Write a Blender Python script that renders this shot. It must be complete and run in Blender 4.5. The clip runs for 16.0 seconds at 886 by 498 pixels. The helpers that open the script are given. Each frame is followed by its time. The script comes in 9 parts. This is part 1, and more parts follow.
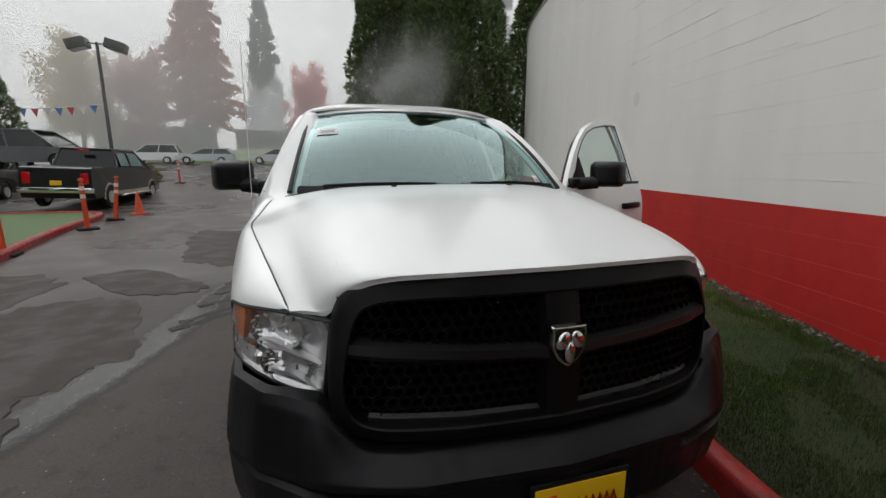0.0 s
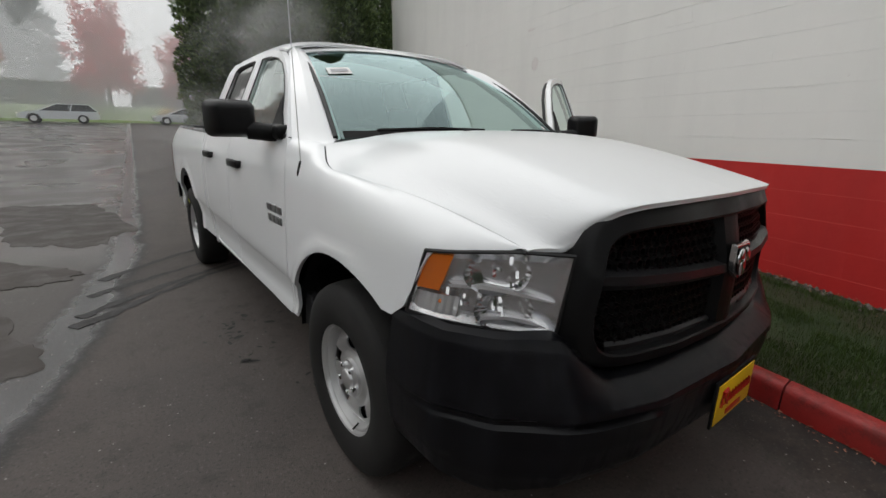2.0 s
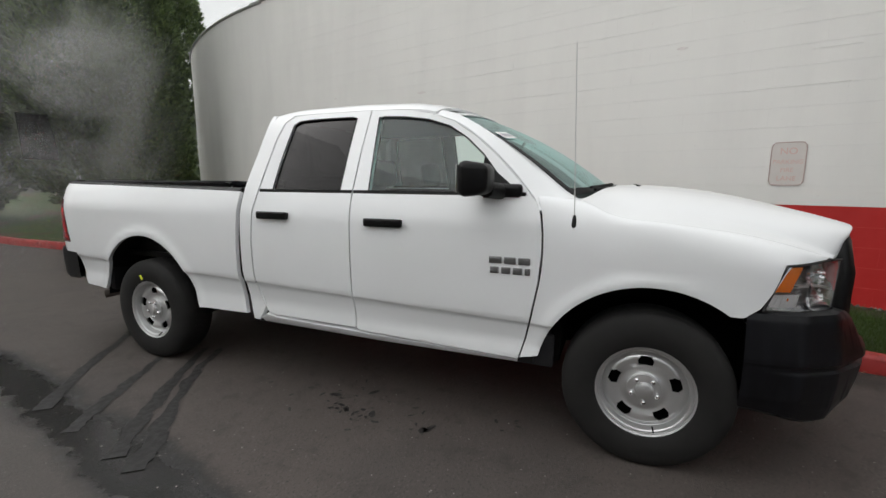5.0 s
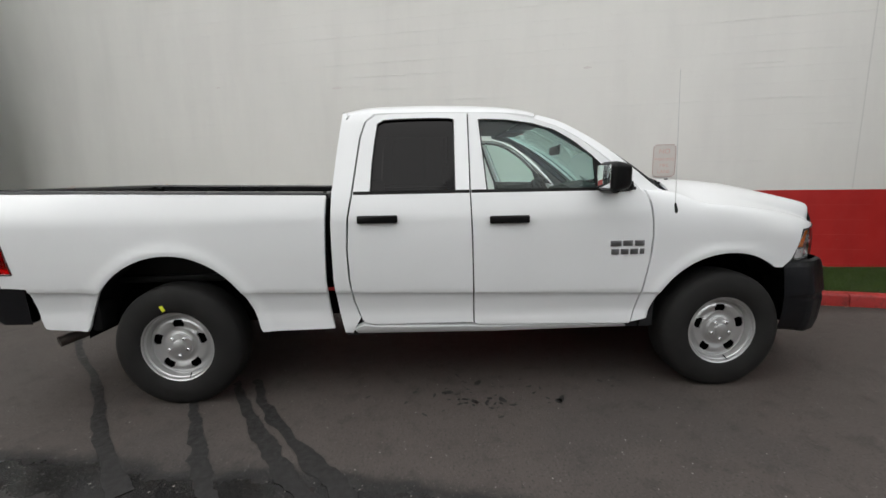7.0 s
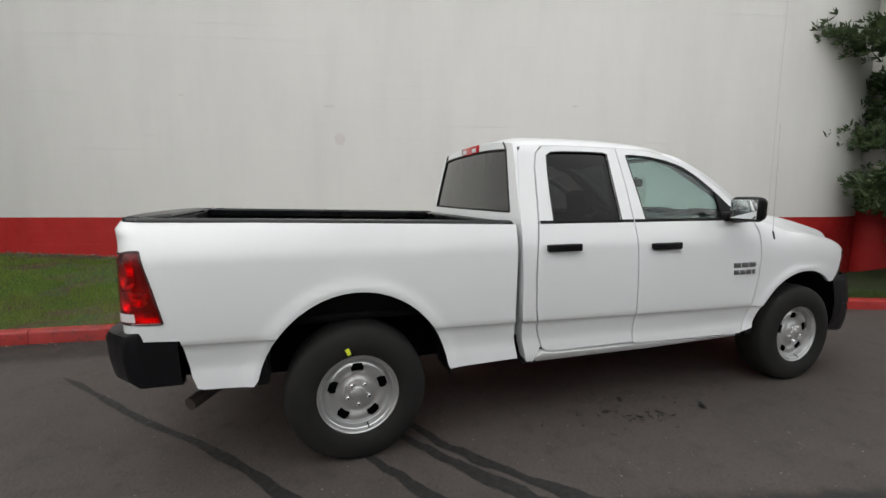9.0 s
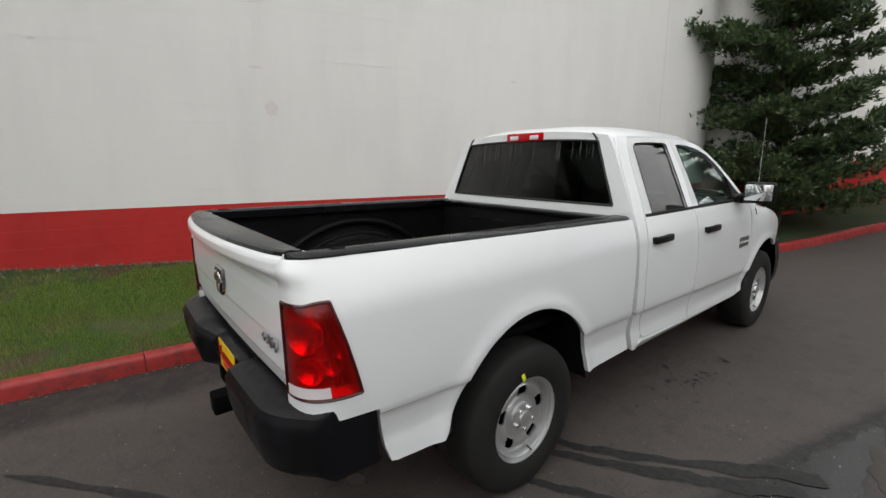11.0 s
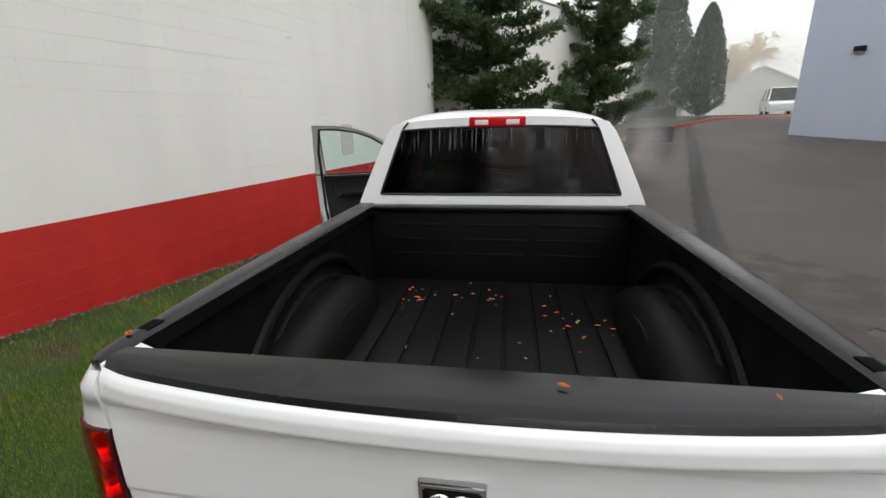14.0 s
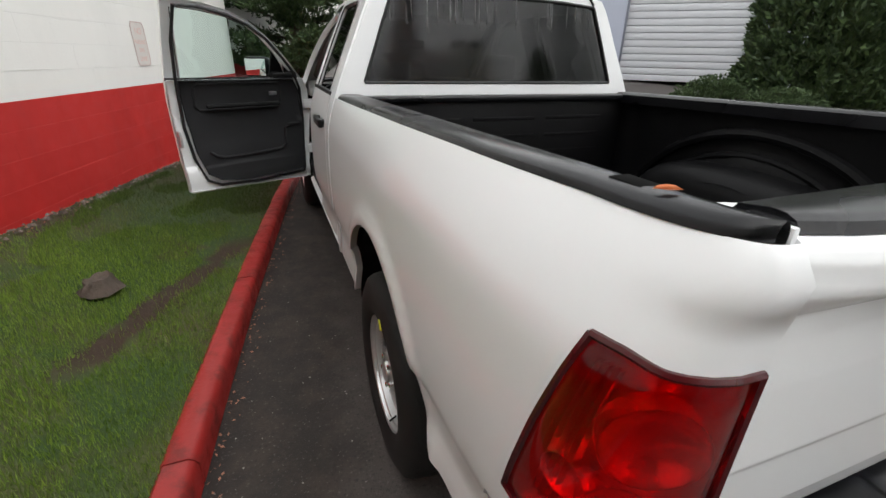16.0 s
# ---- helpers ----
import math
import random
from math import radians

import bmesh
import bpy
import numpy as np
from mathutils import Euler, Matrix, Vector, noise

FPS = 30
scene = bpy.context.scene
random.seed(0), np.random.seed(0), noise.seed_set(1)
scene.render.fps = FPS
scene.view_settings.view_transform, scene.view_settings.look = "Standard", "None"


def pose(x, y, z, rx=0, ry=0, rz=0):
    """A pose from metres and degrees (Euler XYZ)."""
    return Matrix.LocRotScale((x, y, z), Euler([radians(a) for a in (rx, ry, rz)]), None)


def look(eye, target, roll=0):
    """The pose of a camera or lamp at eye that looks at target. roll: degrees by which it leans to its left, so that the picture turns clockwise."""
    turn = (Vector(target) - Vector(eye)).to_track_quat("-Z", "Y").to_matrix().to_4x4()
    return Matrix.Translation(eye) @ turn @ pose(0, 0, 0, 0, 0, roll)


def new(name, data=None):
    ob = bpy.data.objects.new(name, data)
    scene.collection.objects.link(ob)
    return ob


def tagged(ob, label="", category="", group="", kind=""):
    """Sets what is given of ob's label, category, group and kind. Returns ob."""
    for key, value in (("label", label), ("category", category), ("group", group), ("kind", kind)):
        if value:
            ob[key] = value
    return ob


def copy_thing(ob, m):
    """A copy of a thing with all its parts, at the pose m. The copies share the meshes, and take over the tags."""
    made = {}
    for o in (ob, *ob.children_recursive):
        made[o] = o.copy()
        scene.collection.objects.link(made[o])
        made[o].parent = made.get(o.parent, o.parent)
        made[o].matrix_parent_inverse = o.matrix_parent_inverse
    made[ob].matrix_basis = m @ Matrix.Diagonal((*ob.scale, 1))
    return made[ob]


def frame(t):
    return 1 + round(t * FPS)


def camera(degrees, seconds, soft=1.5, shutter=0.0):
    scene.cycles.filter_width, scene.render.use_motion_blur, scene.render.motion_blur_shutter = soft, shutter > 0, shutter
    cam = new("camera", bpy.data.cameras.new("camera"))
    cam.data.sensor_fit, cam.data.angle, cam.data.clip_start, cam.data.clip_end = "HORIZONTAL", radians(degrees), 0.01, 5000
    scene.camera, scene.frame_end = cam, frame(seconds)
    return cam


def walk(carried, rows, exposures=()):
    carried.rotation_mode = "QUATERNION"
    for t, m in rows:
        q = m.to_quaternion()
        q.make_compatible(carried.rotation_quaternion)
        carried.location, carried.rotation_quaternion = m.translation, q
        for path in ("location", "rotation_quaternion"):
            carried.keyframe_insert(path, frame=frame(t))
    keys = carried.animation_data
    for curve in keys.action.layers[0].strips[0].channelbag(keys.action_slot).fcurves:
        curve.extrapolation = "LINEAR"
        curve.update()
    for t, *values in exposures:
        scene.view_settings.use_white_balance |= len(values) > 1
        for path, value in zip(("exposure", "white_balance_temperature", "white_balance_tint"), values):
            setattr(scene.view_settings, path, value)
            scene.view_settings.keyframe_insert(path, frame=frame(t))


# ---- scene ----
cam = camera(91.1, 16.0)
PATH = [
    (0, (-0.679, -2.004, 1.49), (-0.114, -0.124, 1.108), 0.1),
    (0.5, (-0.856, -1.971, 1.446), (-0.17, -0.13, 1.072), 1.1),
    (1, (-1.127, -1.894, 1.422), (-0.364, -0.138, 0.845), 0.2),
    (1.5, (-1.371, -1.707, 1.381), (-0.401, -0.057, 0.803), -0.8),
    (2, (-1.63, -1.492, 1.381), (-0.451, 0.038, 0.859), 1.0),
    (2.5, (-1.947, -1.292, 1.384), (-0.633, 0.128, 0.877), -0.4),
    (3, (-2.228, -1.051, 1.366), (-0.75, 0.212, 0.9), -0.5),
    (3.5, (-2.491, -0.771, 1.381), (-0.924, 0.38, 0.912), -0.8),
    (4, (-2.784, -0.485, 1.413), (-1.095, 0.484, 0.955), -0.4),
    (4.2, (-2.869, -0.376, 1.409), (-1.148, 0.548, 0.977), -0.7),
    (6.3, (-3.654, 1.307, 1.438), (-1.691, 1.514, 1.114), -0.5),
    (6.5, (-3.684, 1.493, 1.437), (-1.723, 1.572, 1.054), -1.0),
    (7, (-3.684, 1.959, 1.448), (-1.713, 1.886, 1.114), -1.0),
    (7.5, (-3.611, 2.463, 1.483), (-1.639, 2.305, 1.185), -1.2),
    (8, (-3.567, 2.947, 1.494), (-1.636, 2.561, 1.145), -0.9),
    (8.5, (-3.45, 3.406, 1.498), (-1.556, 2.853, 1.171), -1.5),
    (9, (-3.352, 3.858, 1.513), (-1.468, 3.232, 1.269), 0.2),
    (9.5, (-3.17, 4.272, 1.532), (-1.346, 3.523, 1.197), -0.3),
    (10, (-2.887, 4.609, 1.561), (-1.135, 3.713, 1.202), -0.0),
    (10.2, (-2.777, 4.748, 1.575), (-1.048, 3.796, 1.253), -0.3),
    (12.3, (-1.349, 5.435, 1.905), (-0.287, 3.858, 1.287), 1.6),
    (12.5, (-1.198, 5.444, 1.895), (-0.165, 3.848, 1.273), 0.7),
    (13, (-0.826, 5.448, 1.907), (0.011, 3.736, 1.301), 0.7),
    (13.5, (-0.446, 5.465, 1.907), (0.177, 3.661, 1.307), -2.1),
    (14, (-0.091, 5.415, 1.907), (0.208, 3.525, 1.326), -1.3),
    (14.5, (0.272, 5.372, 1.908), (0.285, 3.447, 1.365), -0.3),
    (15, (0.638, 5.29, 1.809), (0.427, 3.445, 1.067), -1.2),
    (15.5, (0.95, 5.105, 1.663), (0.555, 3.312, 0.871), -1.3),
    (16, (1.284, 4.928, 1.542), (0.603, 3.231, 0.732), 1.3),
]
walk(cam, [(t, look(eye, target, roll)) for t, eye, target, roll in PATH], [(0, 0.0), (1, 0.0), (2, 0.15), (4, 0.3), (7, 0.43), (8.5, 0.45), (10, 0.38), (12.5, 0.5), (14.5, 0.65), (15.5, 0.85), (16, 0.85)])

# ---- light ----
world = bpy.data.worlds.new("overcast")
scene.world = world
world.use_nodes = True
_n, _l = world.node_tree.nodes, world.node_tree.links
_n.clear()
_sky = _n.new("ShaderNodeTexSky")
_sky.sky_type, _sky.sun_disc = "NISHITA", False
_sky.sun_elevation, _sky.sun_rotation = radians(38), radians(342)
_sky.air_density, _sky.dust_density = 1.0, 4.0
_hs = _n.new("ShaderNodeHueSaturation")
_hs.inputs["Saturation"].default_value = 0.12
_mx = _n.new("ShaderNodeMix")
_mx.data_type = "RGBA"
_mx.inputs["Factor"].default_value = 0.72
_mx.inputs["B"].default_value = (8.6, 8.75, 8.8, 1)
_bg = _n.new("ShaderNodeBackground")
_bg.inputs["Strength"].default_value = 0.120
_ow = _n.new("ShaderNodeOutputWorld")
_l.new(_sky.outputs["Color"], _hs.inputs["Color"])
_l.new(_hs.outputs["Color"], _mx.inputs["A"])
_l.new(_mx.outputs["Result"], _bg.inputs["Color"])
_l.new(_bg.outputs["Background"], _ow.inputs["Surface"])

_sd = bpy.data.lights.new("sun", "SUN")
_sd.energy, _sd.angle, _sd.color = 1.15, radians(110), (1.0, 0.98, 0.95)
sun = new("sun", _sd)
sun.matrix_world = look((-6, 18, 15), (0, 0, 0))


# ---- helpers for materials ----
def mat(name, color=(0.5, 0.5, 0.5), rough=0.5, metal=0.0, **kw):
    m = bpy.data.materials.new(name)
    m.use_nodes = True
    b = m.node_tree.nodes["Principled BSDF"]
    b.inputs["Base Color"].default_value = (*color, 1)
    b.inputs["Roughness"].default_value = rough
    b.inputs["Metallic"].default_value = metal
    for k, v in kw.items():
        b.inputs[k.replace("_", " ")].default_value = v
    return m


class N:
    """A short way to write node trees."""

    def __init__(self, m):
        self.t = m.node_tree
        self.b = self.t.nodes.get("Principled BSDF")
        tc = self.t.nodes.new("ShaderNodeTexCoord")
        self.obj = tc.outputs["Object"]
        self.geo = self.t.nodes.new("ShaderNodeNewGeometry")

    def put(self, node, **ins):
        n = self.t.nodes.new(node)
        for k, v in ins.items():
            self.set(n, k.replace("_", " "), v)
        return n

    def set(self, n, k, v):
        s = n.inputs[int(k)] if k.isdigit() else n.inputs[k]
        if isinstance(v, bpy.types.NodeSocket):
            self.t.links.new(v, s)
        else:
            s.default_value = v

    def noise(self, scale, detail=4.0, rough=0.55, vec=None, dist=0.0):
        n = self.put("ShaderNodeTexNoise", Scale=scale, Detail=detail, Roughness=rough, Distortion=dist)
        self.t.links.new(vec or self.geo.outputs["Position"], n.inputs["Vector"])
        return n.outputs["Fac"]

    def voro(self, scale, vec=None, feature="F1", out="Distance"):
        n = self.put("ShaderNodeTexVoronoi", Scale=scale)
        n.feature = feature
        self.t.links.new(vec or self.geo.outputs["Position"], n.inputs["Vector"])
        return n.outputs[out]

    def ramp(self, fac, *stops):
        n = self.put("ShaderNodeValToRGB", Fac=fac)
        e = n.color_ramp.elements
        while len(e) < len(stops):
            e.new(0.5)
        for k, (p, c) in zip(e, stops):
            k.position = p
            k.color = (*c, 1) if isinstance(c, tuple) else (c, c, c, 1)
        return n.outputs["Color"]

    def math(self, op, a, b=0.0, clamp=False):
        n = self.t.nodes.new("ShaderNodeMath")
        n.operation, n.use_clamp = op, clamp
        self.set(n, "0", a)
        self.set(n, "1", b)
        return n.outputs[0]

    def mix(self, fac, a, b, blend="MIX"):
        n = self.t.nodes.new("ShaderNodeMix")
        n.data_type, n.blend_type = "RGBA", blend
        self.set(n, "0", fac)
        for i, v in ((6, a), (7, b)):
            if isinstance(v, tuple):
                v = (*v, 1)
            self.set(n, str(i), v)
        return n.outputs[2]

    def xyz(self):
        n = self.put("ShaderNodeSeparateXYZ", Vector=self.geo.outputs["Position"])
        return n.outputs

    def sep(self, vec):
        return self.put("ShaderNodeSeparateXYZ", Vector=vec).outputs

    def smooth(self, v, lo, hi, a=0.0, b=1.0):
        n = self.t.nodes.new("ShaderNodeMapRange")
        n.interpolation_type = "SMOOTHSTEP"
        for k, q in zip(("Value", "From Min", "From Max", "To Min", "To Max"), (v, lo, hi, a, b)):
            self.set(n, k, q)
        return n.outputs["Result"]

    def bump(self, h, strength=0.3, dist=0.01):
        n = self.put("ShaderNodeBump", Strength=strength, Distance=dist, Height=h)
        self.t.links.new(n.outputs["Normal"], self.b.inputs["Normal"])

    def color(self, c):
        self.set(self.b, "Base Color", c)

    def rough(self, c):
        self.set(self.b, "Roughness", c)


def m_paint():
    m = mat("white_paint", (0.84, 0.85, 0.86), 0.28, Coat_Weight=0.6, Coat_Roughness=0.06)
    n = N(m)
    film = n.noise(1.1, 3.0)
    n.color(n.mix(n.smooth(film, 0.35, 0.75), (0.85, 0.86, 0.87), (0.83, 0.84, 0.845)))
    return m


def m_wet_paint():
    """White paint under beads and runs of rain, which break the reflections up."""
    m = mat("rain_beaded_white_paint", (0.81, 0.82, 0.83), 0.30, Coat_Weight=0.5, Coat_Roughness=0.12)
    n = N(m)
    n.color(n.mix(n.smooth(n.noise(1.1, 3.0), 0.35, 0.75), (0.81, 0.82, 0.83), (0.79, 0.80, 0.805)))
    mp = n.put("ShaderNodeMapping", Vector=n.geo.outputs["Position"])
    mp.inputs["Scale"].default_value = (1.0, 0.30, 1.0)
    bead = n.smooth(n.voro(95.0), 0.15, 0.42, 1.0, 0.0)
    runs = n.smooth(n.noise(38.0, 3.0, 0.6, vec=mp.outputs["Vector"], dist=0.5), 0.52, 0.66)
    h = n.math("ADD", n.math("MULTIPLY", bead, n.smooth(n.noise(9.0, 2.0), 0.45, 0.6)), n.math("MULTIPLY", runs, 0.8))
    n.bump(h, 0.22, 0.0012)
    return m


def m_plastic(name, base=0.012, rough=0.45, spec=0.22):
    m = mat(name, (base, base, base * 1.1), rough, Specular_IOR_Level=spec)
    n = N(m)
    n.color(n.mix(n.noise(3.0, 6.0), (base * 0.8,) * 3, (base * 1.6, base * 1.6, base * 1.8)))
    n.rough(n.smooth(n.noise(6.0, 5.0), 0.3, 0.7, rough - 0.10, rough + 0.12))
    n.bump(n.noise(900.0, 2.0), 0.25, 0.0008)
    return m


def m_bumper():
    """Dark blue-grey moulded plastic with rain runs on its upper faces."""
    m = mat("dark_grey_bumper_plastic", (0.004, 0.004, 0.005), 0.4, Specular_IOR_Level=0.27)
    n = N(m)
    mp = n.put("ShaderNodeMapping", Vector=n.geo.outputs["Position"])
    mp.inputs["Scale"].default_value = (24.0, 24.0, 1.5)
    runs = n.smooth(n.noise(1.0, 3.0, 0.6, vec=mp.outputs["Vector"]), 0.46, 0.66)
    c = n.mix(n.noise(3.0, 6.0), (0.0026, 0.0027, 0.0036), (0.0048, 0.0050, 0.0068))
    n.color(n.mix(n.math("MULTIPLY", runs, 0.5), c, (0.0085, 0.0090, 0.0125)))
    n.rough(n.smooth(runs, 0.0, 1.0, 0.36, 0.50))
    n.bump(n.noise(900.0, 2.0), 0.2, 0.0006)
    return m


def m_cap():
    """Smooth black plastic, wet, with a few dried runs."""
    m = mat("wet_black_cap_plastic", (0.006, 0.006, 0.007), 0.2, Specular_IOR_Level=0.35)
    n = N(m)
    n.color(n.mix(n.smooth(n.noise(2.0, 4.0), 0.4, 0.7), (0.0045, 0.0045, 0.0054), (0.0078, 0.0078, 0.0094)))
    n.rough(n.smooth(n.noise(1.2, 2.0), 0.42, 0.58, 0.24, 0.36))
    n.bump(n.noise(700.0, 2.0), 0.08, 0.0006)
    return m


def m_liner():
    m = mat("bed_liner", (0.010, 0.010, 0.011), 0.5, Specular_IOR_Level=0.15)
    n = N(m)
    n.color(n.mix(n.noise(1.6, 6.0), (0.0036, 0.0036, 0.0040), (0.0078, 0.0076, 0.0082)))
    n.rough(n.smooth(n.noise(2.0, 4.0), 0.35, 0.65, 0.40, 0.55))
    n.bump(n.noise(420.0, 3.0), 0.35, 0.001)
    return m


def m_rubber():
    m = mat("tyre_rubber", (0.014, 0.014, 0.014), 0.75, Specular_IOR_Level=0.3)
    n = N(m)
    n.color(n.mix(n.noise(9.0, 6.0), (0.009, 0.009, 0.009), (0.020, 0.019, 0.018)))
    n.bump(n.noise(160.0, 3.0), 0.2, 0.001)
    return m


def m_steel():
    m = mat("silver_wheel", (0.62, 0.62, 0.62), 0.30, 0.8)
    n = N(m)
    n.color(n.mix(n.noise(6.0, 3.0), (0.60, 0.60, 0.60), (0.66, 0.66, 0.66)))
    n.rough(n.smooth(n.noise(8.0, 2.0), 0.3, 0.7, 0.30, 0.36))
    return m


def glass(name, color, rough=0.01, mixin=0.35, tint=(0.7, 0.8, 0.78)):
    """Thin car glass: a see-through tint under a glossy skin."""
    m = bpy.data.materials.new(name)
    m.use_nodes = True
    t = m.node_tree
    t.nodes.remove(t.nodes["Principled BSDF"])
    out = t.nodes["Material Output"]
    tr = t.nodes.new("ShaderNodeBsdfTransparent")
    tr.inputs["Color"].default_value = (*tint, 1)
    gl = t.nodes.new("ShaderNodeBsdfGlossy")
    gl.inputs["Roughness"].default_value = rough
    gl.inputs["Color"].default_value = (*color, 1)
    lw = t.nodes.new("ShaderNodeLayerWeight")
    lw.inputs["Blend"].default_value = 0.5
    pw = t.nodes.new("ShaderNodeMath")
    pw.operation = "POWER"
    pw.inputs[1].default_value = 3.2
    fr = t.nodes.new("ShaderNodeMath")
    fr.operation = "MULTIPLY_ADD"
    fr.inputs[1].default_value, fr.inputs[2].default_value = 1.0 - mixin, mixin
    mx = t.nodes.new("ShaderNodeMixShader")
    t.links.new(lw.outputs["Facing"], pw.inputs[0])
    t.links.new(pw.outputs[0], fr.inputs[0])
    t.links.new(fr.outputs[0], mx.inputs[0])
    t.links.new(tr.outputs[0], mx.inputs[1])
    t.links.new(gl.outputs[0], mx.inputs[2])
    t.links.new(mx.outputs[0], out.inputs["Surface"])
    return m


def streaked(m):
    """Pale runs of rain down the upper half of a pane."""
    n = N(m)
    mp = n.put("ShaderNodeMapping", Vector=n.geo.outputs["Position"])
    mp.inputs["Scale"].default_value = (62.0, 1.0, 2.2)
    st = n.smooth(n.noise(1.0, 4.0, 0.6, vec=mp.outputs["Vector"]), 0.56, 0.74)
    z = n.xyz()["Z"]
    big = n.noise(3.0, 2.0)
    up = n.smooth(n.math("ADD", z, n.math("MULTIPLY", big, 0.30)), 1.80, 1.95)
    df = n.put("ShaderNodeBsdfDiffuse", Color=(0.55, 0.55, 0.55, 1))
    mx = n.t.nodes.new("ShaderNodeMixShader")
    n.t.links.new(n.math("MULTIPLY", n.math("MULTIPLY", st, up), 0.42), mx.inputs[0])
    out = n.t.nodes["Material Output"]
    n.t.links.new(out.inputs["Surface"].links[0].from_socket, mx.inputs[1])
    n.t.links.new(df.outputs[0], mx.inputs[2])
    n.t.links.new(mx.outputs[0], out.inputs["Surface"])
    return m


def m_asphalt():
    m = mat("asphalt", (0.05, 0.05, 0.05), 0.6, Specular_IOR_Level=0.45)
    n = N(m)
    p = n.xyz()
    x, y = p["X"], p["Y"]
    wob = n.math("MULTIPLY", n.math("SUBTRACT", n.noise(2.6, 9.0, 0.75), 0.5), 0.46)
    # the wet joint that runs down the lane beside the parked truck
    bx = n.math("MINIMUM", n.math("ADD", n.math("MULTIPLY", y, 0.33), -2.62), n.math("ADD", n.math("MULTIPLY", y, 0.17), -2.30))
    bx = n.math("MINIMUM", bx, n.math("ADD", n.math("MULTIPLY", y, 0.05), -1.77))
    side = n.math("ADD", n.math("SUBTRACT", x, bx), wob)
    run = n.math("MULTIPLY", n.smooth(side, 0.10, 0.22, 1.0, 0.0), n.smooth(side, -0.30, -0.14, 0.0, 1.0))
    left = n.smooth(side, -0.24, -0.12, 1.0, 0.0)
    # water stands in the joint and in a film over the hollow side of the lane
    film = n.math("MULTIPLY", left, n.smooth(n.noise(0.45, 2.0, 0.5), 0.36, 0.60, 0.50, 0.85))
    film = n.math("MULTIPLY", film, n.smooth(y, 0.0, 7.0, 0.32, 1.0))
    wet = n.math("MAXIMUM", n.math("MULTIPLY", n.math("MULTIPLY", run, n.smooth(side, 0.02, 0.14, 1.0, 0.35)), n.smooth(y, -2.0, 1.0, 0.25, 0.95)), film)
    # grain
    base = n.mix(n.noise(2.4, 6.0, 0.6), (0.056, 0.0465, 0.0415), (0.082, 0.0685, 0.0615))
    base = n.mix(n.math("MULTIPLY", n.smooth(n.noise(0.7, 4.0, 0.6), 0.50, 0.62), 0.35), base, (0.046, 0.041, 0.039))
    base = n.mix(n.math("MULTIPLY", left, 0.55), base, (0.052, 0.0455, 0.0415))
    base = n.mix(run, base, (0.0125, 0.0120, 0.0118))
    # darker, browner, rougher strip between truck and kerb
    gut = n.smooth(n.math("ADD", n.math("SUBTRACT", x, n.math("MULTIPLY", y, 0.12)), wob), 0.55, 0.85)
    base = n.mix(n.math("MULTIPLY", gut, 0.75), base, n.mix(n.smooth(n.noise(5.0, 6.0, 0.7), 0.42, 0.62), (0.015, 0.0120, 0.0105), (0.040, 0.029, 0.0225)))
    sv = n.noise(70.0, 3.0, 0.6)
    base = n.mix(n.math("MULTIPLY", n.smooth(sv, 0.60, 0.70), 0.6), base, (0.14, 0.125, 0.115))
    base = n.mix(n.math("MULTIPLY", n.smooth(sv, 0.44, 0.34), 0.7), base, (0.022, 0.021, 0.020))
    base = n.mix(n.math("MULTIPLY", n.smooth(n.noise(7.0, 8.0, 0.72), 0.50, 0.68), n.smooth(left, 0.0, 1.0, 0.55, 0.12)), base, (0.030, 0.026, 0.0235))
    # pale stones worn clean in the surface, thickest in the wet joint
    stone = n.smooth(n.voro(26.0), 0.10, 0.16, 1.0, 0.0)
    pick = n.smooth(n.math("ADD", n.noise(41.0, 1.0), n.smooth(side, -0.6, 0.25, 0.10, 0.015)), 0.60, 0.66)
    base = n.mix(n.math("MULTIPLY", n.math("MULTIPLY", stone, pick), 0.85), base, (0.30, 0.285, 0.26))
    n.color(base)
    n.rough(n.smooth(wet, 0.0, 1.0, n.smooth(gut, 0.0, 1.0, 0.74, 0.92), 0.24))
    n.bump(n.math("MULTIPLY", n.noise(110.0, 3.0, 0.7), n.smooth(wet, 0.0, 1.0, 1.0, 0.12)), 0.75, 0.005)
    return m


def m_patch():
    """Old patching: darker, coarser asphalt that stands clear of the water."""
    m = mat("patched_asphalt", (0.03, 0.03, 0.03), 0.8, Specular_IOR_Level=0.35)
    n = N(m)
    c = n.mix(n.noise(5.0, 7.0, 0.65), (0.038, 0.0325, 0.0290), (0.072, 0.0620, 0.0555))
    c = n.mix(n.math("MULTIPLY", n.smooth(n.noise(75.0, 3.0, 0.6), 0.60, 0.70), 0.5), c, (0.11, 0.10, 0.092))
    n.color(c)
    n.rough(n.smooth(n.noise(3.0, 3.0, 0.55), 0.40, 0.65, 0.78, 0.58))
    n.bump(n.noise(100.0, 3.0, 0.7), 0.9, 0.006)
    return m


def m_wet_stain():
    m = mat("oily_wet_stain", (0.018, 0.017, 0.017), 0.35)
    n = N(m)
    n.color(n.mix(n.noise(60.0, 3.0), (0.007, 0.007, 0.007), (0.020, 0.018, 0.017)))
    n.rough(n.smooth(n.noise(25.0), 0.3, 0.7, 0.60, 0.78))
    n.bump(n.noise(130.0, 3.0, 0.7), 0.5, 0.003)
    return m


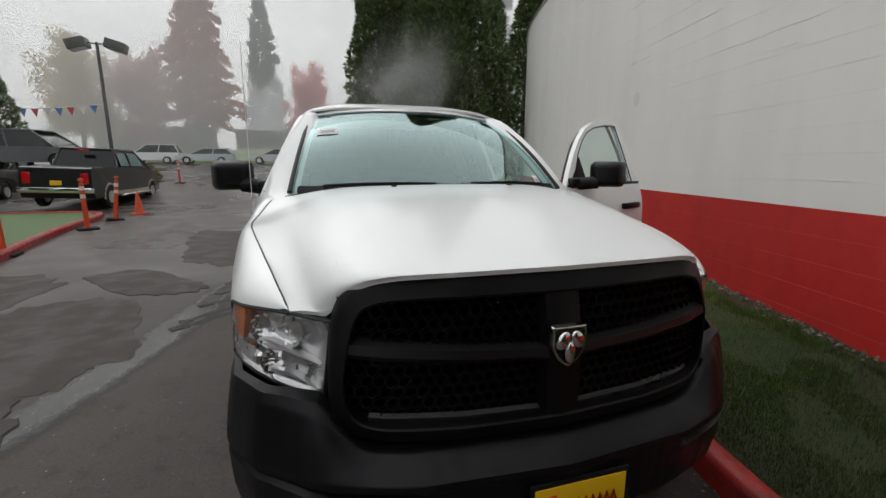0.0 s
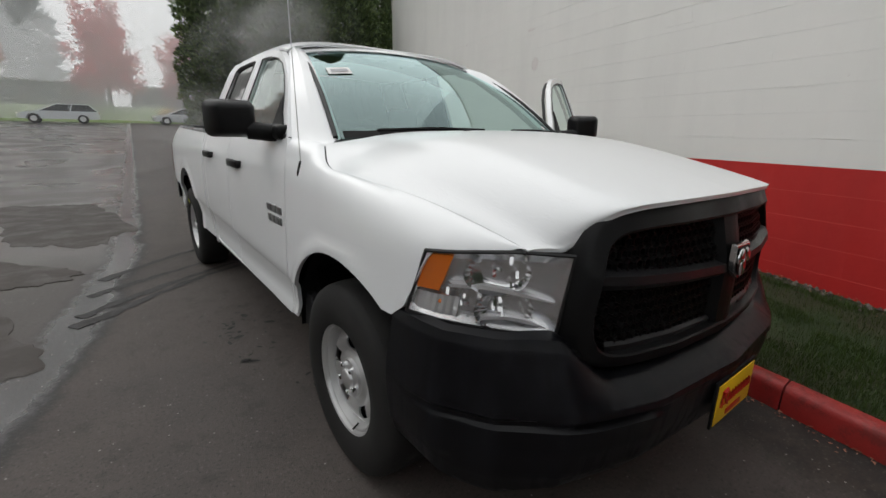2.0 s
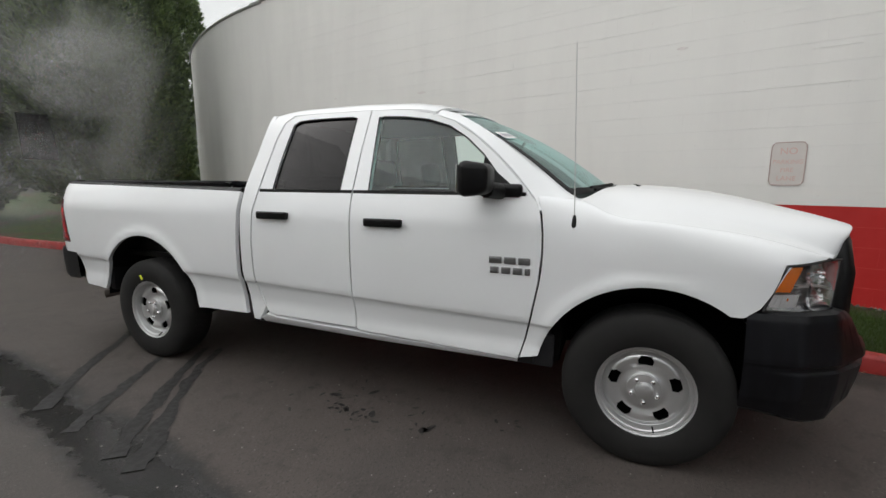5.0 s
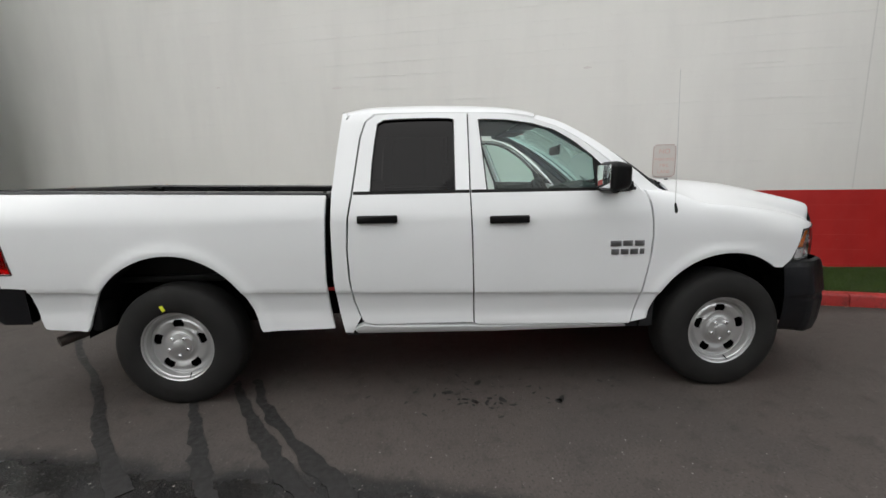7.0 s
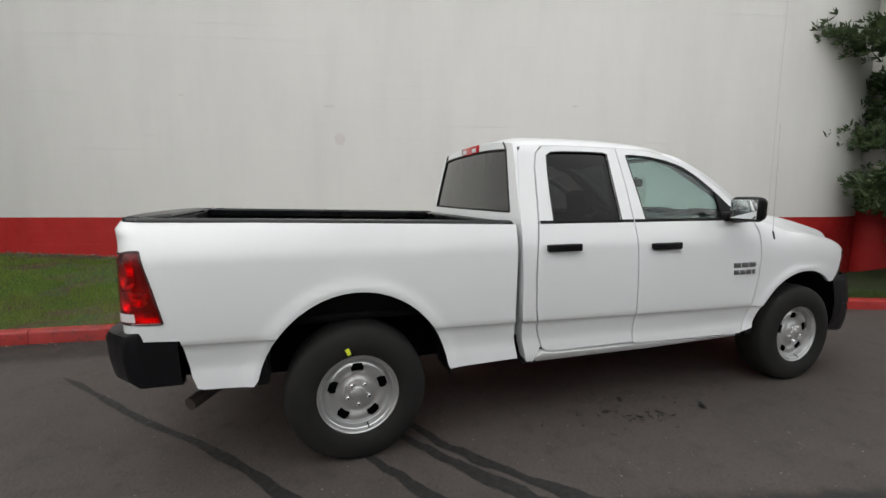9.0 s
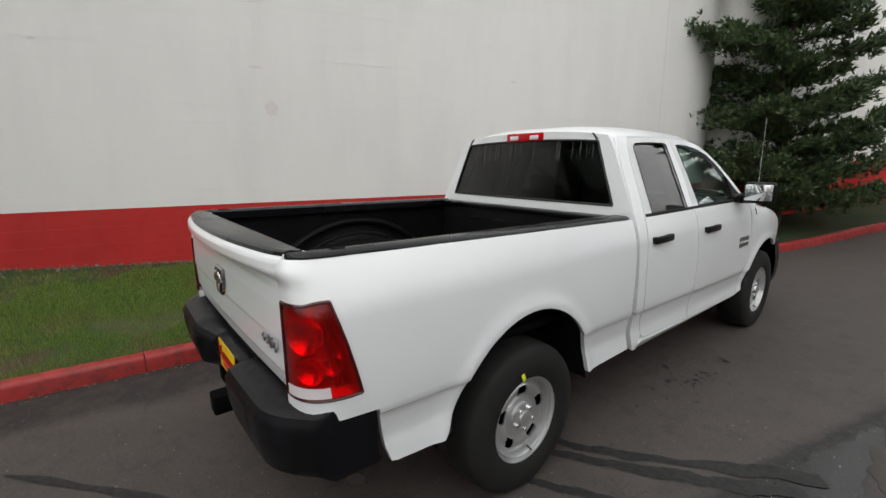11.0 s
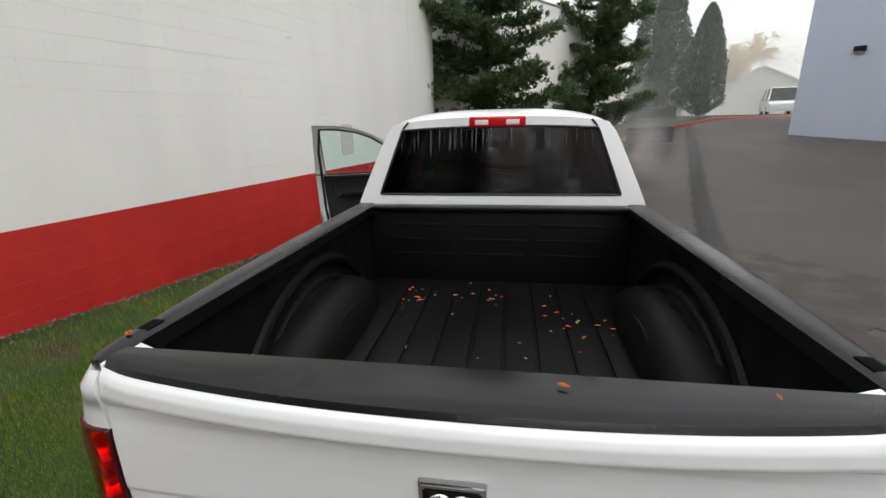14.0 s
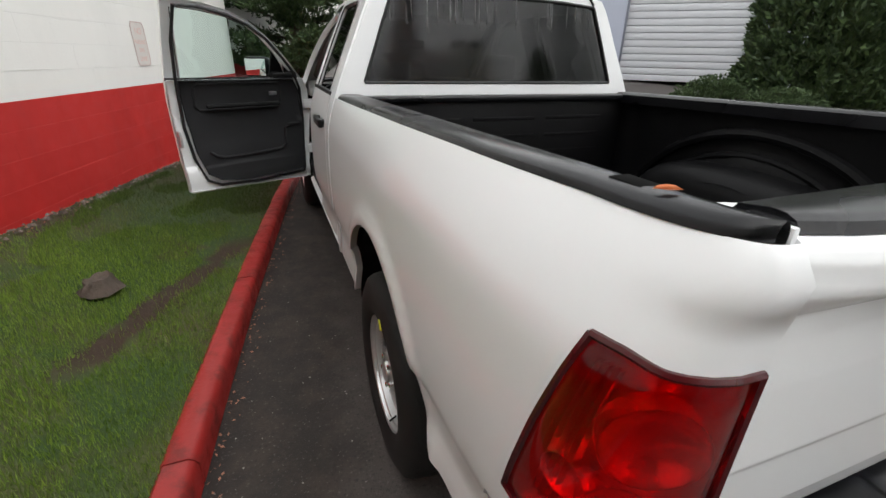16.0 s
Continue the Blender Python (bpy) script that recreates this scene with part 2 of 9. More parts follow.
def m_wall(name, c1, c2, chip):
    m = mat(name, c1, 0.62)
    n = N(m)
    p = n.geo.outputs["Position"]
    mp = n.put("ShaderNodeMapping", Vector=p)
    mp.inputs["Scale"].default_value = (1.0, 1.0, 0.22)
    streak = n.noise(1.9, 6.0, 0.6, vec=mp.outputs["Vector"])
    big = n.noise(0.5, 3.0)
    c = n.mix(n.smooth(streak, 0.35, 0.75), c1, c2)
    c = n.mix(n.math("MULTIPLY", n.smooth(big, 0.4, 0.7), 0.35), c, c2)
    c = n.mix(n.math("MULTIPLY", n.smooth(n.noise(13.0, 5.0, 0.6), 0.70, 0.76), 0.6), c, chip)
    rnd = n.put("ShaderNodeObjectInfo").outputs["Random"]
    c = n.mix(n.math("MULTIPLY", rnd, 0.04), c, c2)
    n.color(c)
    n.rough(n.smooth(n.noise(5.0), 0.3, 0.7, 0.5, 0.72))
    h = n.math("ADD", n.math("MULTIPLY", n.noise(45.0, 5.0, 0.65), 0.7), n.math("MULTIPLY", n.noise(6.0, 3.0), 0.6))
    n.bump(h, 0.35, 0.006)
    return m


def m_kerb():
    m = mat("red_kerb_paint", (0.42, 0.03, 0.02), 0.5)
    n = N(m)
    c = n.mix(n.noise(4.0, 6.0), (0.40, 0.022, 0.018), (0.25, 0.015, 0.013))
    wear = n.smooth(n.noise(6.0, 9.0, 0.75), 0.48, 0.62)
    c = n.mix(n.math("MULTIPLY", wear, 0.7), c, (0.13, 0.018, 0.014))
    c = n.mix(n.math("MULTIPLY", n.smooth(n.noise(2.6, 8.0, 0.7), 0.60, 0.70), 0.8), c, (0.055, 0.028, 0.022))
    n.color(c)
    n.rough(n.smooth(n.noise(12.0), 0.3, 0.7, 0.35, 0.6))
    n.bump(n.noise(50.0, 5.0, 0.65), 0.5, 0.006)
    return m


def m_grass(name="grass", a=(0.020, 0.060, 0.010), b=(0.075, 0.150, 0.022), c=(0.16, 0.15, 0.05)):
    m = mat(name, a, 0.55, Subsurface_Weight=0.0)
    n = N(m)
    r = n.geo.outputs["Random Per Island"]
    col = n.mix(r, a, b)
    col = n.mix(n.math("MULTIPLY", n.smooth(n.noise(1.3, 4.0), 0.52, 0.70), 0.55), col, c)
    # darker towards the pines: shade of wall and truck put into the colour
    front_shade = n.smooth(n.math("ADD", n.xyz()["Y"], n.math("MULTIPLY", n.noise(0.8, 3.0), 1.5)), 0.2, 2.6, 0.95, 0.0)
    col = n.mix(front_shade, col, n.mix(r, (a[0] * 0.28, a[1] * 0.30, a[2] * 0.40), (b[0] * 0.24, b[1] * 0.29, b[2] * 0.38)))
    n.color(col)
    return m


def m_soil():
    m = mat("lawn_soil", (0.05, 0.04, 0.02), 0.9)
    n = N(m)
    c = n.mix(n.smooth(n.noise(2.2, 5.0), 0.40, 0.60), (0.034, 0.066, 0.013), (0.062, 0.074, 0.020))
    c = n.mix(n.smooth(n.noise(1.1, 5.0, 0.6), 0.52, 0.62), c, (0.070, 0.042, 0.025))
    p = n.xyz()
    # the worn wheel track beside the kerb
    tr = n.math("ABSOLUTE", n.math("SUBTRACT", p["X"], n.math("ADD", n.math("MULTIPLY", p["Y"], 0.45), 1.00)))
    tr = n.math("ADD", tr, n.math("MULTIPLY", n.math("SUBTRACT", n.noise(4.0, 6.0, 0.7), 0.5), 0.42))
    worn = n.math("MULTIPLY", n.smooth(tr, 0.05, 0.12, 1.0, 0.0), n.math("MULTIPLY", n.smooth(p["Y"], 1.1, 1.5), n.smooth(p["Y"], 2.7, 3.0, 1.0, 0.0)))
    # the same shade put into the soil's colour towards the pines
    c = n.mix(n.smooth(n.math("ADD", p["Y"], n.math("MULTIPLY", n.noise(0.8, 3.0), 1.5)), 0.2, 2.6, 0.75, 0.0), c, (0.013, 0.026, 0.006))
    c = n.mix(worn, c, n.mix(n.noise(22.0, 5.0), (0.020, 0.011, 0.006), (0.060, 0.034, 0.020)))
    n.color(c)
    n.bump(n.noise(40.0, 5.0, 0.7), 0.8, 0.02)
    return m


def m_leaf(name, a, b, veil=0.0):
    """Foliage; veil: the share of mist that shows through and before it."""
    m = mat(name, a, 0.6)
    n = N(m)
    r = n.geo.outputs["Random Per Island"]
    n.color(n.mix(r, a, b))
    if veil:
        tr = n.t.nodes.new("ShaderNodeBsdfTransparent")
        mx = n.t.nodes.new("ShaderNodeMixShader")
        mx.inputs[0].default_value = veil
        n.t.links.new(n.b.outputs[0], mx.inputs[1])
        n.t.links.new(tr.outputs[0], mx.inputs[2])
        n.t.links.new(mx.outputs[0], n.t.nodes["Material Output"].inputs["Surface"])
    return m


def m_bark():
    m = mat("bark", (0.07, 0.05, 0.04), 0.9)
    n = N(m)
    n.color(n.mix(n.noise(12.0, 6.0), (0.04, 0.03, 0.024), (0.12, 0.09, 0.07)))
    n.bump(n.noise(25.0, 6.0), 0.8, 0.02)
    return m


PAINT = m_paint()
WETPAINT = m_wet_paint()
BLACK = m_plastic("black_textured_plastic", 0.0045, 0.42)
BUMPER = m_bumper()
CAP = m_cap()
GRILLEBAR = m_plastic("grille_bar_plastic", 0.010, 0.36, 0.40)
TRIM = m_plastic("matt_black_trim", 0.005, 0.6)
# near-black: the shade of hollows and underbody is put into the colour
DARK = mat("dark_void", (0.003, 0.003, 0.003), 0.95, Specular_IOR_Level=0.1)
LINER = m_liner()
RUBBER = m_rubber()
SEAL = mat("door_seal_rubber", (0.010, 0.010, 0.010), 0.55)
STEEL = m_steel()
CHROME = mat("chrome", (0.82, 0.82, 0.83), 0.07, 1.0)
SATIN = mat("grey_badge_metal", (0.30, 0.30, 0.31), 0.3, 0.9)
WINDSHIELD = glass("windshield_glass", (0.70, 0.90, 0.90), 0.02, 0.15, (0.62, 0.80, 0.76))
WINDOW = glass("green_window_glass", (0.93, 1.0, 0.97), 0.01, 0.055, (0.80, 0.95, 0.91))
PRIVACY = glass("privacy_glass", (0.9, 0.88, 0.88), 0.02, 0.020, (0.035, 0.034, 0.034))
REARGLASS = streaked(glass("streaked_rear_glass", (0.9, 0.9, 0.9), 0.07, 0.050, (0.016, 0.016, 0.016)))
LENS = glass("clear_lens", (1, 1, 1), 0.01, 0.05, (0.95, 0.95, 0.95))
AMBER = mat("amber_lens", (0.85, 0.20, 0.015), 0.12, Coat_Weight=0.5)
REDLENS = mat("red_lens", (0.52, 0.004, 0.010), 0.10, Coat_Weight=0.5)
REDGLASS = glass("red_clear_lens", (1.0, 0.9, 0.9), 0.01, 0.025, (0.86, 0.008, 0.026))
DEEPRED = mat("dark_red_lens", (0.06, 0.002, 0.004), 0.25, Coat_Weight=0.3)
CLEARLENS = mat("frosted_clear_lens", (0.75, 0.70, 0.70), 0.15, Coat_Weight=0.5)
MIRROR = mat("mirror_glass", (0.85, 0.87, 0.88), 0.02, 1.0)
YELLOW = mat("yellow_plate", (0.80, 0.50, 0.012), 0.35)
PLATE_RED = mat("red_lettering", (0.50, 0.02, 0.012), 0.4)
PAPER = mat("white_paper", (0.80, 0.80, 0.78), 0.7)
INK = mat("grey_ink", (0.42, 0.42, 0.44), 0.7)
INTERIOR = m_plastic("dark_grey_interior", 0.020, 0.7)
CLOTH = m_plastic("grey_seat_cloth", 0.045, 0.9)
HEADLINER = m_plastic("grey_headliner", 0.22, 0.9)
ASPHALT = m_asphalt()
PATCH = m_patch()
STAIN = m_wet_stain()
WHITEWALL = m_wall("white_painted_block", (0.86, 0.845, 0.81), (0.81, 0.795, 0.765), (0.74, 0.71, 0.68))
REDWALL = m_wall("red_painted_block", (0.54, 0.020, 0.017), (0.44, 0.017, 0.015), (0.47, 0.07, 0.055))
KERB = m_kerb()
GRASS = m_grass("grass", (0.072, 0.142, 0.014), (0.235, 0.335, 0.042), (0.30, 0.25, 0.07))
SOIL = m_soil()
BARK = m_bark()


# ---- helpers for meshes ----
def tag_part(ob, parent, label=""):
    if parent is not None:
        ob.parent = parent
    if label:
        ob["label"] = label
    return ob


def part(name, bm, material, parent, label="", smooth=True):
    """Links a bmesh as one mesh object under a thing or part."""
    me = bpy.data.meshes.new(name)
    shaped = "nrm" in bm.verts.layers.float_vector.keys()
    if not shaped:
        bmesh.ops.recalc_face_normals(bm, faces=bm.faces)
    bm.to_mesh(me)
    bm.free()
    mats = material if isinstance(material, (list, tuple)) else [material]
    for q in mats:
        me.materials.append(q)
    if smooth:
        me.shade_smooth()
        me.set_sharp_from_angle(angle=radians(38))
    if shaped:
        nr, rim = me.attributes["nrm"].data, me.attributes["rim"].data
        out = []
        for f in me.polygons:
            for li in f.loop_indices:
                out.append(tuple(f.normal) if rim[f.index].value else tuple(nr[me.loops[li].vertex_index].vector))
        me.normals_split_custom_set(out)
    return tag_part(new(name, me), parent, label)


def share(name, me, m, parent, label=""):
    """One more object on a mesh that is there already."""
    ob = new(name, me)
    ob.matrix_basis = m
    return tag_part(ob, parent, label)


def rawmesh(name, verts, faces, material, parent=None, label="", smooth=False):
    me = bpy.data.meshes.new(name)
    me.from_pydata([tuple(v) for v in verts], [], faces)
    for q in material if isinstance(material, (list, tuple)) else [material]:
        me.materials.append(q)
    if smooth:
        me.shade_smooth()
    return tag_part(new(name, me), parent, label)


def thing(name, label, category, group="", kind="", at=None):
    ob = new(name)
    ob.empty_display_size = 0.2
    if at is not None:
        ob.matrix_basis = at
    return tagged(ob, label, category, group, kind)


def bm_box(x0, x1, y0, y1, z0, z1, bev=0.0, seg=2, bm=None):
    b = bmesh.new()
    bmesh.ops.create_cube(b, size=1)
    for v in b.verts:
        v.co = Vector(((x0 + x1) / 2 + v.co.x * (x1 - x0), (y0 + y1) / 2 + v.co.y * (y1 - y0), (z0 + z1) / 2 + v.co.z * (z1 - z0)))
    if bev:
        bmesh.ops.bevel(b, geom=b.edges[:], offset=bev, segments=seg, profile=0.5, affect="EDGES")
    return join(bm, b)


def join(bm, b):
    if bm is None:
        return b
    me = bpy.data.meshes.new("tmp")
    b.to_mesh(me)
    b.free()
    bm.from_mesh(me)
    bpy.data.meshes.remove(me)
    return bm


def bm_move(bm, m):
    bmesh.ops.transform(bm, matrix=m, verts=bm.verts)
    return bm


def bm_lathe(profile, seg=32, axis="x", bm=None, close=False):
    """profile: (offset along the axis, radius)."""
    b = bmesh.new()
    rings = []
    for a, r in profile:
        ring = []
        for i in range(seg):
            t = 2 * math.pi * i / seg
            c, s = r * math.cos(t), r * math.sin(t)
            ring.append(b.verts.new((a, c, s) if axis == "x" else (c, a, s) if axis == "y" else (c, s, a)))
        rings.append(ring)
    pairs = list(zip(rings, rings[1:])) + ([(rings[-1], rings[0])] if close else [])
    for p, q in pairs:
        for i in range(seg):
            j = (i + 1) % seg
            b.faces.new((p[i], p[j], q[j], q[i]))
    if not close:
        for ring in (rings[0], rings[-1]):
            if (ring[0].co - ring[seg // 2].co).length > 0.004:
                b.faces.new(ring)
    return join(bm, b)


def bm_tube(pts, r, seg=8, bm=None, r2=None):
    b = bmesh.new()
    pts = [Vector(p) for p in pts]
    rings = []
    for i, p in enumerate(pts):
        d = (pts[min(i + 1, len(pts) - 1)] - pts[max(i - 1, 0)]).normalized()
        up = Vector((0, 0, 1)) if abs(d.z) < 0.9 else Vector((1, 0, 0))
        s = d.cross(up).normalized()
        u = s.cross(d)
        rr = r if r2 is None else r + (r2 - r) * i / (len(pts) - 1)
        rings.append([b.verts.new(p + rr * (math.cos(2 * math.pi * k / seg) * s + math.sin(2 * math.pi * k / seg) * u)) for k in range(seg)])
    for p, q in zip(rings, rings[1:]):
        for k in range(seg):
            b.faces.new((p[k], p[(k + 1) % seg], q[(k + 1) % seg], q[k]))
    b.faces.new(rings[0])
    b.faces.new(list(reversed(rings[-1])))
    return join(bm, b)


def bm_grid(nu, nv, fn, bm=None, thick=None):
    """A sheet of nu x nv points fn(u, v), u and v from 0 to 1; thick: a vector function of the point by which a back is set off."""
    b = bmesh.new()
    g = [[b.verts.new(fn(i / (nu - 1), j / (nv - 1))) for j in range(nv)] for i in range(nu)]
    for i in range(nu - 1):
        for j in range(nv - 1):
            b.faces.new((g[i][j], g[i + 1][j], g[i + 1][j + 1], g[i][j + 1]))
    if thick is not None:
        solid(b, thick)
    return join(bm, b)


def solid(b, off):
    """Gives an open sheet a rim and a back, set off by the vector or function off."""
    r = bmesh.ops.extrude_face_region(b, geom=b.faces[:])
    for v in (q for q in r["geom"] if isinstance(q, bmesh.types.BMVert)):
        v.co += Vector(off(v.co) if callable(off) else off)


def lerp(tab, q):
    """Linear table lookup."""
    if q <= tab[0][0]:
        return tab[0][1]
    for (a, b), (c, d) in zip(tab, tab[1:]):
        if q <= c:
            return b + (d - b) * (q - a) / (c - a)
    return tab[-1][1]


def curve(tab, q):
    """Smooth table lookup without overshoot."""
    n = len(tab)
    if q <= tab[0][0]:
        return tab[0][1]
    if q >= tab[-1][0]:
        return tab[-1][1]
    i = next(k for k in range(n - 1) if q <= tab[k + 1][0])
    sl = [(tab[k + 1][1] - tab[k][1]) / (tab[k + 1][0] - tab[k][0]) for k in range(n - 1)]

    def tangent(k):
        if k in (0, n - 1):
            return sl[0] if k == 0 else sl[-1]
        a, b = sl[k - 1], sl[k]
        return 0.0 if a * b <= 0 else 2 * a * b / (a + b)
    h = tab[i + 1][0] - tab[i][0]
    t = (q - tab[i][0]) / h
    return ((2 * t ** 3 - 3 * t * t + 1) * tab[i][1] + (t ** 3 - 2 * t * t + t) * h * tangent(i)
            + (3 * t * t - 2 * t ** 3) * tab[i + 1][1] + (t ** 3 - t * t) * h * tangent(i + 1))


def sstep(a, b, q):
    t = max(0.0, min(1.0, (q - a) / (b - a)))
    return t * t * (3 - 2 * t)


def spline(pts, n):
    """n points along a Catmull-Rom curve through pts."""
    p = [Vector(q) for q in pts]
    p = [2 * p[0] - p[1]] + p + [2 * p[-1] - p[-2]]
    out = []
    m = len(p) - 3
    for k in range(n):
        f = k / (n - 1) * m
        i = min(int(f), m - 1)
        t = f - i
        a, b, c, d = p[i:i + 4]
        out.append(0.5 * (2 * b + (c - a) * t + (2 * a - 5 * b + 4 * c - d) * t * t + (3 * b - a - 3 * c + d) * t ** 3))
    return out


# ---- the ground ----
def gz(x, y):
    """The lie of the land: level round the truck, rising gently before and behind it."""
    z = 0.0
    if y > 12:
        z += 0.045 * (min(y, 62) - 12) * sstep(12, 22, y)
    if y < -3:
        z += 0.085 * (-3 - max(y, -20)) * sstep(-3, -9, y)
    return z


def steps(*runs):
    out = []
    for a, b, n in runs:
        out += [a + (b - a) * i / n for i in range(n)]
    return out + [runs[-1][1]]


def build_ground():
    xs = steps((-400, -60, 8), (-60, -20, 10), (-20, 20, 40), (20, 60, 10), (60, 400, 8))
    ys = steps((-400, -60, 8), (-60, -24, 12), (-24, 34, 58), (34, 80, 12), (80, 400, 8))
    vs = [(x, y, gz(x, y)) for x in xs for y in ys]
    m = len(ys)
    fs = [(i * m + j, (i + 1) * m + j, (i + 1) * m + j + 1, i * m + j + 1) for i in range(len(xs) - 1) for j in range(m - 1)]
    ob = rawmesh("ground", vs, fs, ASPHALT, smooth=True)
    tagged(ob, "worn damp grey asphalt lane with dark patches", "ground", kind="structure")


build_ground()


def wall_x(y):
    return 2.87 + 0.2443 * y


KERB_LINE = [(-40, -31.0), (-30, -20.0), (-20, -10.6), (-14.4, -5.3), (-11.5, -3.35), (-8.1, -1.70), (-6.5, -0.84), (-4.4, -0.10), (-3.2, 0.36), (-2.4, 0.62), (-1.5, 0.88), (0, 1.18), (2, 1.49), (3, 1.63), (4, 1.75), (5.5, 1.90), (7, 2.06), (12, 1.90), (18, 2.2), (26, 2.9)]


def kerb_x(y):
    """Lane-side face of the kerb."""
    return lerp(KERB_LINE, y)


def wall_base(y):
    return max(gz(0, y) + 0.12, 0.28 + 0.048 * max(-3.5, min(y, 12)))


def lawn_z(u, y):
    """Height of the lawn: u from 0 at the kerb to 1 at the wall."""
    k = gz(0, y) + 0.135
    return k + (wall_base(y) - k) * (u ** 1.3)


WALL_END = 8.1
WALL_START = -4.4
WALL_TOP = 5.24
AX = Vector((0.2443, 1.0, 0)).normalized()
NX = Vector((-AX.y, AX.x, 0))
COURSE, BLOCK, JOINT = 0.203, 0.406, 0.0020
BASE_Z = -0.05
RED_TOP = BASE_Z + 6 * COURSE


def wall_m(s, z, d=0.0):
    """Matrix at s metres along the wall from its foot at y = 0, d out of its face."""
    p = Vector((wall_x(0), 0, 0)) + AX * s + NX * d
    m = Matrix((AX, NX, Vector((0, 0, 1)))).transposed().to_4x4()
    m.translation = (p.x, p.y, z)
    return m


def block_verts(w, h, d=0.02, c=0.004):
    """A block's face with chamfered edges, standing d proud of the mortar."""
    o = [(-w / 2, 0, 0), (w / 2, 0, 0), (w / 2, 0, h), (-w / 2, 0, h)]
    f = [(-w / 2 + 0.0001, d, c), (w / 2 - 0.0001, d, c), (w / 2 - 0.0001, d, h - c), (-w / 2 + 0.0001, d, h - c)]
    q = [(a, d - c, b) for a, _, b in o]
    vs = o + q + f
    fs = [(8, 9, 10, 11)] + [(4 + i, 4 + (i + 1) % 4, 8 + (i + 1) % 4, 8 + i) for i in range(4)] + [(i, (i + 1) % 4, 4 + (i + 1) % 4, 4 + i) for i in range(4)]
    return vs, fs


def bend(cen, r, ax0, ax1, a0, a1, n):
    """Points of an arc in plan, from a0 to a1 in the frame of two axes."""
    return [cen + (ax0 * math.cos(a0 + (a1 - a0) * k / (n - 1)) + ax1 * math.sin(a0 + (a1 - a0) * k / (n - 1))) * r for k in range(n)]


def bay_face(wall, run, red_top, red=True):
    """A rounded stretch of wall along run, white above a red band, with a coping."""
    n = len(run)

    def strip(z0, z1, d=0.0):
        return bm_grid(n, 2, lambda u, v: (run[round(u * (n - 1))].x, run[round(u * (n - 1))].y, z0 + v * (z1 - z0)))
    part("rounded_wall", strip(red_top if red else -0.2, WALL_TOP), WHITEWALL, wall)
    if red:
        part("rounded_wall", strip(-0.2, red_top), REDWALL, wall, "red painted foot of the rounded wall")
    part("coping", bm_tube([p + Vector((0, 0, WALL_TOP)) for p in run], 0.035, 6), COPING, wall, "grey metal coping")


def bay(wall, p, q, r, red_top, red=True):
    """A bay of the building with both its front corners rounded, its face running from p to q."""
    d = (q - p).normalized()
    nrm = Vector((d.y, -d.x, 0))
    if nrm.x > 0:
        nrm = -nrm
    a = bend(p - nrm * r, r, nrm, -d, radians(92), 0, 16)
    b = bend(q - nrm * r, r, nrm, d, 0, radians(92), 16)
    bay_face(wall, [a[0] - nrm * 2.5] + a + b + [b[-1] - nrm * 2.5], red_top, red)


COPING = mat("grey_metal_coping", (0.42, 0.42, 0.41), 0.5, 0.3)


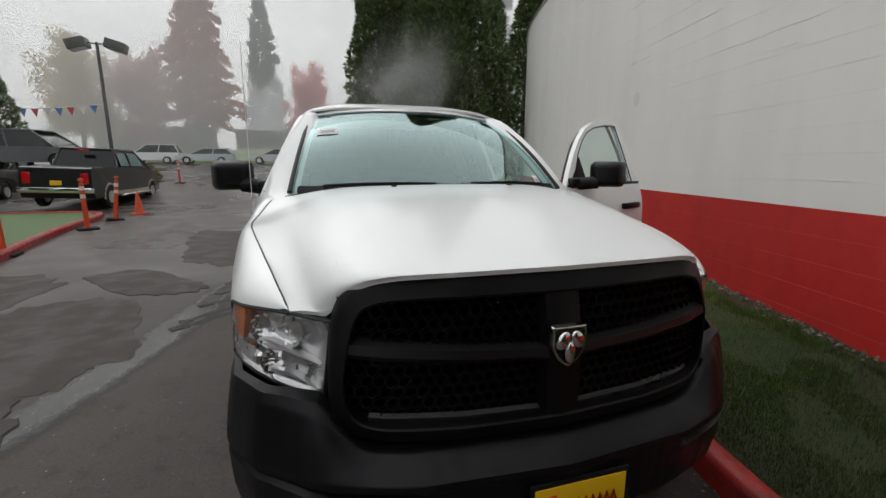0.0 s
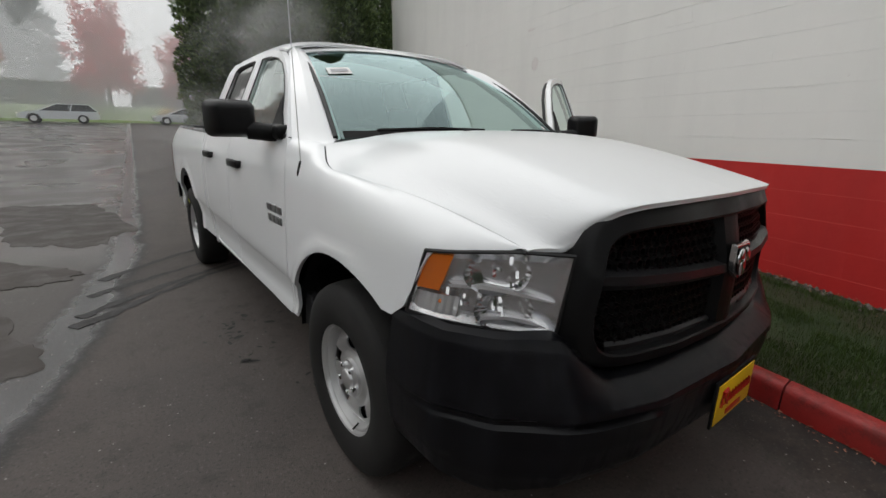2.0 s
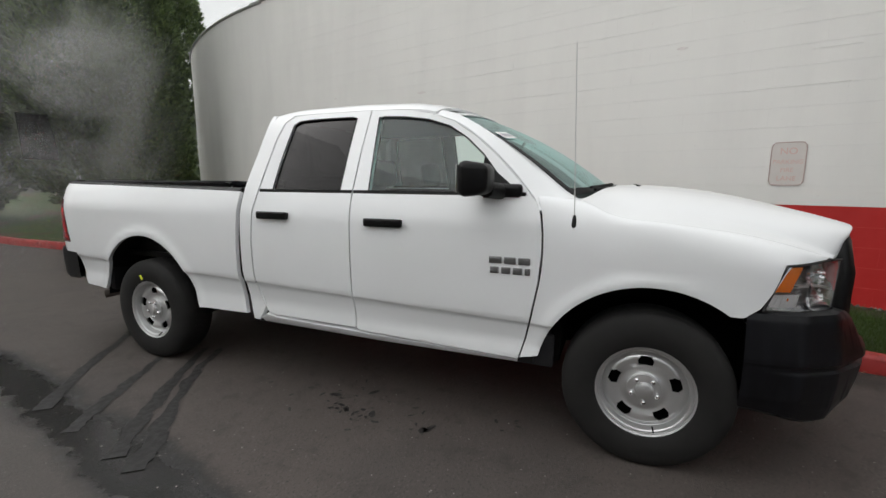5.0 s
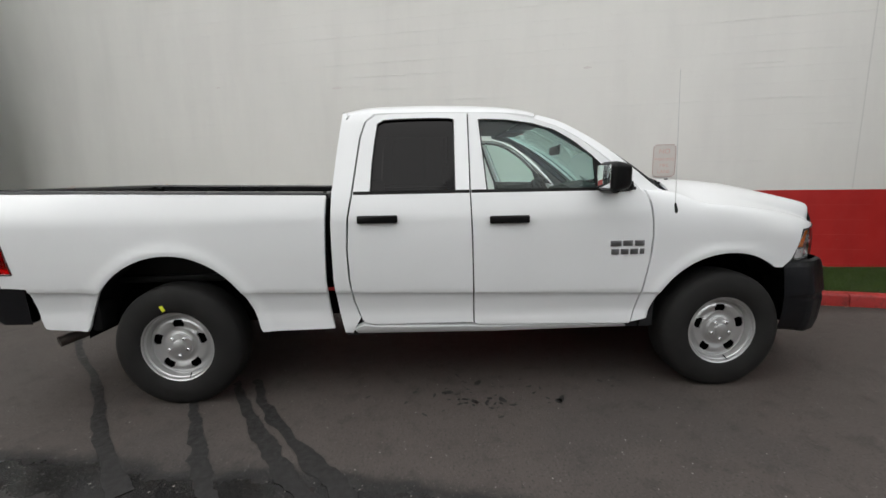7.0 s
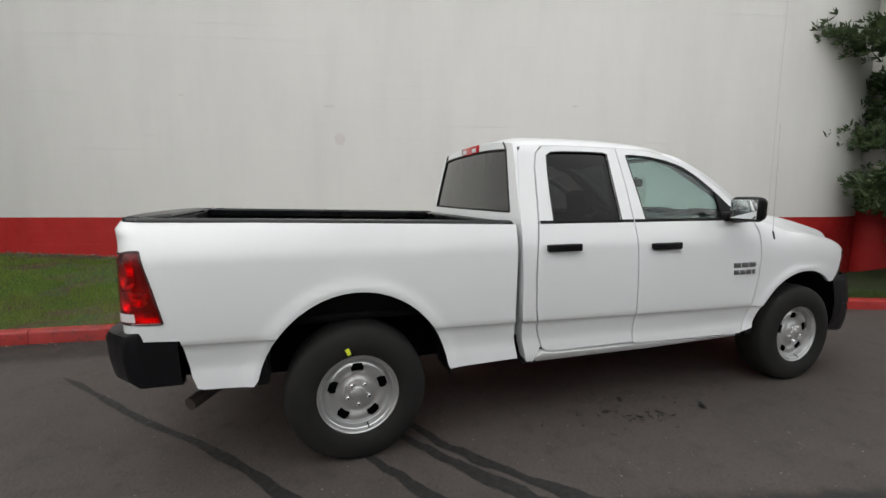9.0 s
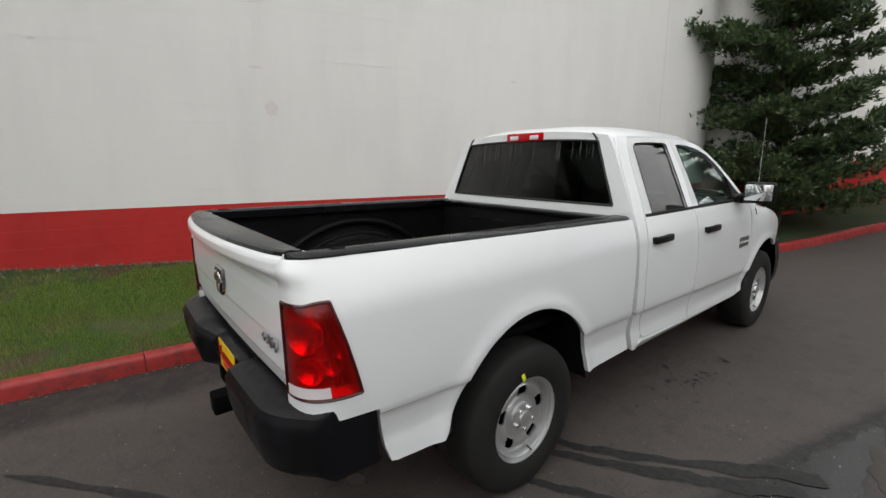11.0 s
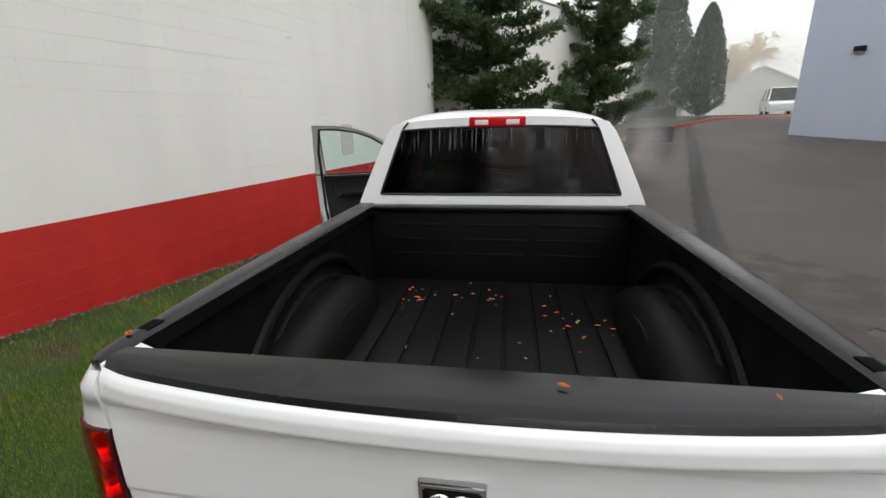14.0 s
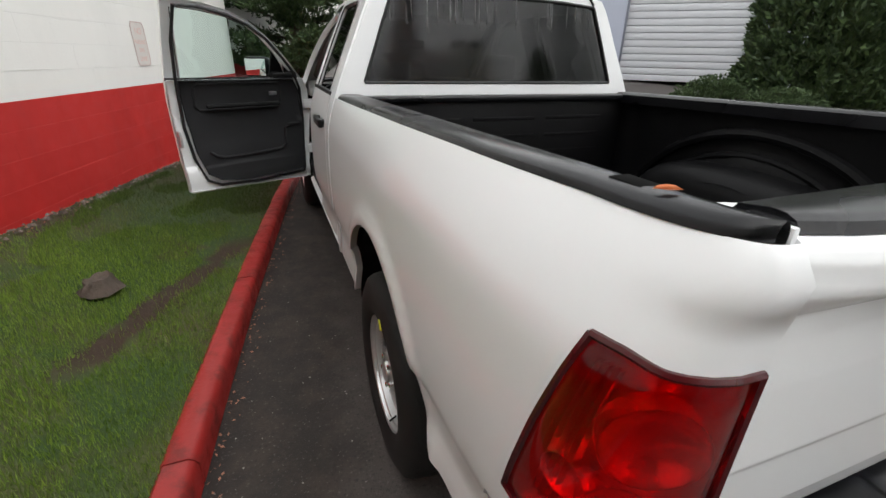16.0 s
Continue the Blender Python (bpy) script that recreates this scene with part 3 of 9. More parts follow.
def build_wall():
    s0, s1 = WALL_START * math.hypot(1, 0.2443), WALL_END * math.hypot(1, 0.2443)
    # core behind the block faces
    b = bm_box(s0, s1, -0.25, 0, -0.4, WALL_TOP, 0.0)
    bm_move(b, wall_m(0, 0, -0.0021))
    wall = part("wall_east", b, WHITEWALL, None, smooth=False)
    tagged(wall, "white painted block wall with a red band", "wall", kind="structure")
    b = bm_box(s0, s1, -0.02, 0, -0.2, RED_TOP, 0.0)
    joint = m_wall("red_painted_joint", (0.60, 0.085, 0.070), (0.52, 0.060, 0.050), (0.60, 0.20, 0.17))
    part("red_bed", bm_move(b, wall_m(0, 0, -0.0012)), joint, wall, "red painted mortar bed", smooth=False)
    # the far end bends away gently and then turns the corner; the near end turns in at once
    base = Vector((wall_x(0), 0, 0)) + AX * s1
    cen = base - NX * 13.0
    tip = radians(28)
    cen2 = cen + (NX * math.cos(tip) + AX * math.sin(tip)) * 11.0
    north = bend(cen, 13.0, NX, AX, 0, tip, 24) + bend(cen2, 2.0, NX, AX, tip, radians(95), 14)[1:]
    foot = Vector((wall_x(0), 0, 0)) + AX * s0
    south = bend(foot - NX * 2.5, 2.5, NX, -AX, 0, radians(92), 20)
    north = [base - AX * 0.42 + NX * 0.0015] + [p + NX * 0.0015 for p in north]
    south = [foot + AX * 0.42 + NX * 0.0015] + [p + NX * 0.0015 for p in south]
    for run in (north, south):
        bay_face(wall, run, RED_TOP)
    # block faces
    vs, fs = block_verts(BLOCK, COURSE - JOINT, 0.022, 0.0012)
    meshes = {}
    for key, q in (("r", REDWALL), ("w", WHITEWALL)):
        me = bpy.data.meshes.new("block_" + key)
        me.from_pydata(vs, [], fs)
        me.materials.append(q)
        meshes[key] = me
    rest = {"r": ([], []), "w": ([], [])}
    rows = int((WALL_TOP - BASE_Z) / COURSE)
    rng = random.Random(5)
    seam = -3.74 * math.hypot(1, 0.2443)
    left = []
    for r in range(rows):
        z = BASE_Z + r * COURSE
        k = "r" if r < 6 else "w"
        s = s0 + (BLOCK / 2 if r % 2 else 0)
        while s + BLOCK < s1:
            c = s + BLOCK / 2
            red = k
            near = -1.6 < c < 6.9 and 1 <= r <= 14
            m = wall_m(c, z + JOINT / 2, -0.022 + rng.uniform(-0.0003, 0.0003))
            if near:
                left.append((red, m))
            else:
                a, f = rest[red]
                o = len(a)
                a.extend(m @ Vector(v) for v in vs)
                f.extend(tuple(o + i for i in q) for q in fs)
            s += BLOCK
    for key, (a, f) in rest.items():
        o = rawmesh("blocks", a, f, REDWALL if key == "r" else WHITEWALL, wall)
        o["kind"] = "stuff"
    # a control joint
    b = bm_box(seam - 0.008, seam + 0.008, -0.01, 0.0012, RED_TOP, WALL_TOP)
    part("control_joint", bm_move(b, wall_m(0, 0)), mat("grey_sealant", (0.74, 0.73, 0.70), 0.7), wall)
    b = bm_box(s0, s1, -0.28, 0.03, WALL_TOP, WALL_TOP + 0.05, 0.01)
    part("coping", bm_move(b, wall_m(0, 0)), COPING, wall, "grey metal coping")
    # the bays further down the lane, each standing out before the last
    bay(wall, Vector((1.20, -6.35, 0)), Vector((-0.02, -8.15, 0)), 0.85, 1.35)
    bay(wall, Vector((-0.75, -9.6, 0)), Vector((-3.85, -14.1, 0)), 0.9, 1.62)
    bay(wall, Vector((-4.7, -16.6, 0)), Vector((-5.7, -18.6, 0)), 1.0, 1.62, False)
    return wall, meshes, left


WALL, BLOCK_MESHES, NEAR_BLOCKS = build_wall()


def kerb_ys():
    ys, y = [], -34.0
    while y < 27:
        ys.append(y)
        y += 1.5
    return ys


CONCRETE = mat("kerb_concrete", (0.26, 0.25, 0.24), 0.8)


def build_kerb():
    kerb = tagged(new("kerb_east"), "red painted concrete kerb with worn paint", "kerb", kind="structure")
    ys = kerb_ys()
    rng = random.Random(2)
    for a, b in zip(ys, ys[1:]):
        n = 5
        bm = bmesh.new()
        rings = []
        g = 0.004
        for i in range(n):
            y = a + g + (b - a - 2 * g) * i / (n - 1)
            x, z = kerb_x(y), gz(0, y)
            h = 0.14
            prof = [(0.0, -0.1), (0.0, h - 0.035), (0.012, h - 0.012), (0.032, h), (0.112, h), (0.128, h - 0.014), (0.135, -0.1)]
            rings.append([bm.verts.new((x + p + rng.uniform(-.002, .002), y, z + q + rng.uniform(-.002, .002))) for p, q in prof])
        for p, q in zip(rings, rings[1:]):
            for k in range(len(p) - 1):
                bm.faces.new((p[k], p[k + 1], q[k + 1], q[k]))
        bm.faces.new(rings[0])
        bm.faces.new(rings[-1])
        part("kerbstone", bm, KERB if a < 14 else CONCRETE, kerb, "" if a < 14 else "bare grey concrete kerbstone")


build_kerb()


def build_lawn():
    def fn(u, v):
        y = -34 + v * 60
        x0 = kerb_x(y) + 0.128
        x1 = wall_x(y) + 0.05 if y < WALL_END else wall_x(WALL_END) + (y - WALL_END) * 0.9
        x = x0 + (x1 - x0) * u
        return (x, y, lawn_z(u, y) - 0.01 + 0.015 * noise.noise((x * 2.1, y * 2.1, 0)))
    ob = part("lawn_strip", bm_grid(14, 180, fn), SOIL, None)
    tagged(ob, "mown green lawn strip with bare soil patches", "lawn", kind="structure")
    # blades
    rng = random.Random(11)
    vs, fs = [], []

    def blade(x, y, z, h):
        a = rng.uniform(0, math.tau)
        w = rng.uniform(0.0014, 0.0030)
        dx, dy = math.cos(a) * w, math.sin(a) * w
        l = rng.uniform(-0.6, 0.6) * h
        t = rng.uniform(0, math.tau)
        o = len(vs)
        vs.extend([(x - dx, y - dy, z - 0.01), (x + dx, y + dy, z - 0.01), (x + math.cos(t) * l, y + math.sin(t) * l, z + h)])
        fs.append((o, o + 1, o + 2))
    for k in range(290000):
        y = rng.uniform(-4.2, 8.8) if k < 270000 else rng.uniform(-12, 14)
        u = rng.random()
        x0, x1 = kerb_x(y) + 0.115, wall_x(min(y, WALL_END)) - 0.02
        x = x0 + (x1 - x0) * u
        bare = noise.noise((x * 1.1 + 3, y * 0.55, 2.0)) + 0.5 * noise.noise((x * 3, y * 2, 5.0))
        if (bare > 0.22 and rng.random() < 0.8) or (u > 0.93 and rng.random() < 0.85):
            continue
        # the worn track beside the kerb
        tr = abs(x - (1.00 + 0.45 * y) + 0.05 * noise.noise((0, y * 2, 0)))
        if 1.25 < y < 2.9 and tr < 0.075 + 0.07 * noise.noise((x * 4, y * 4, 1)) and rng.random() < 0.9:
            continue
        fn_z = lawn_z(u, y) - 0.01 + 0.015 * noise.noise((x * 2.1, y * 2.1, 0))
        blade(x, y, fn_z, rng.uniform(0.014, 0.040))
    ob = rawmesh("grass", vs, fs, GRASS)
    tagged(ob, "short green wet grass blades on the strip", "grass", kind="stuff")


build_lawn()


# ---- the white pickup truck ----
HALF = [(0.36, 0.90), (0.42, 0.952), (0.46, 0.972), (0.50, 0.970), (0.56, 0.963), (0.63, 0.972), (0.684, 0.984), (0.698, 0.996), (0.80, 1.002), (0.95, 1.003), (1.05, 1.000),
        (1.12, 0.996), (1.19, 0.990), (1.25, 0.975), (1.31, 0.955), (1.36, 0.936), (1.42, 0.912), (1.60, 0.832), (1.75, 0.764), (1.83, 0.722), (1.88, 0.680)]
NOSE = [(-0.86, 0.52), (-0.80, 0.65), (-0.725, 0.772), (-0.66, 0.855), (-0.60, 0.905), (-0.546, 0.938), (-0.45, 0.966), (-0.3, 0.99), (-0.1, 1.03), (0.1, 1.10), (0.3, 1.20)]
ARCH_F, ARCH_R = (0.0, 0.385, 0.535, 0.54), (3.565, 0.40, 0.54, 0.59)


def side(y, z):
    """Half width of the body at y and z."""
    w = curve(HALF, z - (0.0265 * y - 0.036) * sstep(0.46, 0.60, z) * (1 - sstep(0.80, 1.0, z)))
    for cy, cz, ra, rb in (ARCH_F, ARCH_R):
        r = math.hypot((y - cy) / ra, (z - cz) / rb)
        if z > 0.42:
            w += 0.013 * math.exp(-((r - 1.03) / 0.075) ** 2)
    if y < 0.3:
        q = curve(NOSE, y)
        w = min(w, q) - 0.012 * math.exp(-abs(w - q) / 0.03)
    if y > 4.2:
        w -= 0.035 * ((y - 4.2) / 0.5) ** 2
    return w


SEAM_X = [(-0.735, 0.765), (-0.70, 0.772), (-0.60, 0.800), (-0.50, 0.826), (-0.40, 0.852), (-0.30, 0.875), (-0.20, 0.897), (-0.10, 0.918), (0.0, 0.936), (0.10, 0.943), (0.20, 0.925), (0.30, 0.888), (0.36, 0.868), (0.46, 0.880), (0.56, 0.915)]
SEAM_Z = [(-0.735, 1.076), (-0.70, 1.088), (-0.60, 1.120), (-0.50, 1.148), (-0.40, 1.172), (-0.30, 1.190), (-0.20, 1.204), (-0.10, 1.217), (0.0, 1.229), (0.10, 1.236), (0.20, 1.256), (0.30, 1.302), (0.36, 1.322), (0.46, 1.334), (0.56, 1.340)]
FEND0, FEND1, FENDN = 0.98, 1.30, 2.5


def fender_at(y, q):
    """The fender: upright up to FEND0, then over its shoulder to the seam with the hood."""
    if q <= FEND0:
        return Vector((side(y, q), y, q))
    t = min(1.0, (q - FEND0) / (FEND1 - FEND0)) * math.pi / 2
    k = 2 / FENDN
    x0, xs, zs = side(y, FEND0), curve(SEAM_X, y), curve(SEAM_Z, y)
    xs = min(xs, x0 - 0.004)
    return Vector((xs + (x0 - xs) * max(0.0, math.cos(t)) ** k, y, FEND0 + (zs - FEND0) * max(0.0, math.sin(t)) ** k))


def fender_q(y, z):
    """The run q at which the fender reaches z."""
    if z <= FEND0:
        return z
    f = min(1.0, (z - FEND0) / (curve(SEAM_Z, y) - FEND0))
    return FEND0 + (FEND1 - FEND0) * math.asin(f ** (FENDN / 2)) / (math.pi / 2)


RAILX = [(2.6, 0.932), (3.6, 0.925), (4.1, 0.910), (4.34, 0.894), (4.50, 0.882), (4.8, 0.878)]
WRAP0, WRAP1, WRAPN = 4.47, 4.80, 2.7


def bed_half(y, z):
    return side(y, z) - (side(y, 1.372) - curve(RAILX, y)) * max(0.0, (z - 1.17) / 0.216) ** 2


def tail_y(z):
    """The back face of the bed's corner."""
    return 4.705 + 0.012 * sstep(1.295, 1.326, z) * (1 - sstep(1.345, 1.388, z)) - 0.016 * (max(0.0, z - 1.335) / 0.053) ** 2


def bed_wrap(s, z):
    """The bed side, and past WRAP0 its run round the rear corner to the tailgate."""
    if s <= WRAP0:
        return Vector((bed_half(s, z), s, z))
    w = bed_half(WRAP0, z)
    t = min(1.0, (s - WRAP0) / (WRAP1 - WRAP0)) * math.pi / 2
    k = 2 / WRAPN
    c, q = max(0.0, math.cos(t)), max(0.0, math.sin(t))
    return Vector((0.808 + (w - 0.808) * c ** k, WRAP0 + (tail_y(z) - WRAP0) * q ** k, z))


def run_at_y(y, z):
    """The run s at which the corner reaches y."""
    if y <= WRAP0:
        return y
    q = min(1.0, (y - WRAP0) / (tail_y(z) - WRAP0)) ** (WRAPN / 2)
    return WRAP0 + (WRAP1 - WRAP0) * math.asin(q) / (math.pi / 2)


def rail_x(y):
    """Outer edge of the rail cap."""
    if y <= WRAP0:
        return curve(RAILX, y)
    q = min(1.0, (y - WRAP0) / (4.682 - WRAP0))
    return 0.808 + (curve(RAILX, WRAP0) - 0.808) * max(0.0, 1 - q ** WRAPN) ** (1 / WRAPN)


def arch(cfg, a0, a1, n=16):
    cy, cz, ra, rb = cfg
    return [(cy + ra * math.cos(radians(a0 + (a1 - a0) * i / (n - 1))), cz + rb * math.sin(radians(a0 + (a1 - a0) * i / (n - 1)))) for i in range(n)]


def panel(outline, fn, step=0.07, depth=0.03, inset=0.0, rim=True):
    """A body panel: an outline in y (or the run round a corner) and z, cut to a grid and laid on fn,
    which gives the half width there, or the whole point."""
    def at(y, z):
        q = fn(y, z)
        return q if isinstance(q, Vector) else Vector((q - inset, y, z))

    def normal(y, z):
        e = 0.004
        a, c = at(y + e, z) - at(y - e, z), at(y, z + e) - at(y, z - e)
        return a.cross(c).normalized()
    b = bmesh.new()
    b.faces.new([b.verts.new((0, y, z)) for y, z in outline])
    ys = [p[0] for p in outline]
    zs = [p[1] for p in outline]
    for lo, hi, no, ax in ((min(ys), max(ys), (0, 1, 0), 1), (min(zs), max(zs), (0, 0, 1), 2)):
        n = max(1, int((hi - lo) / step))
        for i in range(1, n):
            co = [0, 0, 0]
            co[ax] = lo + (hi - lo) * i / n
            bmesh.ops.bisect_plane(b, geom=b.verts[:] + b.edges[:] + b.faces[:], dist=1e-5, plane_co=co, plane_no=no)
    for zz in (0.50, 0.684, 0.691, 0.698):
        if min(zs) < zz < max(zs):
            bmesh.ops.bisect_plane(b, geom=b.verts[:] + b.edges[:] + b.faces[:], dist=1e-5, plane_co=(0, 0, zz - (0.036 if zz > 0.6 else 0)), plane_no=(0, -0.0265 if zz > 0.6 else 0, 1))
    big = [f for f in b.faces if len(f.verts) > 4]
    if big:
        bmesh.ops.triangulate(b, faces=big)
    nl = b.verts.layers.float_vector.new("nrm")
    rl = b.faces.layers.int.new("rim")
    for v in b.verts:
        y, z = v.co.y, v.co.z
        v[nl] = normal(y, z)
        v.co = at(y, z)
    b.normal_update()
    for f in b.faces:
        if f.normal.dot(f.verts[0][nl]) < 0:
            f.normal_flip()
    if rim:
        old = set(b.faces)
        r = bmesh.ops.extrude_edge_only(b, edges=[e for e in b.edges if e.is_boundary])
        for v in (q for q in r["geom"] if isinstance(q, bmesh.types.BMVert)):
            v.co -= Vector(v[nl]) * depth
        for f in b.faces:
            if f not in old:
                f[rl] = 1
    return b


def mirror_x(b):
    for v in b.verts:
        v.co.x = -v.co.x
    if "nrm" in b.verts.layers.float_vector.keys():
        nl = b.verts.layers.float_vector["nrm"]
        for v in b.verts:
            q = v[nl]
            v[nl] = Vector((-q.x, q.y, q.z))
    bmesh.ops.reverse_faces(b, faces=b.faces[:])
    return b


def both(name, make, material, parent, label=""):
    """A part on the driver's side and its twin on the passenger's side."""
    return part(name, make(), material, parent, label), part(name, mirror_x(make()), material, parent, label)


def frame_strip(outer, inner, fn, depth=0.035):
    b = bmesh.new()
    n = len(outer)
    o = [b.verts.new((fn(*p), p[0], p[1])) for p in outer]
    i = [b.verts.new((fn(*p) - 0.006, p[0], p[1])) for p in inner]
    for k in range(n - 1):
        b.faces.new((o[k], o[k + 1], i[k + 1], i[k]))
    r = bmesh.ops.extrude_edge_only(b, edges=[e for e in b.edges if e.is_boundary])
    for v in (q for q in r["geom"] if isinstance(q, bmesh.types.BMVert)):
        v.co.x -= depth
    return b


def pane(outline, fn, inset=0.014):
    return panel(outline, fn, 0.09, inset=inset, rim=False)


BELT = 1.345
FDOOR_LOW = [(0.632, 0.462), (0.60, 0.58), (0.572, 0.70), (0.535, 0.90), (0.522, 1.05), (0.525, 1.15), (0.54, 1.25), (0.565, 1.31), (0.60, BELT), (1.675, BELT), (1.665, 0.90), (1.658, 0.500), (1.64, 0.487)]
FD_OUT = [(0.60, BELT), (0.70, 1.452), (0.82, 1.565), (0.95, 1.670), (1.09, 1.757), (1.24, 1.812), (1.42, 1.845), (1.60, 1.853), (1.668, 1.853), (1.672, 1.60), (1.675, BELT)]
FD_IN = [(0.745, BELT + 0.012), (0.79, 1.455), (0.88, 1.560), (0.99, 1.655), (1.11, 1.730), (1.25, 1.775), (1.42, 1.801), (1.56, 1.808), (1.602, 1.806), (1.588, 1.60), (1.572, BELT + 0.012)]
RDOOR_LOW = [(1.667, 0.500), (1.674, 0.90), (1.684, BELT), (2.415, BELT), (2.44, 1.20), (2.452, 1.00), (2.445, 0.80), (2.425, 0.66), (2.385, 0.535), (2.355, 0.512), (2.30, 0.505)]
RD_OUT = [(1.684, BELT), (1.681, 1.60), (1.677, 1.853), (1.74, 1.855), (1.95, 1.856), (2.16, 1.853), (2.28, 1.842), (2.335, 1.80), (2.368, 1.70), (2.392, 1.52), (2.415, BELT)]
RD_IN = [(1.776, BELT + 0.012), (1.773, 1.60), (1.768, 1.808), (1.80, 1.816), (1.95, 1.818), (2.12, 1.815), (2.22, 1.808), (2.262, 1.785), (2.278, 1.68), (2.296, 1.52), (2.306, BELT + 0.012)]


def wheel(parent, x, y, z, s, mark=False):
    """A wheel: tyre, pressed steel rim with five slots, cap and nuts."""
    w = new("wheel")
    tag_part(w, parent)
    w.matrix_basis = pose(x, y, z, 0, 0, 0) if s > 0 else pose(x, y, z, 0, 0, 180)
    prof = [(-0.13, 0.225), (-0.135, 0.26), (-0.138, 0.31), (-0.13, 0.355), (-0.115, 0.385), (-0.09, 0.397), (-0.045, 0.402), (0.0, 0.403), (0.045, 0.402), (0.09, 0.397), (0.115, 0.385),
            (0.13, 0.355), (0.138, 0.31), (0.135, 0.26), (0.122, 0.232), (0.10, 0.222)]
    b = bm_lathe(prof, 64, "x", close=True)
    tyre = part("tyre", b, RUBBER, w, "black all-terrain rubber tyre")
    # tread lugs and shoulder blocks
    lug = bm_box(-0.020, 0.020, -0.012, 0.012, 0, 0.0055, 0.002, 1)
    me = bpy.data.meshes.new("tread_lug")
    lug.to_mesh(me)
    lug.free()
    me.materials.append(RUBBER)
    allv, allf = [], []
    for row, off in ((-0.078, 0), (-0.026, .5), (0.026, 0), (0.078, .5)):
        for k in range(52):
            m = Matrix.Rotation(math.tau * (k + off) / 52, 4, "X") @ pose(row, 0, 0.3975 if abs(row) < 0.05 else 0.3895, 0, 0, 18 if row > 0 else -18)
            o = len(allv)
            allv.extend(m @ v.co for v in me.vertices)
            allf.extend(tuple(o + i for i in p.vertices) for p in me.polygons)
    t = rawmesh("tread", allv, allf, RUBBER, tyre)
    t["kind"] = "stuff"
    # rim lip and barrel
    prof = [(0.09, 0.236), (0.112, 0.236), (0.119, 0.230), (0.115, 0.223), (0.100, 0.220), (0.099, 0.214), (0.104, 0.211), (0.100, 0.206), (0.080, 0.203), (0.062, 0.200), (0.055, 0.190)]
    b = bm_lathe(prof, 56, "x")
    for f in [f for f in b.faces if len(f.verts) > 8]:
        b.faces.remove(f)
    part("rim", b, STEEL, w, "silver painted steel rim")
    # pressed disc with five slots
    b = bmesh.new()
    nr, na = 21, 150
    rows = []
    for i in range(nr):
        r = 0.205 - (0.205 - 0.045) * i / (nr - 1)
        d = lerp([(0.045, 0.085), (0.075, 0.083), (0.09, 0.074), (0.11, 0.071), (0.14, 0.082), (0.165, 0.084), (0.178, 0.078), (0.190, 0.064), (0.205, 0.056)], r)
        rows.append([b.verts.new((d, r * math.cos(math.tau * k / na), r * math.sin(math.tau * k / na))) for k in range(na)])
    for i in range(nr - 1):
        for k in range(na):
            r = 0.205 - (0.205 - 0.045) * (i + 0.5) / (nr - 1)
            a = (360 * (k + 0.5) / na) % 72 - 36
            u = a * math.pi / 180 * r
            if (abs(u) / 0.037) ** 3.5 + (abs(r - 0.149) / 0.025) ** 3.5 < 1:
                continue
            b.faces.new((rows[i][k], rows[i][(k + 1) % na], rows[i + 1][(k + 1) % na], rows[i + 1][k]))
    bmesh.ops.delete(b, geom=[v for v in b.verts if not v.link_faces], context="VERTS")
    solid(b, (-0.008, 0, 0))
    bm_move(b, Matrix.Rotation(radians(54), 4, "X"))
    part("disc", b, STEEL, w, "silver pressed steel disc with five slots")
    part("brake_drum", bm_lathe([(-0.02, 0.19), (0.03, 0.19), (0.035, 0.17), (0.035, 0.001)], 40, "x"), DARK, w)
    b = bm_lathe([(0.07, 0.083), (0.094, 0.080), (0.098, 0.062), (0.100, 0.045), (0.112, 0.041), (0.116, 0.034), (0.117, 0.001)], 40, "x")
    cap = part("cap", b, STEEL, w, "silver centre cap")
    me = None
    for k in range(5):
        a = math.tau * k / 5 + radians(54)
        m = pose(0.094, 0.062 * math.cos(a), 0.062 * math.sin(a))
        if me is None:
            ob = part("nut", bm_lathe([(0, 0.0115), (0.016, 0.0115), (0.019, 0.008), (0.019, 0.001)], 6, "x"), CHROME, cap)
            me = ob.data
            ob.matrix_basis = m
        else:
            share("nut", me, m, cap)
    part("valve", bm_tube([(0.085, 0.05, -0.19), (0.115, 0.055, -0.205)], 0.004), TRIM, w)
    if mark:
        part("chalk_mark", bm_box(0.1325, 0.1385, -0.011, 0.011, -0.020, 0.020, 0.001), mat("yellow_chalk", (0.75, 0.80, 0.04), 0.6), w, "yellow chalk mark").matrix_basis = pose(0, 0.055 * s, 0.262, 25)
    return w


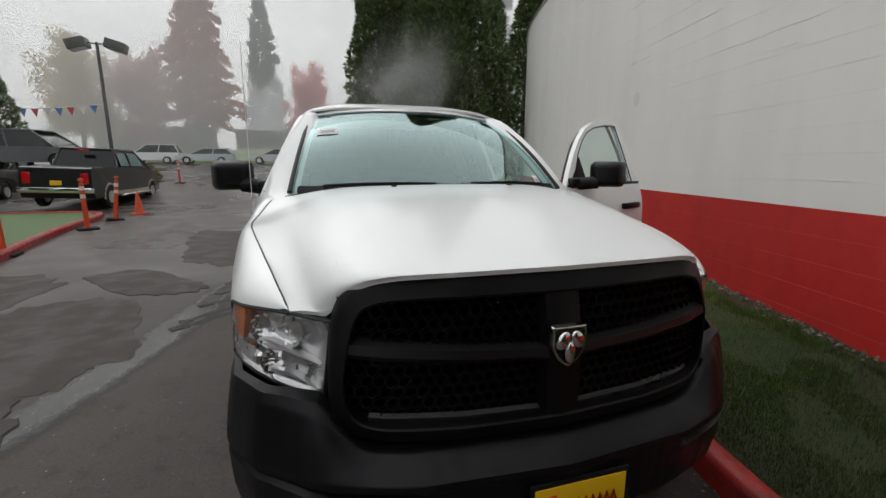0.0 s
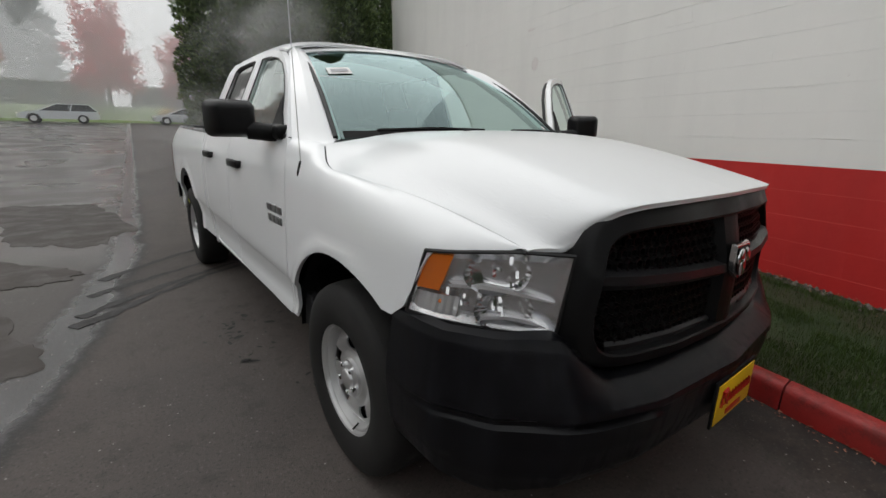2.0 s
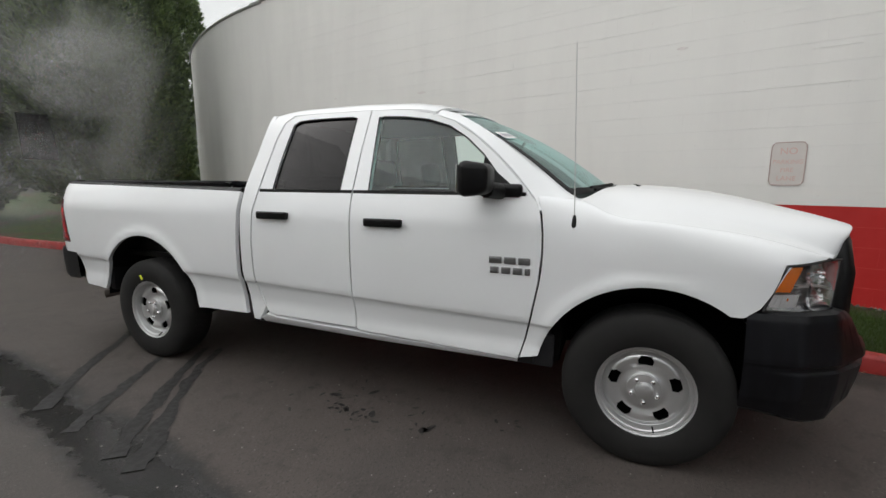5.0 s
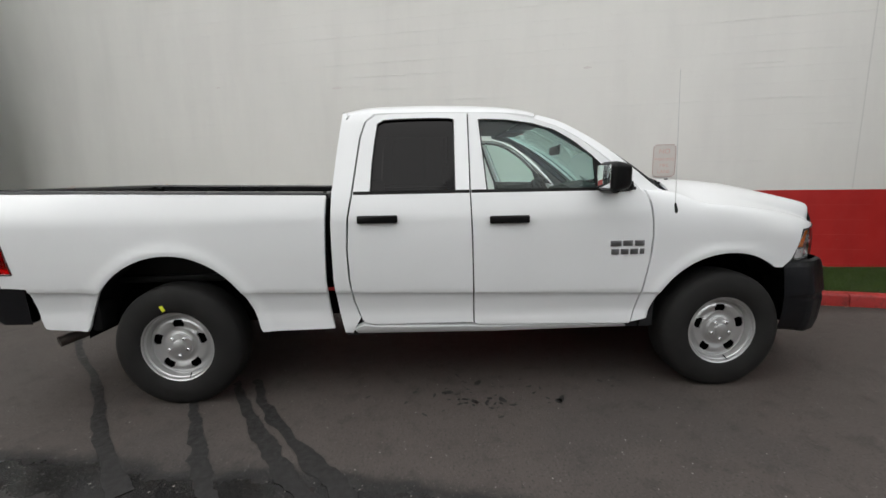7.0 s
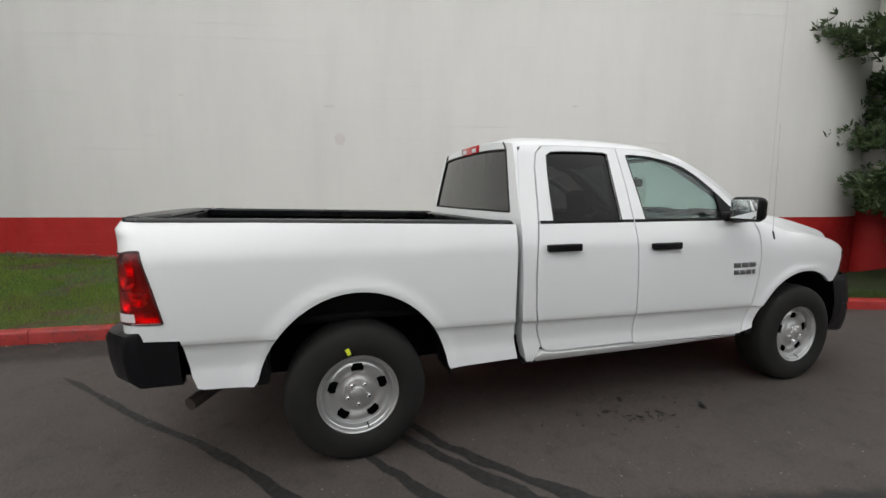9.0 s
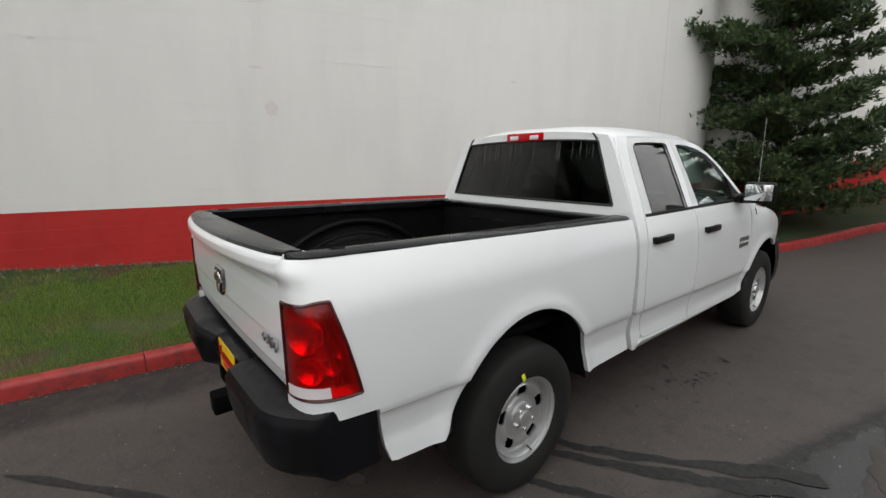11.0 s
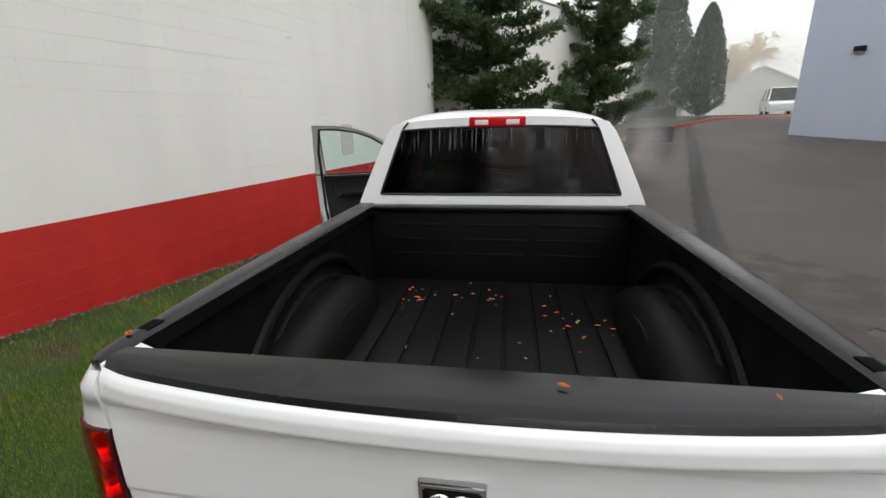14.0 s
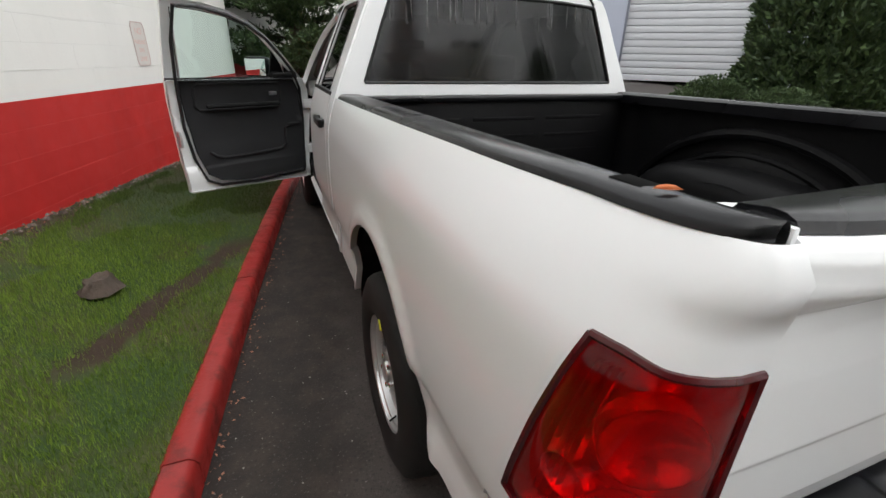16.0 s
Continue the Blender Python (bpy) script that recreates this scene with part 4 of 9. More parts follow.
def hood_pt(u, v):
    """The hood: u from -1 to 1 across, v from 0 at the windshield to 1 at the grille."""
    ye = 0.36 + (-0.735 - 0.36) * v
    ze = curve(SEAM_Z, ye) + 0.001
    xe = curve(SEAM_X, ye) - 0.007
    yc = 0.20 + (-0.945 - 0.20) * v
    zc = curve([(-0.945, 1.205), (-0.90, 1.233), (-0.80, 1.265), (-0.62, 1.305), (-0.25, 1.368), (0.1, 1.388), (0.22, 1.385)], yc)
    s = abs(u)
    x = u * xe
    y = yc + (ye - yc) * s ** 2.2
    k = 1 - 0.55 * s ** 2.4 - 0.45 * sstep(0.60, 1.0, s)
    # a raised middle with soft shoulders
    k += 0.05 * (1 - sstep(0.50, 0.66, s)) * (1 - v) - 0.02
    z = ze + (zc - ze) * k
    # the front edge dips round the grille's corners
    w = sstep(0.25, 1.0, v) ** 1.6 * (1 - s ** 12)
    fy = curve([(0, -0.945), (0.45, -0.925), (0.62, -0.898), (0.74, -0.860), (0.83, -0.810), (0.9, -0.768), (1.0, -0.728)], s)
    fz = curve([(0, 1.206), (0.45, 1.204), (0.60, 1.199), (0.70, 1.186), (0.75, 1.170), (0.80, 1.142), (0.835, 1.108), (0.865, 1.076), (0.89, 1.068), (1.0, 1.076)], s)
    return Vector((x, y + (fy - y) * w, z + (fz - z) * w))


def build_truck():
    T = thing("pickup_truck", "white four-door pickup truck with open driver door and black bumpers", "pickup truck")
    # floor and sides of the cab
    b = bm_box(-0.93, 0.93, 0.45, 2.50, 0.42, 0.60, 0.01)
    part("cab_floor", b, INTERIOR, T)
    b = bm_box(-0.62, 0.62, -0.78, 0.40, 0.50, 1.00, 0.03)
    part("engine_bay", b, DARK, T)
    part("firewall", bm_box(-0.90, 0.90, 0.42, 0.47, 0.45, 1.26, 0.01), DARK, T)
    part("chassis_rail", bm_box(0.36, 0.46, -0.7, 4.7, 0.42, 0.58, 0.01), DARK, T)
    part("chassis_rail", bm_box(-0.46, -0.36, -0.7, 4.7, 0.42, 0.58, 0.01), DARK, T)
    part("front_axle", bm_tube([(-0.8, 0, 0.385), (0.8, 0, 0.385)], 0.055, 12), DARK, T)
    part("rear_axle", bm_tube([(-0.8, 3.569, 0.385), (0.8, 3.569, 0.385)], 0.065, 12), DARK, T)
    part("exhaust_pipe", bm_tube([(-0.50, 3.9, 0.50), (-0.56, 4.20, 0.46), (-0.68, 4.36, 0.41), (-0.80, 4.45, 0.385)], 0.036, 12), mat("rusty_steel", (0.12, 0.10, 0.09), 0.5, 0.7), T, "dull steel exhaust pipe")

    # hood
    b = bm_grid(121, 41, lambda u, v: hood_pt(u * 2 - 1, v))
    solid(b, (0, 0.004, -0.014))
    part("hood", b, WETPAINT, T, "white hood wet with rain")
    both("hood_gap", lambda: bm_tube([hood_pt(1.0, k / 30) + Vector((0.0045, 0, -0.0075)) for k in range(31)], 0.0065, 6), SEAL, T, "dark gap beside the hood")
    # fenders
    rear = [(0.622, 0.470), (0.590, 0.58), (0.562, 0.70), (0.525, 0.90), (0.512, 1.05), (0.515, 1.15), (0.528, 1.25), (0.548, 1.31)]
    over = [(0.56 - 1.29 * k / 34, FEND1) for k in range(35)]
    lamp_top = [(-0.70, 1.069), (-0.66, 1.068), (-0.60, 1.066), (-0.545, 1.060)]
    f_out = [(y, fender_q(y, z)) for y, z in rear] + over + [(y, fender_q(y, z)) for y, z in lamp_top] + [(-0.49, 0.96), (-0.435, 0.862), (-0.375, 0.815)]
    a = [p for p in arch(ARCH_F, 127, 12, 22)]
    both("fender", lambda: panel(f_out + a[::1], fender_at, 0.03, 0.02), PAINT, T)
    # cowl between hood and windshield
    b = bm_grid(21, 3, lambda u, v: ((u - .5) * 1.50, 0.17 + 0.26 * abs(2 * u - 1) ** 2.2 + v * 0.10, 1.345 - 0.03 * abs(2 * u - 1) ** 2))
    part("cowl", b, TRIM, T, "black plastic cowl")
    both("cowl_corner", lambda: bm_box(0.74, 0.885, 0.33, 0.52, 1.18, 1.322, 0.02, 3), PAINT, T)

    # doors on the passenger's side and the rear door on the driver's side
    def door(kind, sgn, parent):
        low, out, inn = (FDOOR_LOW, FD_OUT, FD_IN) if kind == "front_door" else (RDOOR_LOW, RD_OUT, RD_IN)
        fl = (lambda q: mirror_x(q)) if sgn < 0 else (lambda q: q)
        skin = part(kind, fl(panel(low, side, 0.06, 0.035)), PAINT, parent)
        part("window_frame", fl(frame_strip(out, inn, side)), PAINT, skin)
        g = [inn[0]] + inn[1:]
        part("window", fl(pane(g, side, 0.018)), WINDOW if kind == "front_door" else PRIVACY, skin, "clear greenish glass" if kind == "front_door" else "dark privacy glass")
        # black weather strip along the belt and round the opening
        seal = bm_tube([(side(*p) - 0.006, p[0], p[1]) for p in inn], 0.0045, 6)
        part("seal", fl(seal), SEAL, skin)
        y0, y1 = (0.62, 1.672) if kind == "front_door" else (1.686, 2.41)
        sb = bm_grid(12, 2, lambda u, v: (side(y0 + (y1 - y0) * u, BELT) + 0.003, y0 + (y1 - y0) * u, BELT - 0.008 + 0.02 * v))
        solid(sb, (-0.02, 0, 0))
        part("belt_strip", fl(sb), SEAL, skin, "black belt line strip")
        if kind == "front_door":
            # black triangle before the glass
            tb = bmesh.new()
            tri = [(0.66, BELT + 0.01), (0.745, BELT + 0.01), (0.875, BELT + 0.01), (0.872, 1.545), (0.85, 1.53), (0.79, 1.462), (0.72, 1.408)]
            ff = tb.faces.new([tb.verts.new((side(y, z) + 0.003, y, z)) for y, z in tri])
            solid(tb, (-0.02, 0, 0))
            part("mirror_sail", fl(tb), TRIM, skin)
        # handle with its cup
        hy = 1.44 if kind == "front_door" else 2.262
        hz = 1.172 if kind == "front_door" else 1.188
        w = side(hy, hz)
        h = bm_box(w + 0.014, w + 0.040, hy - 0.125, hy + 0.125, hz - 0.024, hz + 0.024, 0.011, 3)
        for v in h.verts:
            e = abs(v.co.y - hy) / 0.125
            v.co.x -= 0.012 * e ** 4
        hd = part("handle", fl(h), BLACK, skin, "black plastic pull handle")
        part("handle_base", fl(bm_box(w - 0.01, w + 0.016, hy + 0.070, hy + 0.122, hz - 0.020, hz + 0.020, 0.006)), BLACK, hd)
        part("handle_base", fl(bm_box(w - 0.01, w + 0.016, hy - 0.122, hy - 0.070, hz - 0.020, hz + 0.020, 0.006)), BLACK, hd)
        return skin

    FD = door("front_door", -1, T)
    door("rear_door", -1, T)
    door("rear_door", 1, T)
    # the driver's door stands open on its front hinges
    OD = door("front_door", 1, T)
    OD["label"] = "driver door standing wide open"
    hinge = Vector((0.95, 0.575, 0))
    ang = -65
    OD.matrix_basis = Matrix.Translation(hinge) @ Matrix.Rotation(radians(ang), 4, "Z") @ Matrix.Translation(-hinge)

    def inner_card():
        low = [(0.66, 0.56), (0.64, 0.72), (0.62, 1.0), (0.64, 1.25), (0.70, BELT), (1.60, BELT), (1.585, 1.1), (1.56, 0.80), (1.51, 0.63), (1.42, 0.57), (1.2, 0.545)]
        bb = panel(low, lambda y, z: lerp(HALF, z) - 0.085 + (0.02 if z > 1.0 else 0.0) - 0.012 * sstep(0.62, 0.72, z) * (1 - sstep(0.80, 0.86, z)), 0.06, 0.02)
        return bb
    card = part("door_card", inner_card(), INTERIOR, OD, "dark grey moulded door card")
    # painted door shell edge
    sh = [(0.632, 0.468), (0.572, 0.70), (0.525, 1.05), (0.54, 1.25), (0.60, BELT), (1.672, BELT), (1.660, 0.90), (1.655, 0.505)]
    part("door_shell", panel(sh, lambda y, z: lerp(HALF, z) - 0.055, 0.08, 0.012), PAINT, OD, "white painted inner door shell")
    rim = [(0.66, 0.53), (0.63, 0.72), (0.605, 1.0), (0.625, 1.26), (0.70, 1.40), (0.80, 1.50), (0.95, 1.635), (1.10, 1.725), (1.25, 1.78), (1.45, 1.815), (1.60, 1.815), (1.625, 1.60), (1.615, 1.35), (1.605, 1.0), (1.575, 0.75), (1.52, 0.58), (1.42, 0.53), (1.1, 0.51), (0.66, 0.53)]
    part("door_gasket", bm_tube([(lerp(HALF, z) - 0.072, y, z) for y, z in rim], 0.012, 6), SEAL, OD, "black rubber door gasket")
    def card_x(z):
        return lerp(HALF, z) - 0.085 + (0.02 if z > 1.0 else 0.0) - 0.012 * sstep(0.62, 0.72, z) * (1 - sstep(0.80, 0.86, z)) - 0.004
    def moulding(pts, r):
        return bm_tube([(card_x(z), y, z) for y, z in pts], r, 8)
    upper = [(1.50, 1.29), (1.47, 1.32), (0.84, 1.32), (0.80, 1.29), (0.80, 1.15), (0.84, 1.12), (1.47, 1.12), (1.50, 1.15), (1.50, 1.29)]
    part("panel_frame", moulding(upper, 0.011), INTERIOR, card, "raised frame of the upper door panel")
    part("map_pocket", moulding([(1.46, 0.80), (1.42, 0.765), (1.36, 0.745), (1.18, 0.748), (1.0, 0.755), (0.86, 0.765), (0.805, 0.80), (0.795, 0.93), (0.76, 0.958), (0.66, 0.962)], 0.013), INTERIOR, card, "edge of the map pocket")
    ar = bm_box(0.845, 0.885, 0.84, 1.44, 1.135, 1.165, 0.012, 3)
    part("pull_grip", ar, TRIM, card, "black pull grip")
    part("lock_lever", bm_box(0.855, 0.872, 0.86, 0.93, 1.215, 1.245, 0.006, 2), SATIN, card, "small grey lock lever")
    part("latch", bm_box(0.885, 0.935, 1.645, 1.665, 0.86, 0.98, 0.006), STEEL, OD, "steel door latch")
    for z in (0.72, 1.12):
        part("hinge", bm_box(0.86, 0.95, 0.50, 0.60, z - 0.04, z + 0.04, 0.01), PAINT, T)

    # big towing-style mirrors
    def mirror(sgn, parent):
        fl = (lambda q: mirror_x(q)) if sgn < 0 else (lambda q: q)
        bb = bm_box(1.005, 1.238, 0.760, 0.905, 1.338, 1.512, 0.040, 4)
        for v in bb.verts:
            k = sstep(0.87, 0.760, v.co.y)
            v.co.z = 1.425 + (v.co.z - 1.425) * (1 - 0.16 * k)
            v.co.x = 1.10 + (v.co.x - 1.10) * (1 - 0.30 * k)
        turn = Matrix.Translation((1.06, 0.80, 0)) @ Matrix.Rotation(radians(30 if sgn > 0 else 0), 4, "Z") @ Matrix.Translation((-1.06, -0.80, 0))
        bm_move(bb, turn)
        hs = part("mirror", fl(bb), BLACK, parent, "black door mirror housing")
        part("mirror_arm", fl(bm_tube([(0.90, 0.74, 1.362), (0.97, 0.765, 1.362), (1.06, 0.80, 1.372)], 0.044, 10)), BLACK, hs)
        part("mirror_foot", fl(bm_box(0.880, 0.972, 0.640, 0.870, 1.330, 1.400, 0.024, 3)), BLACK, hs)
        part("mirror_glass", fl(bm_move(bm_box(1.025, 1.218, 0.902, 0.9085, 1.360, 1.492, 0.002), turn)), MIRROR, hs, "silvered mirror glass")
    mirror(-1, FD)
    mirror(1, OD)

    # rocker sills
    both("sill", lambda: panel([(0.64, 0.43), (0.66, 0.45), (1.6, 0.470), (2.28, 0.488), (2.38, 0.50), (2.44, 0.47), (2.42, 0.44), (1.5, 0.42)], lambda y, z: side(y, z) - 0.012 + 0.35 * (z - 0.45), 0.06, 0.06), PAINT, T)
    # cab corner behind the rear door, roof rail
    cc = [(2.397, 0.55), (2.437, 0.66), (2.457, 0.80), (2.464, 1.00), (2.452, 1.20), (2.427, BELT), (2.404, 1.52), (2.380, 1.70), (2.347, 1.80), (2.290, 1.852), (2.43, 1.856), (2.475, 1.80), (2.51, 1.60), (2.545, 1.36), (2.553, 1.15), (2.55, 0.80), (2.53, 0.60), (2.50, 0.455), (2.45, 0.45)]
    both("cab_corner", lambda: panel(cc, side, 0.06, 0.08), PAINT, T)
    # pillars
    def pillar():
        inner = spline([(0.860, 0.345, 1.318), (0.785, 0.405, 1.345), (0.735, 0.62, 1.515), (0.685, 0.86, 1.675), (0.64, 1.10, 1.800), (0.62, 1.22, 1.838)], 14)
        outer = spline([(0.962, 0.548, 1.265), (0.930, 0.578, 1.333), (0.885, 0.69, 1.458), (0.838, 0.81, 1.572), (0.785, 0.945, 1.678), (0.735, 1.085, 1.762), (0.69, 1.24, 1.812)], 14)
        bb = bmesh.new()
        mid = [(p + q) / 2 + Vector((0.014, -0.03, 0.014)) for p, q in zip(inner, outer)]
        rows = [[bb.verts.new(p) for p in r] for r in (inner, mid, outer)]
        for r, t in zip(rows, rows[1:]):
            for i in range(13):
                bb.faces.new((r[i], r[i + 1], t[i + 1], t[i]))
        solid(bb, (-0.03, 0.02, -0.02))
        return bb
    both("windshield_pillar", pillar, PAINT, T)

    # roof
    def roof(u, v):
        s = 2 * u - 1
        yf = 1.124 + 0.102 * abs(s) ** 2.2
        yb = 2.50 - 0.02 * abs(s) ** 2
        y = yf + (yb - yf) * v
        ze = curve([(1.10, 1.838), (1.25, 1.850), (1.45, 1.866), (1.9, 1.872), (2.3, 1.868), (2.45, 1.860), (2.50, 1.850)], y)
        crown = 0.084 * (1 - abs(s) ** 3.8) * curve([(1.12, 0.52), (1.5, 0.88), (1.9, 0.98), (2.3, 0.92), (2.50, 0.56)], y)
        w = lerp([(1.10, 0.690), (1.3, 0.70), (2.3, 0.70), (2.5, 0.695)], y)
        return Vector((s * w, y, ze + crown - 0.012 * sstep(0.93, 1.0, abs(s)) - 0.010 * (1 - sstep(0.0, 0.06, v))))
    b = bm_grid(41, 41, roof)
    solid(b, (0, 0.006, -0.014))
    part("roof", b, WETPAINT, T, "white roof panel beaded with rain")
    part("headliner", bm_grid(9, 9, lambda u, v: ((u - .5) * 1.26, 1.22 + v * 1.2, 1.815 + 0.03 * (1 - abs(2 * u - 1) ** 2))), HEADLINER, T)

    # windshield
    def ws(u, v):
        s = 2 * u - 1
        lo = Vector((s * 0.785, 0.215 + 0.19 * abs(s) ** 2.2, 1.352 - 0.012 * s * s))
        hi = Vector((s * 0.632, 1.135 + 0.095 * abs(s) ** 2.2, 1.868 - 0.045 * abs(s) ** 2.4))
        p = lo.lerp(hi, v)
        p.z += 0.045 * math.sin(math.pi * v)
        p.y -= 0.02 * math.sin(math.pi * v)
        return p
    part("windshield", bm_grid(21, 13, ws), WINDSHIELD, T, "greenish windshield with reflections of sky")
    # black band round the windshield
    lip = bm_grid(25, 4, lambda u, v: ws(u, 0.936 + 0.077 * v) + Vector((0, -0.006 + 0.004 * v, 0.007)))
    solid(lip, (0, 0.004, -0.006))
    part("roof_lip", lip, PAINT, T)
    for k in (0, 1):
        part("pillar_strip", bm_tube([ws(k, v / 10) + Vector((0.006 * (2 * k - 1), -0.006, 0.006)) for v in range(11)], 0.012, 8), SEAL, T, "black windshield edge strip")
    def band(u, v):
        return ws(0.02 + 0.96 * u, 0.0 + v * 0.05) + Vector((0, -0.004, 0.004))
    part("windshield_band", bm_grid(21, 2, band), TRIM, T)
    # price sheet and registration sticker behind the glass
    for (u0, u1, v0, v1), lab in (((0.050, 0.135, 0.555, 0.640), "white paper window sheet with print"), ((0.90, 0.925, 0.03, 0.12), "small white sticker")):
        st = part("window_sticker", bm_grid(4, 3, lambda u, v: ws(u0 + (u1 - u0) * u, v0 + (v1 - v0) * v) + Vector((0, -0.003, 0.004))), PAPER, T, lab)
        part("print", bm_grid(4, 3, lambda u, v: ws(u0 + (u1 - u0) * (0.14 + 0.72 * u), v0 + (v1 - v0) * (0.25 + 0.45 * v)) + Vector((0, -0.005, 0.006))), INK, st)
    # wipers
    for pts in ([(-0.62, 0.30, 1.368), (-0.35, 0.215, 1.380), (-0.05, 0.20, 1.378)], [(0.15, 0.20, 1.378), (0.38, 0.215, 1.380), (0.62, 0.285, 1.368)]):
        wp = part("wiper", bm_tube(spline(pts, 10), 0.009, 6), TRIM, T, "black wiper arm")
        part("wiper_blade", bm_tube([Vector(p) + Vector((0, 0.025, 0.014)) for p in spline(pts, 10)], 0.007, 5), TRIM, wp)
    for x in (-0.30, 0.30):
        part("washer_nozzle", bm_box(x - 0.012, x + 0.012, 0.06, 0.085, 1.378, 1.394, 0.004), TRIM, T)

    # back of the cab
    def back(u, v):
        s = 2 * u - 1
        z = 0.62 + v * (1.862 - 0.62)
        w = min(side(2.4, z), 0.93) - 0.012
        z += 0.042 * (1 - abs(s) ** 2.6) * sstep(0.90, 1.0, v)
        y = lerp([(0.62, 2.545), (1.36, 2.545), (1.60, 2.522), (1.86, 2.492)], z) + 0.018 * (1 - abs(s) ** 3)
        return Vector((s * w, y, z))
    lo = part("cab_back", bm_grid(21, 2, lambda u, v: back(u, v * 0.60)), PAINT, T)
    # frame round the rear window, made of four bands
    def bandb(u0, u1, v0, v1, nu, nv):
        bb = bm_grid(nu, nv, lambda u, v: back(u0 + (u1 - u0) * u, v0 + (v1 - v0) * v))
        solid(bb, (0, -0.03, 0))
        return bb
    V0, V1 = 0.637, 0.962
    part("rear_window_frame", bandb(0, 1, 0.58, V0, 21, 3), PAINT, T)
    part("rear_window_frame", bandb(0, 1, V1, 1.0, 21, 2), PAINT, T)
    part("rear_window_frame", bandb(0, 0.068, V0, V1, 4, 6), PAINT, T)
    part("rear_window_frame", bandb(0.932, 1, V0, V1, 4, 6), PAINT, T)
    part("rear_window", bm_grid(15, 6, lambda u, v: back(0.064 + 0.872 * u, V0 + (V1 - V0) * v) - Vector((0, 0.006, 0))), REARGLASS, T, "dark tinted rear window streaked with rain")
    lp = [back(0.066, V0 + (V1 - V0) * k / 6) for k in range(7)] + [back(0.066 + 0.868 * k / 12, V1) for k in range(13)] + [back(0.934, V1 - (V1 - V0) * k / 6) for k in range(7)] + [back(0.934 - 0.868 * k / 12, V0) for k in range(13)]
    part("rear_window_seal", bm_tube(lp, 0.008, 6), SEAL, T)
    for s in (-1, 1):
        part("roof_joint", bm_tube([back(0.5 + s * k, v) + Vector((0, 0.004, 0.0)) for k, v in ((0.425, 1.0), (0.429, 0.985), (0.434, 0.970))], 0.0065, 6), SEAL, T)
    # high brake lamp
    ch = part("high_brake_lamp", bm_box(-0.180, 0.180, 2.470, 2.522, 1.838, 1.904, 0.010, 3), REDLENS, T, "red high-mounted brake lamp")
    for s in (-1, 1):
        part("cargo_lens", bm_box(s * 0.098 - 0.042, s * 0.098 + 0.042, 2.515, 2.5255, 1.852, 1.884, 0.004, 2), CLEARLENS, ch, "clear cargo lamp lens")
    part("roof_antenna", bm_box(0.30, 0.36, 2.05, 2.13, 1.925, 1.955, 0.012, 3), BLACK, T)

    # radio mast on the passenger's fender
    mast = part("mast_foot", bm_lathe([(1.155, 0.008), (1.16, 0.017), (1.20, 0.019), (1.235, 0.010), (1.25, 0.004)], 14, "z"), BLACK, T, "black antenna base")
    mast.matrix_basis = pose(-0.968, 0.372, 0, 0, 0, 0)
    part("mast", bm_tube([(-0.968, 0.372, 1.24), (-0.968, 0.40, 2.06)], 0.0024, 6, r2=0.0015), mat("pale_steel_mast", (0.62, 0.62, 0.61), 0.45, 0.3), T, "thin steel radio mast")

    # model badge on the doors: plain shapes
    for sgn, par in ((-1, FD), (1, OD)):
        k = 0
        for row, z0, z1, wds in ((0, 0.985, 1.022, (0.075, 0.075, 0.082)), (1, 0.932, 0.968, (0.040, 0.062, 0.062, 0.062))):
            y = 0.575
            for w in wds:
                yy = (y, y + w - 0.012)
                xx = side(y, z0)
                q = bm_box(xx - 0.004, xx + 0.006, yy[0], yy[1], z0, z1, 0.004, 2)
                part("badge", mirror_x(q) if sgn < 0 else q, SATIN, par, "grey metal badge bar")
                y += w

    # bed
    lamp_front = [(1.246, 4.585), (1.20, 4.575), (1.08, 4.54), (0.95, 4.508), (0.889, 4.494)]
    bs = [(2.565, 0.485), (2.590, 0.62), (2.600, 0.80), (2.596, 1.00), (2.588, 1.20), (2.582, 1.338), (3.2, 1.352), (3.9, 1.367), (4.47, 1.378), (WRAP1, 1.382), (WRAP1, 1.236)]
    bs += [(run_at_y(4.66, 1.24), 1.236), (run_at_y(4.62, 1.24), 1.241)]
    bs += [(run_at_y(y, z), z) for z, y in lamp_front]
    bs += [(run_at_y(4.60, 0.886), 0.886), (WRAP1, 0.889), (WRAP1, 0.812), (run_at_y(4.62, 0.81), 0.806), (4.50, 0.805), (4.432, 0.798), (4.42, 0.74), (4.395, 0.60), (4.372, 0.535), (4.345, 0.528)]
    a = arch(ARCH_R, 14, 170, 24)
    both("bed_side", lambda: panel(bs + [(4.11, 0.515)] + a[:] + [(3.02, 0.478)], bed_wrap, 0.035, 0.03), PAINT, T, "white bed side panel")
    # inner walls and liner
    RX, FZ, YF, YB = 0.80, 0.85, 2.66, 4.575
    part("bed_floor", bm_box(-0.84, 0.84, 2.60, 4.66, FZ - 0.06, FZ - 0.018, 0.004), LINER, T, "black ribbed bed liner floor")
    rib = None
    for k in range(9):
        x = -0.62 + k * 0.155
        if rib is None:
            ob = part("liner_rib", bm_box(-0.069, 0.069, 2.70, 4.55, FZ - 0.018, FZ - 0.003, 0.006, 2), LINER, T)
            rib = ob.data
            ob.matrix_basis = pose(x, 0, 0)
        else:
            share("liner_rib", rib, pose(x, 0, 0), T)
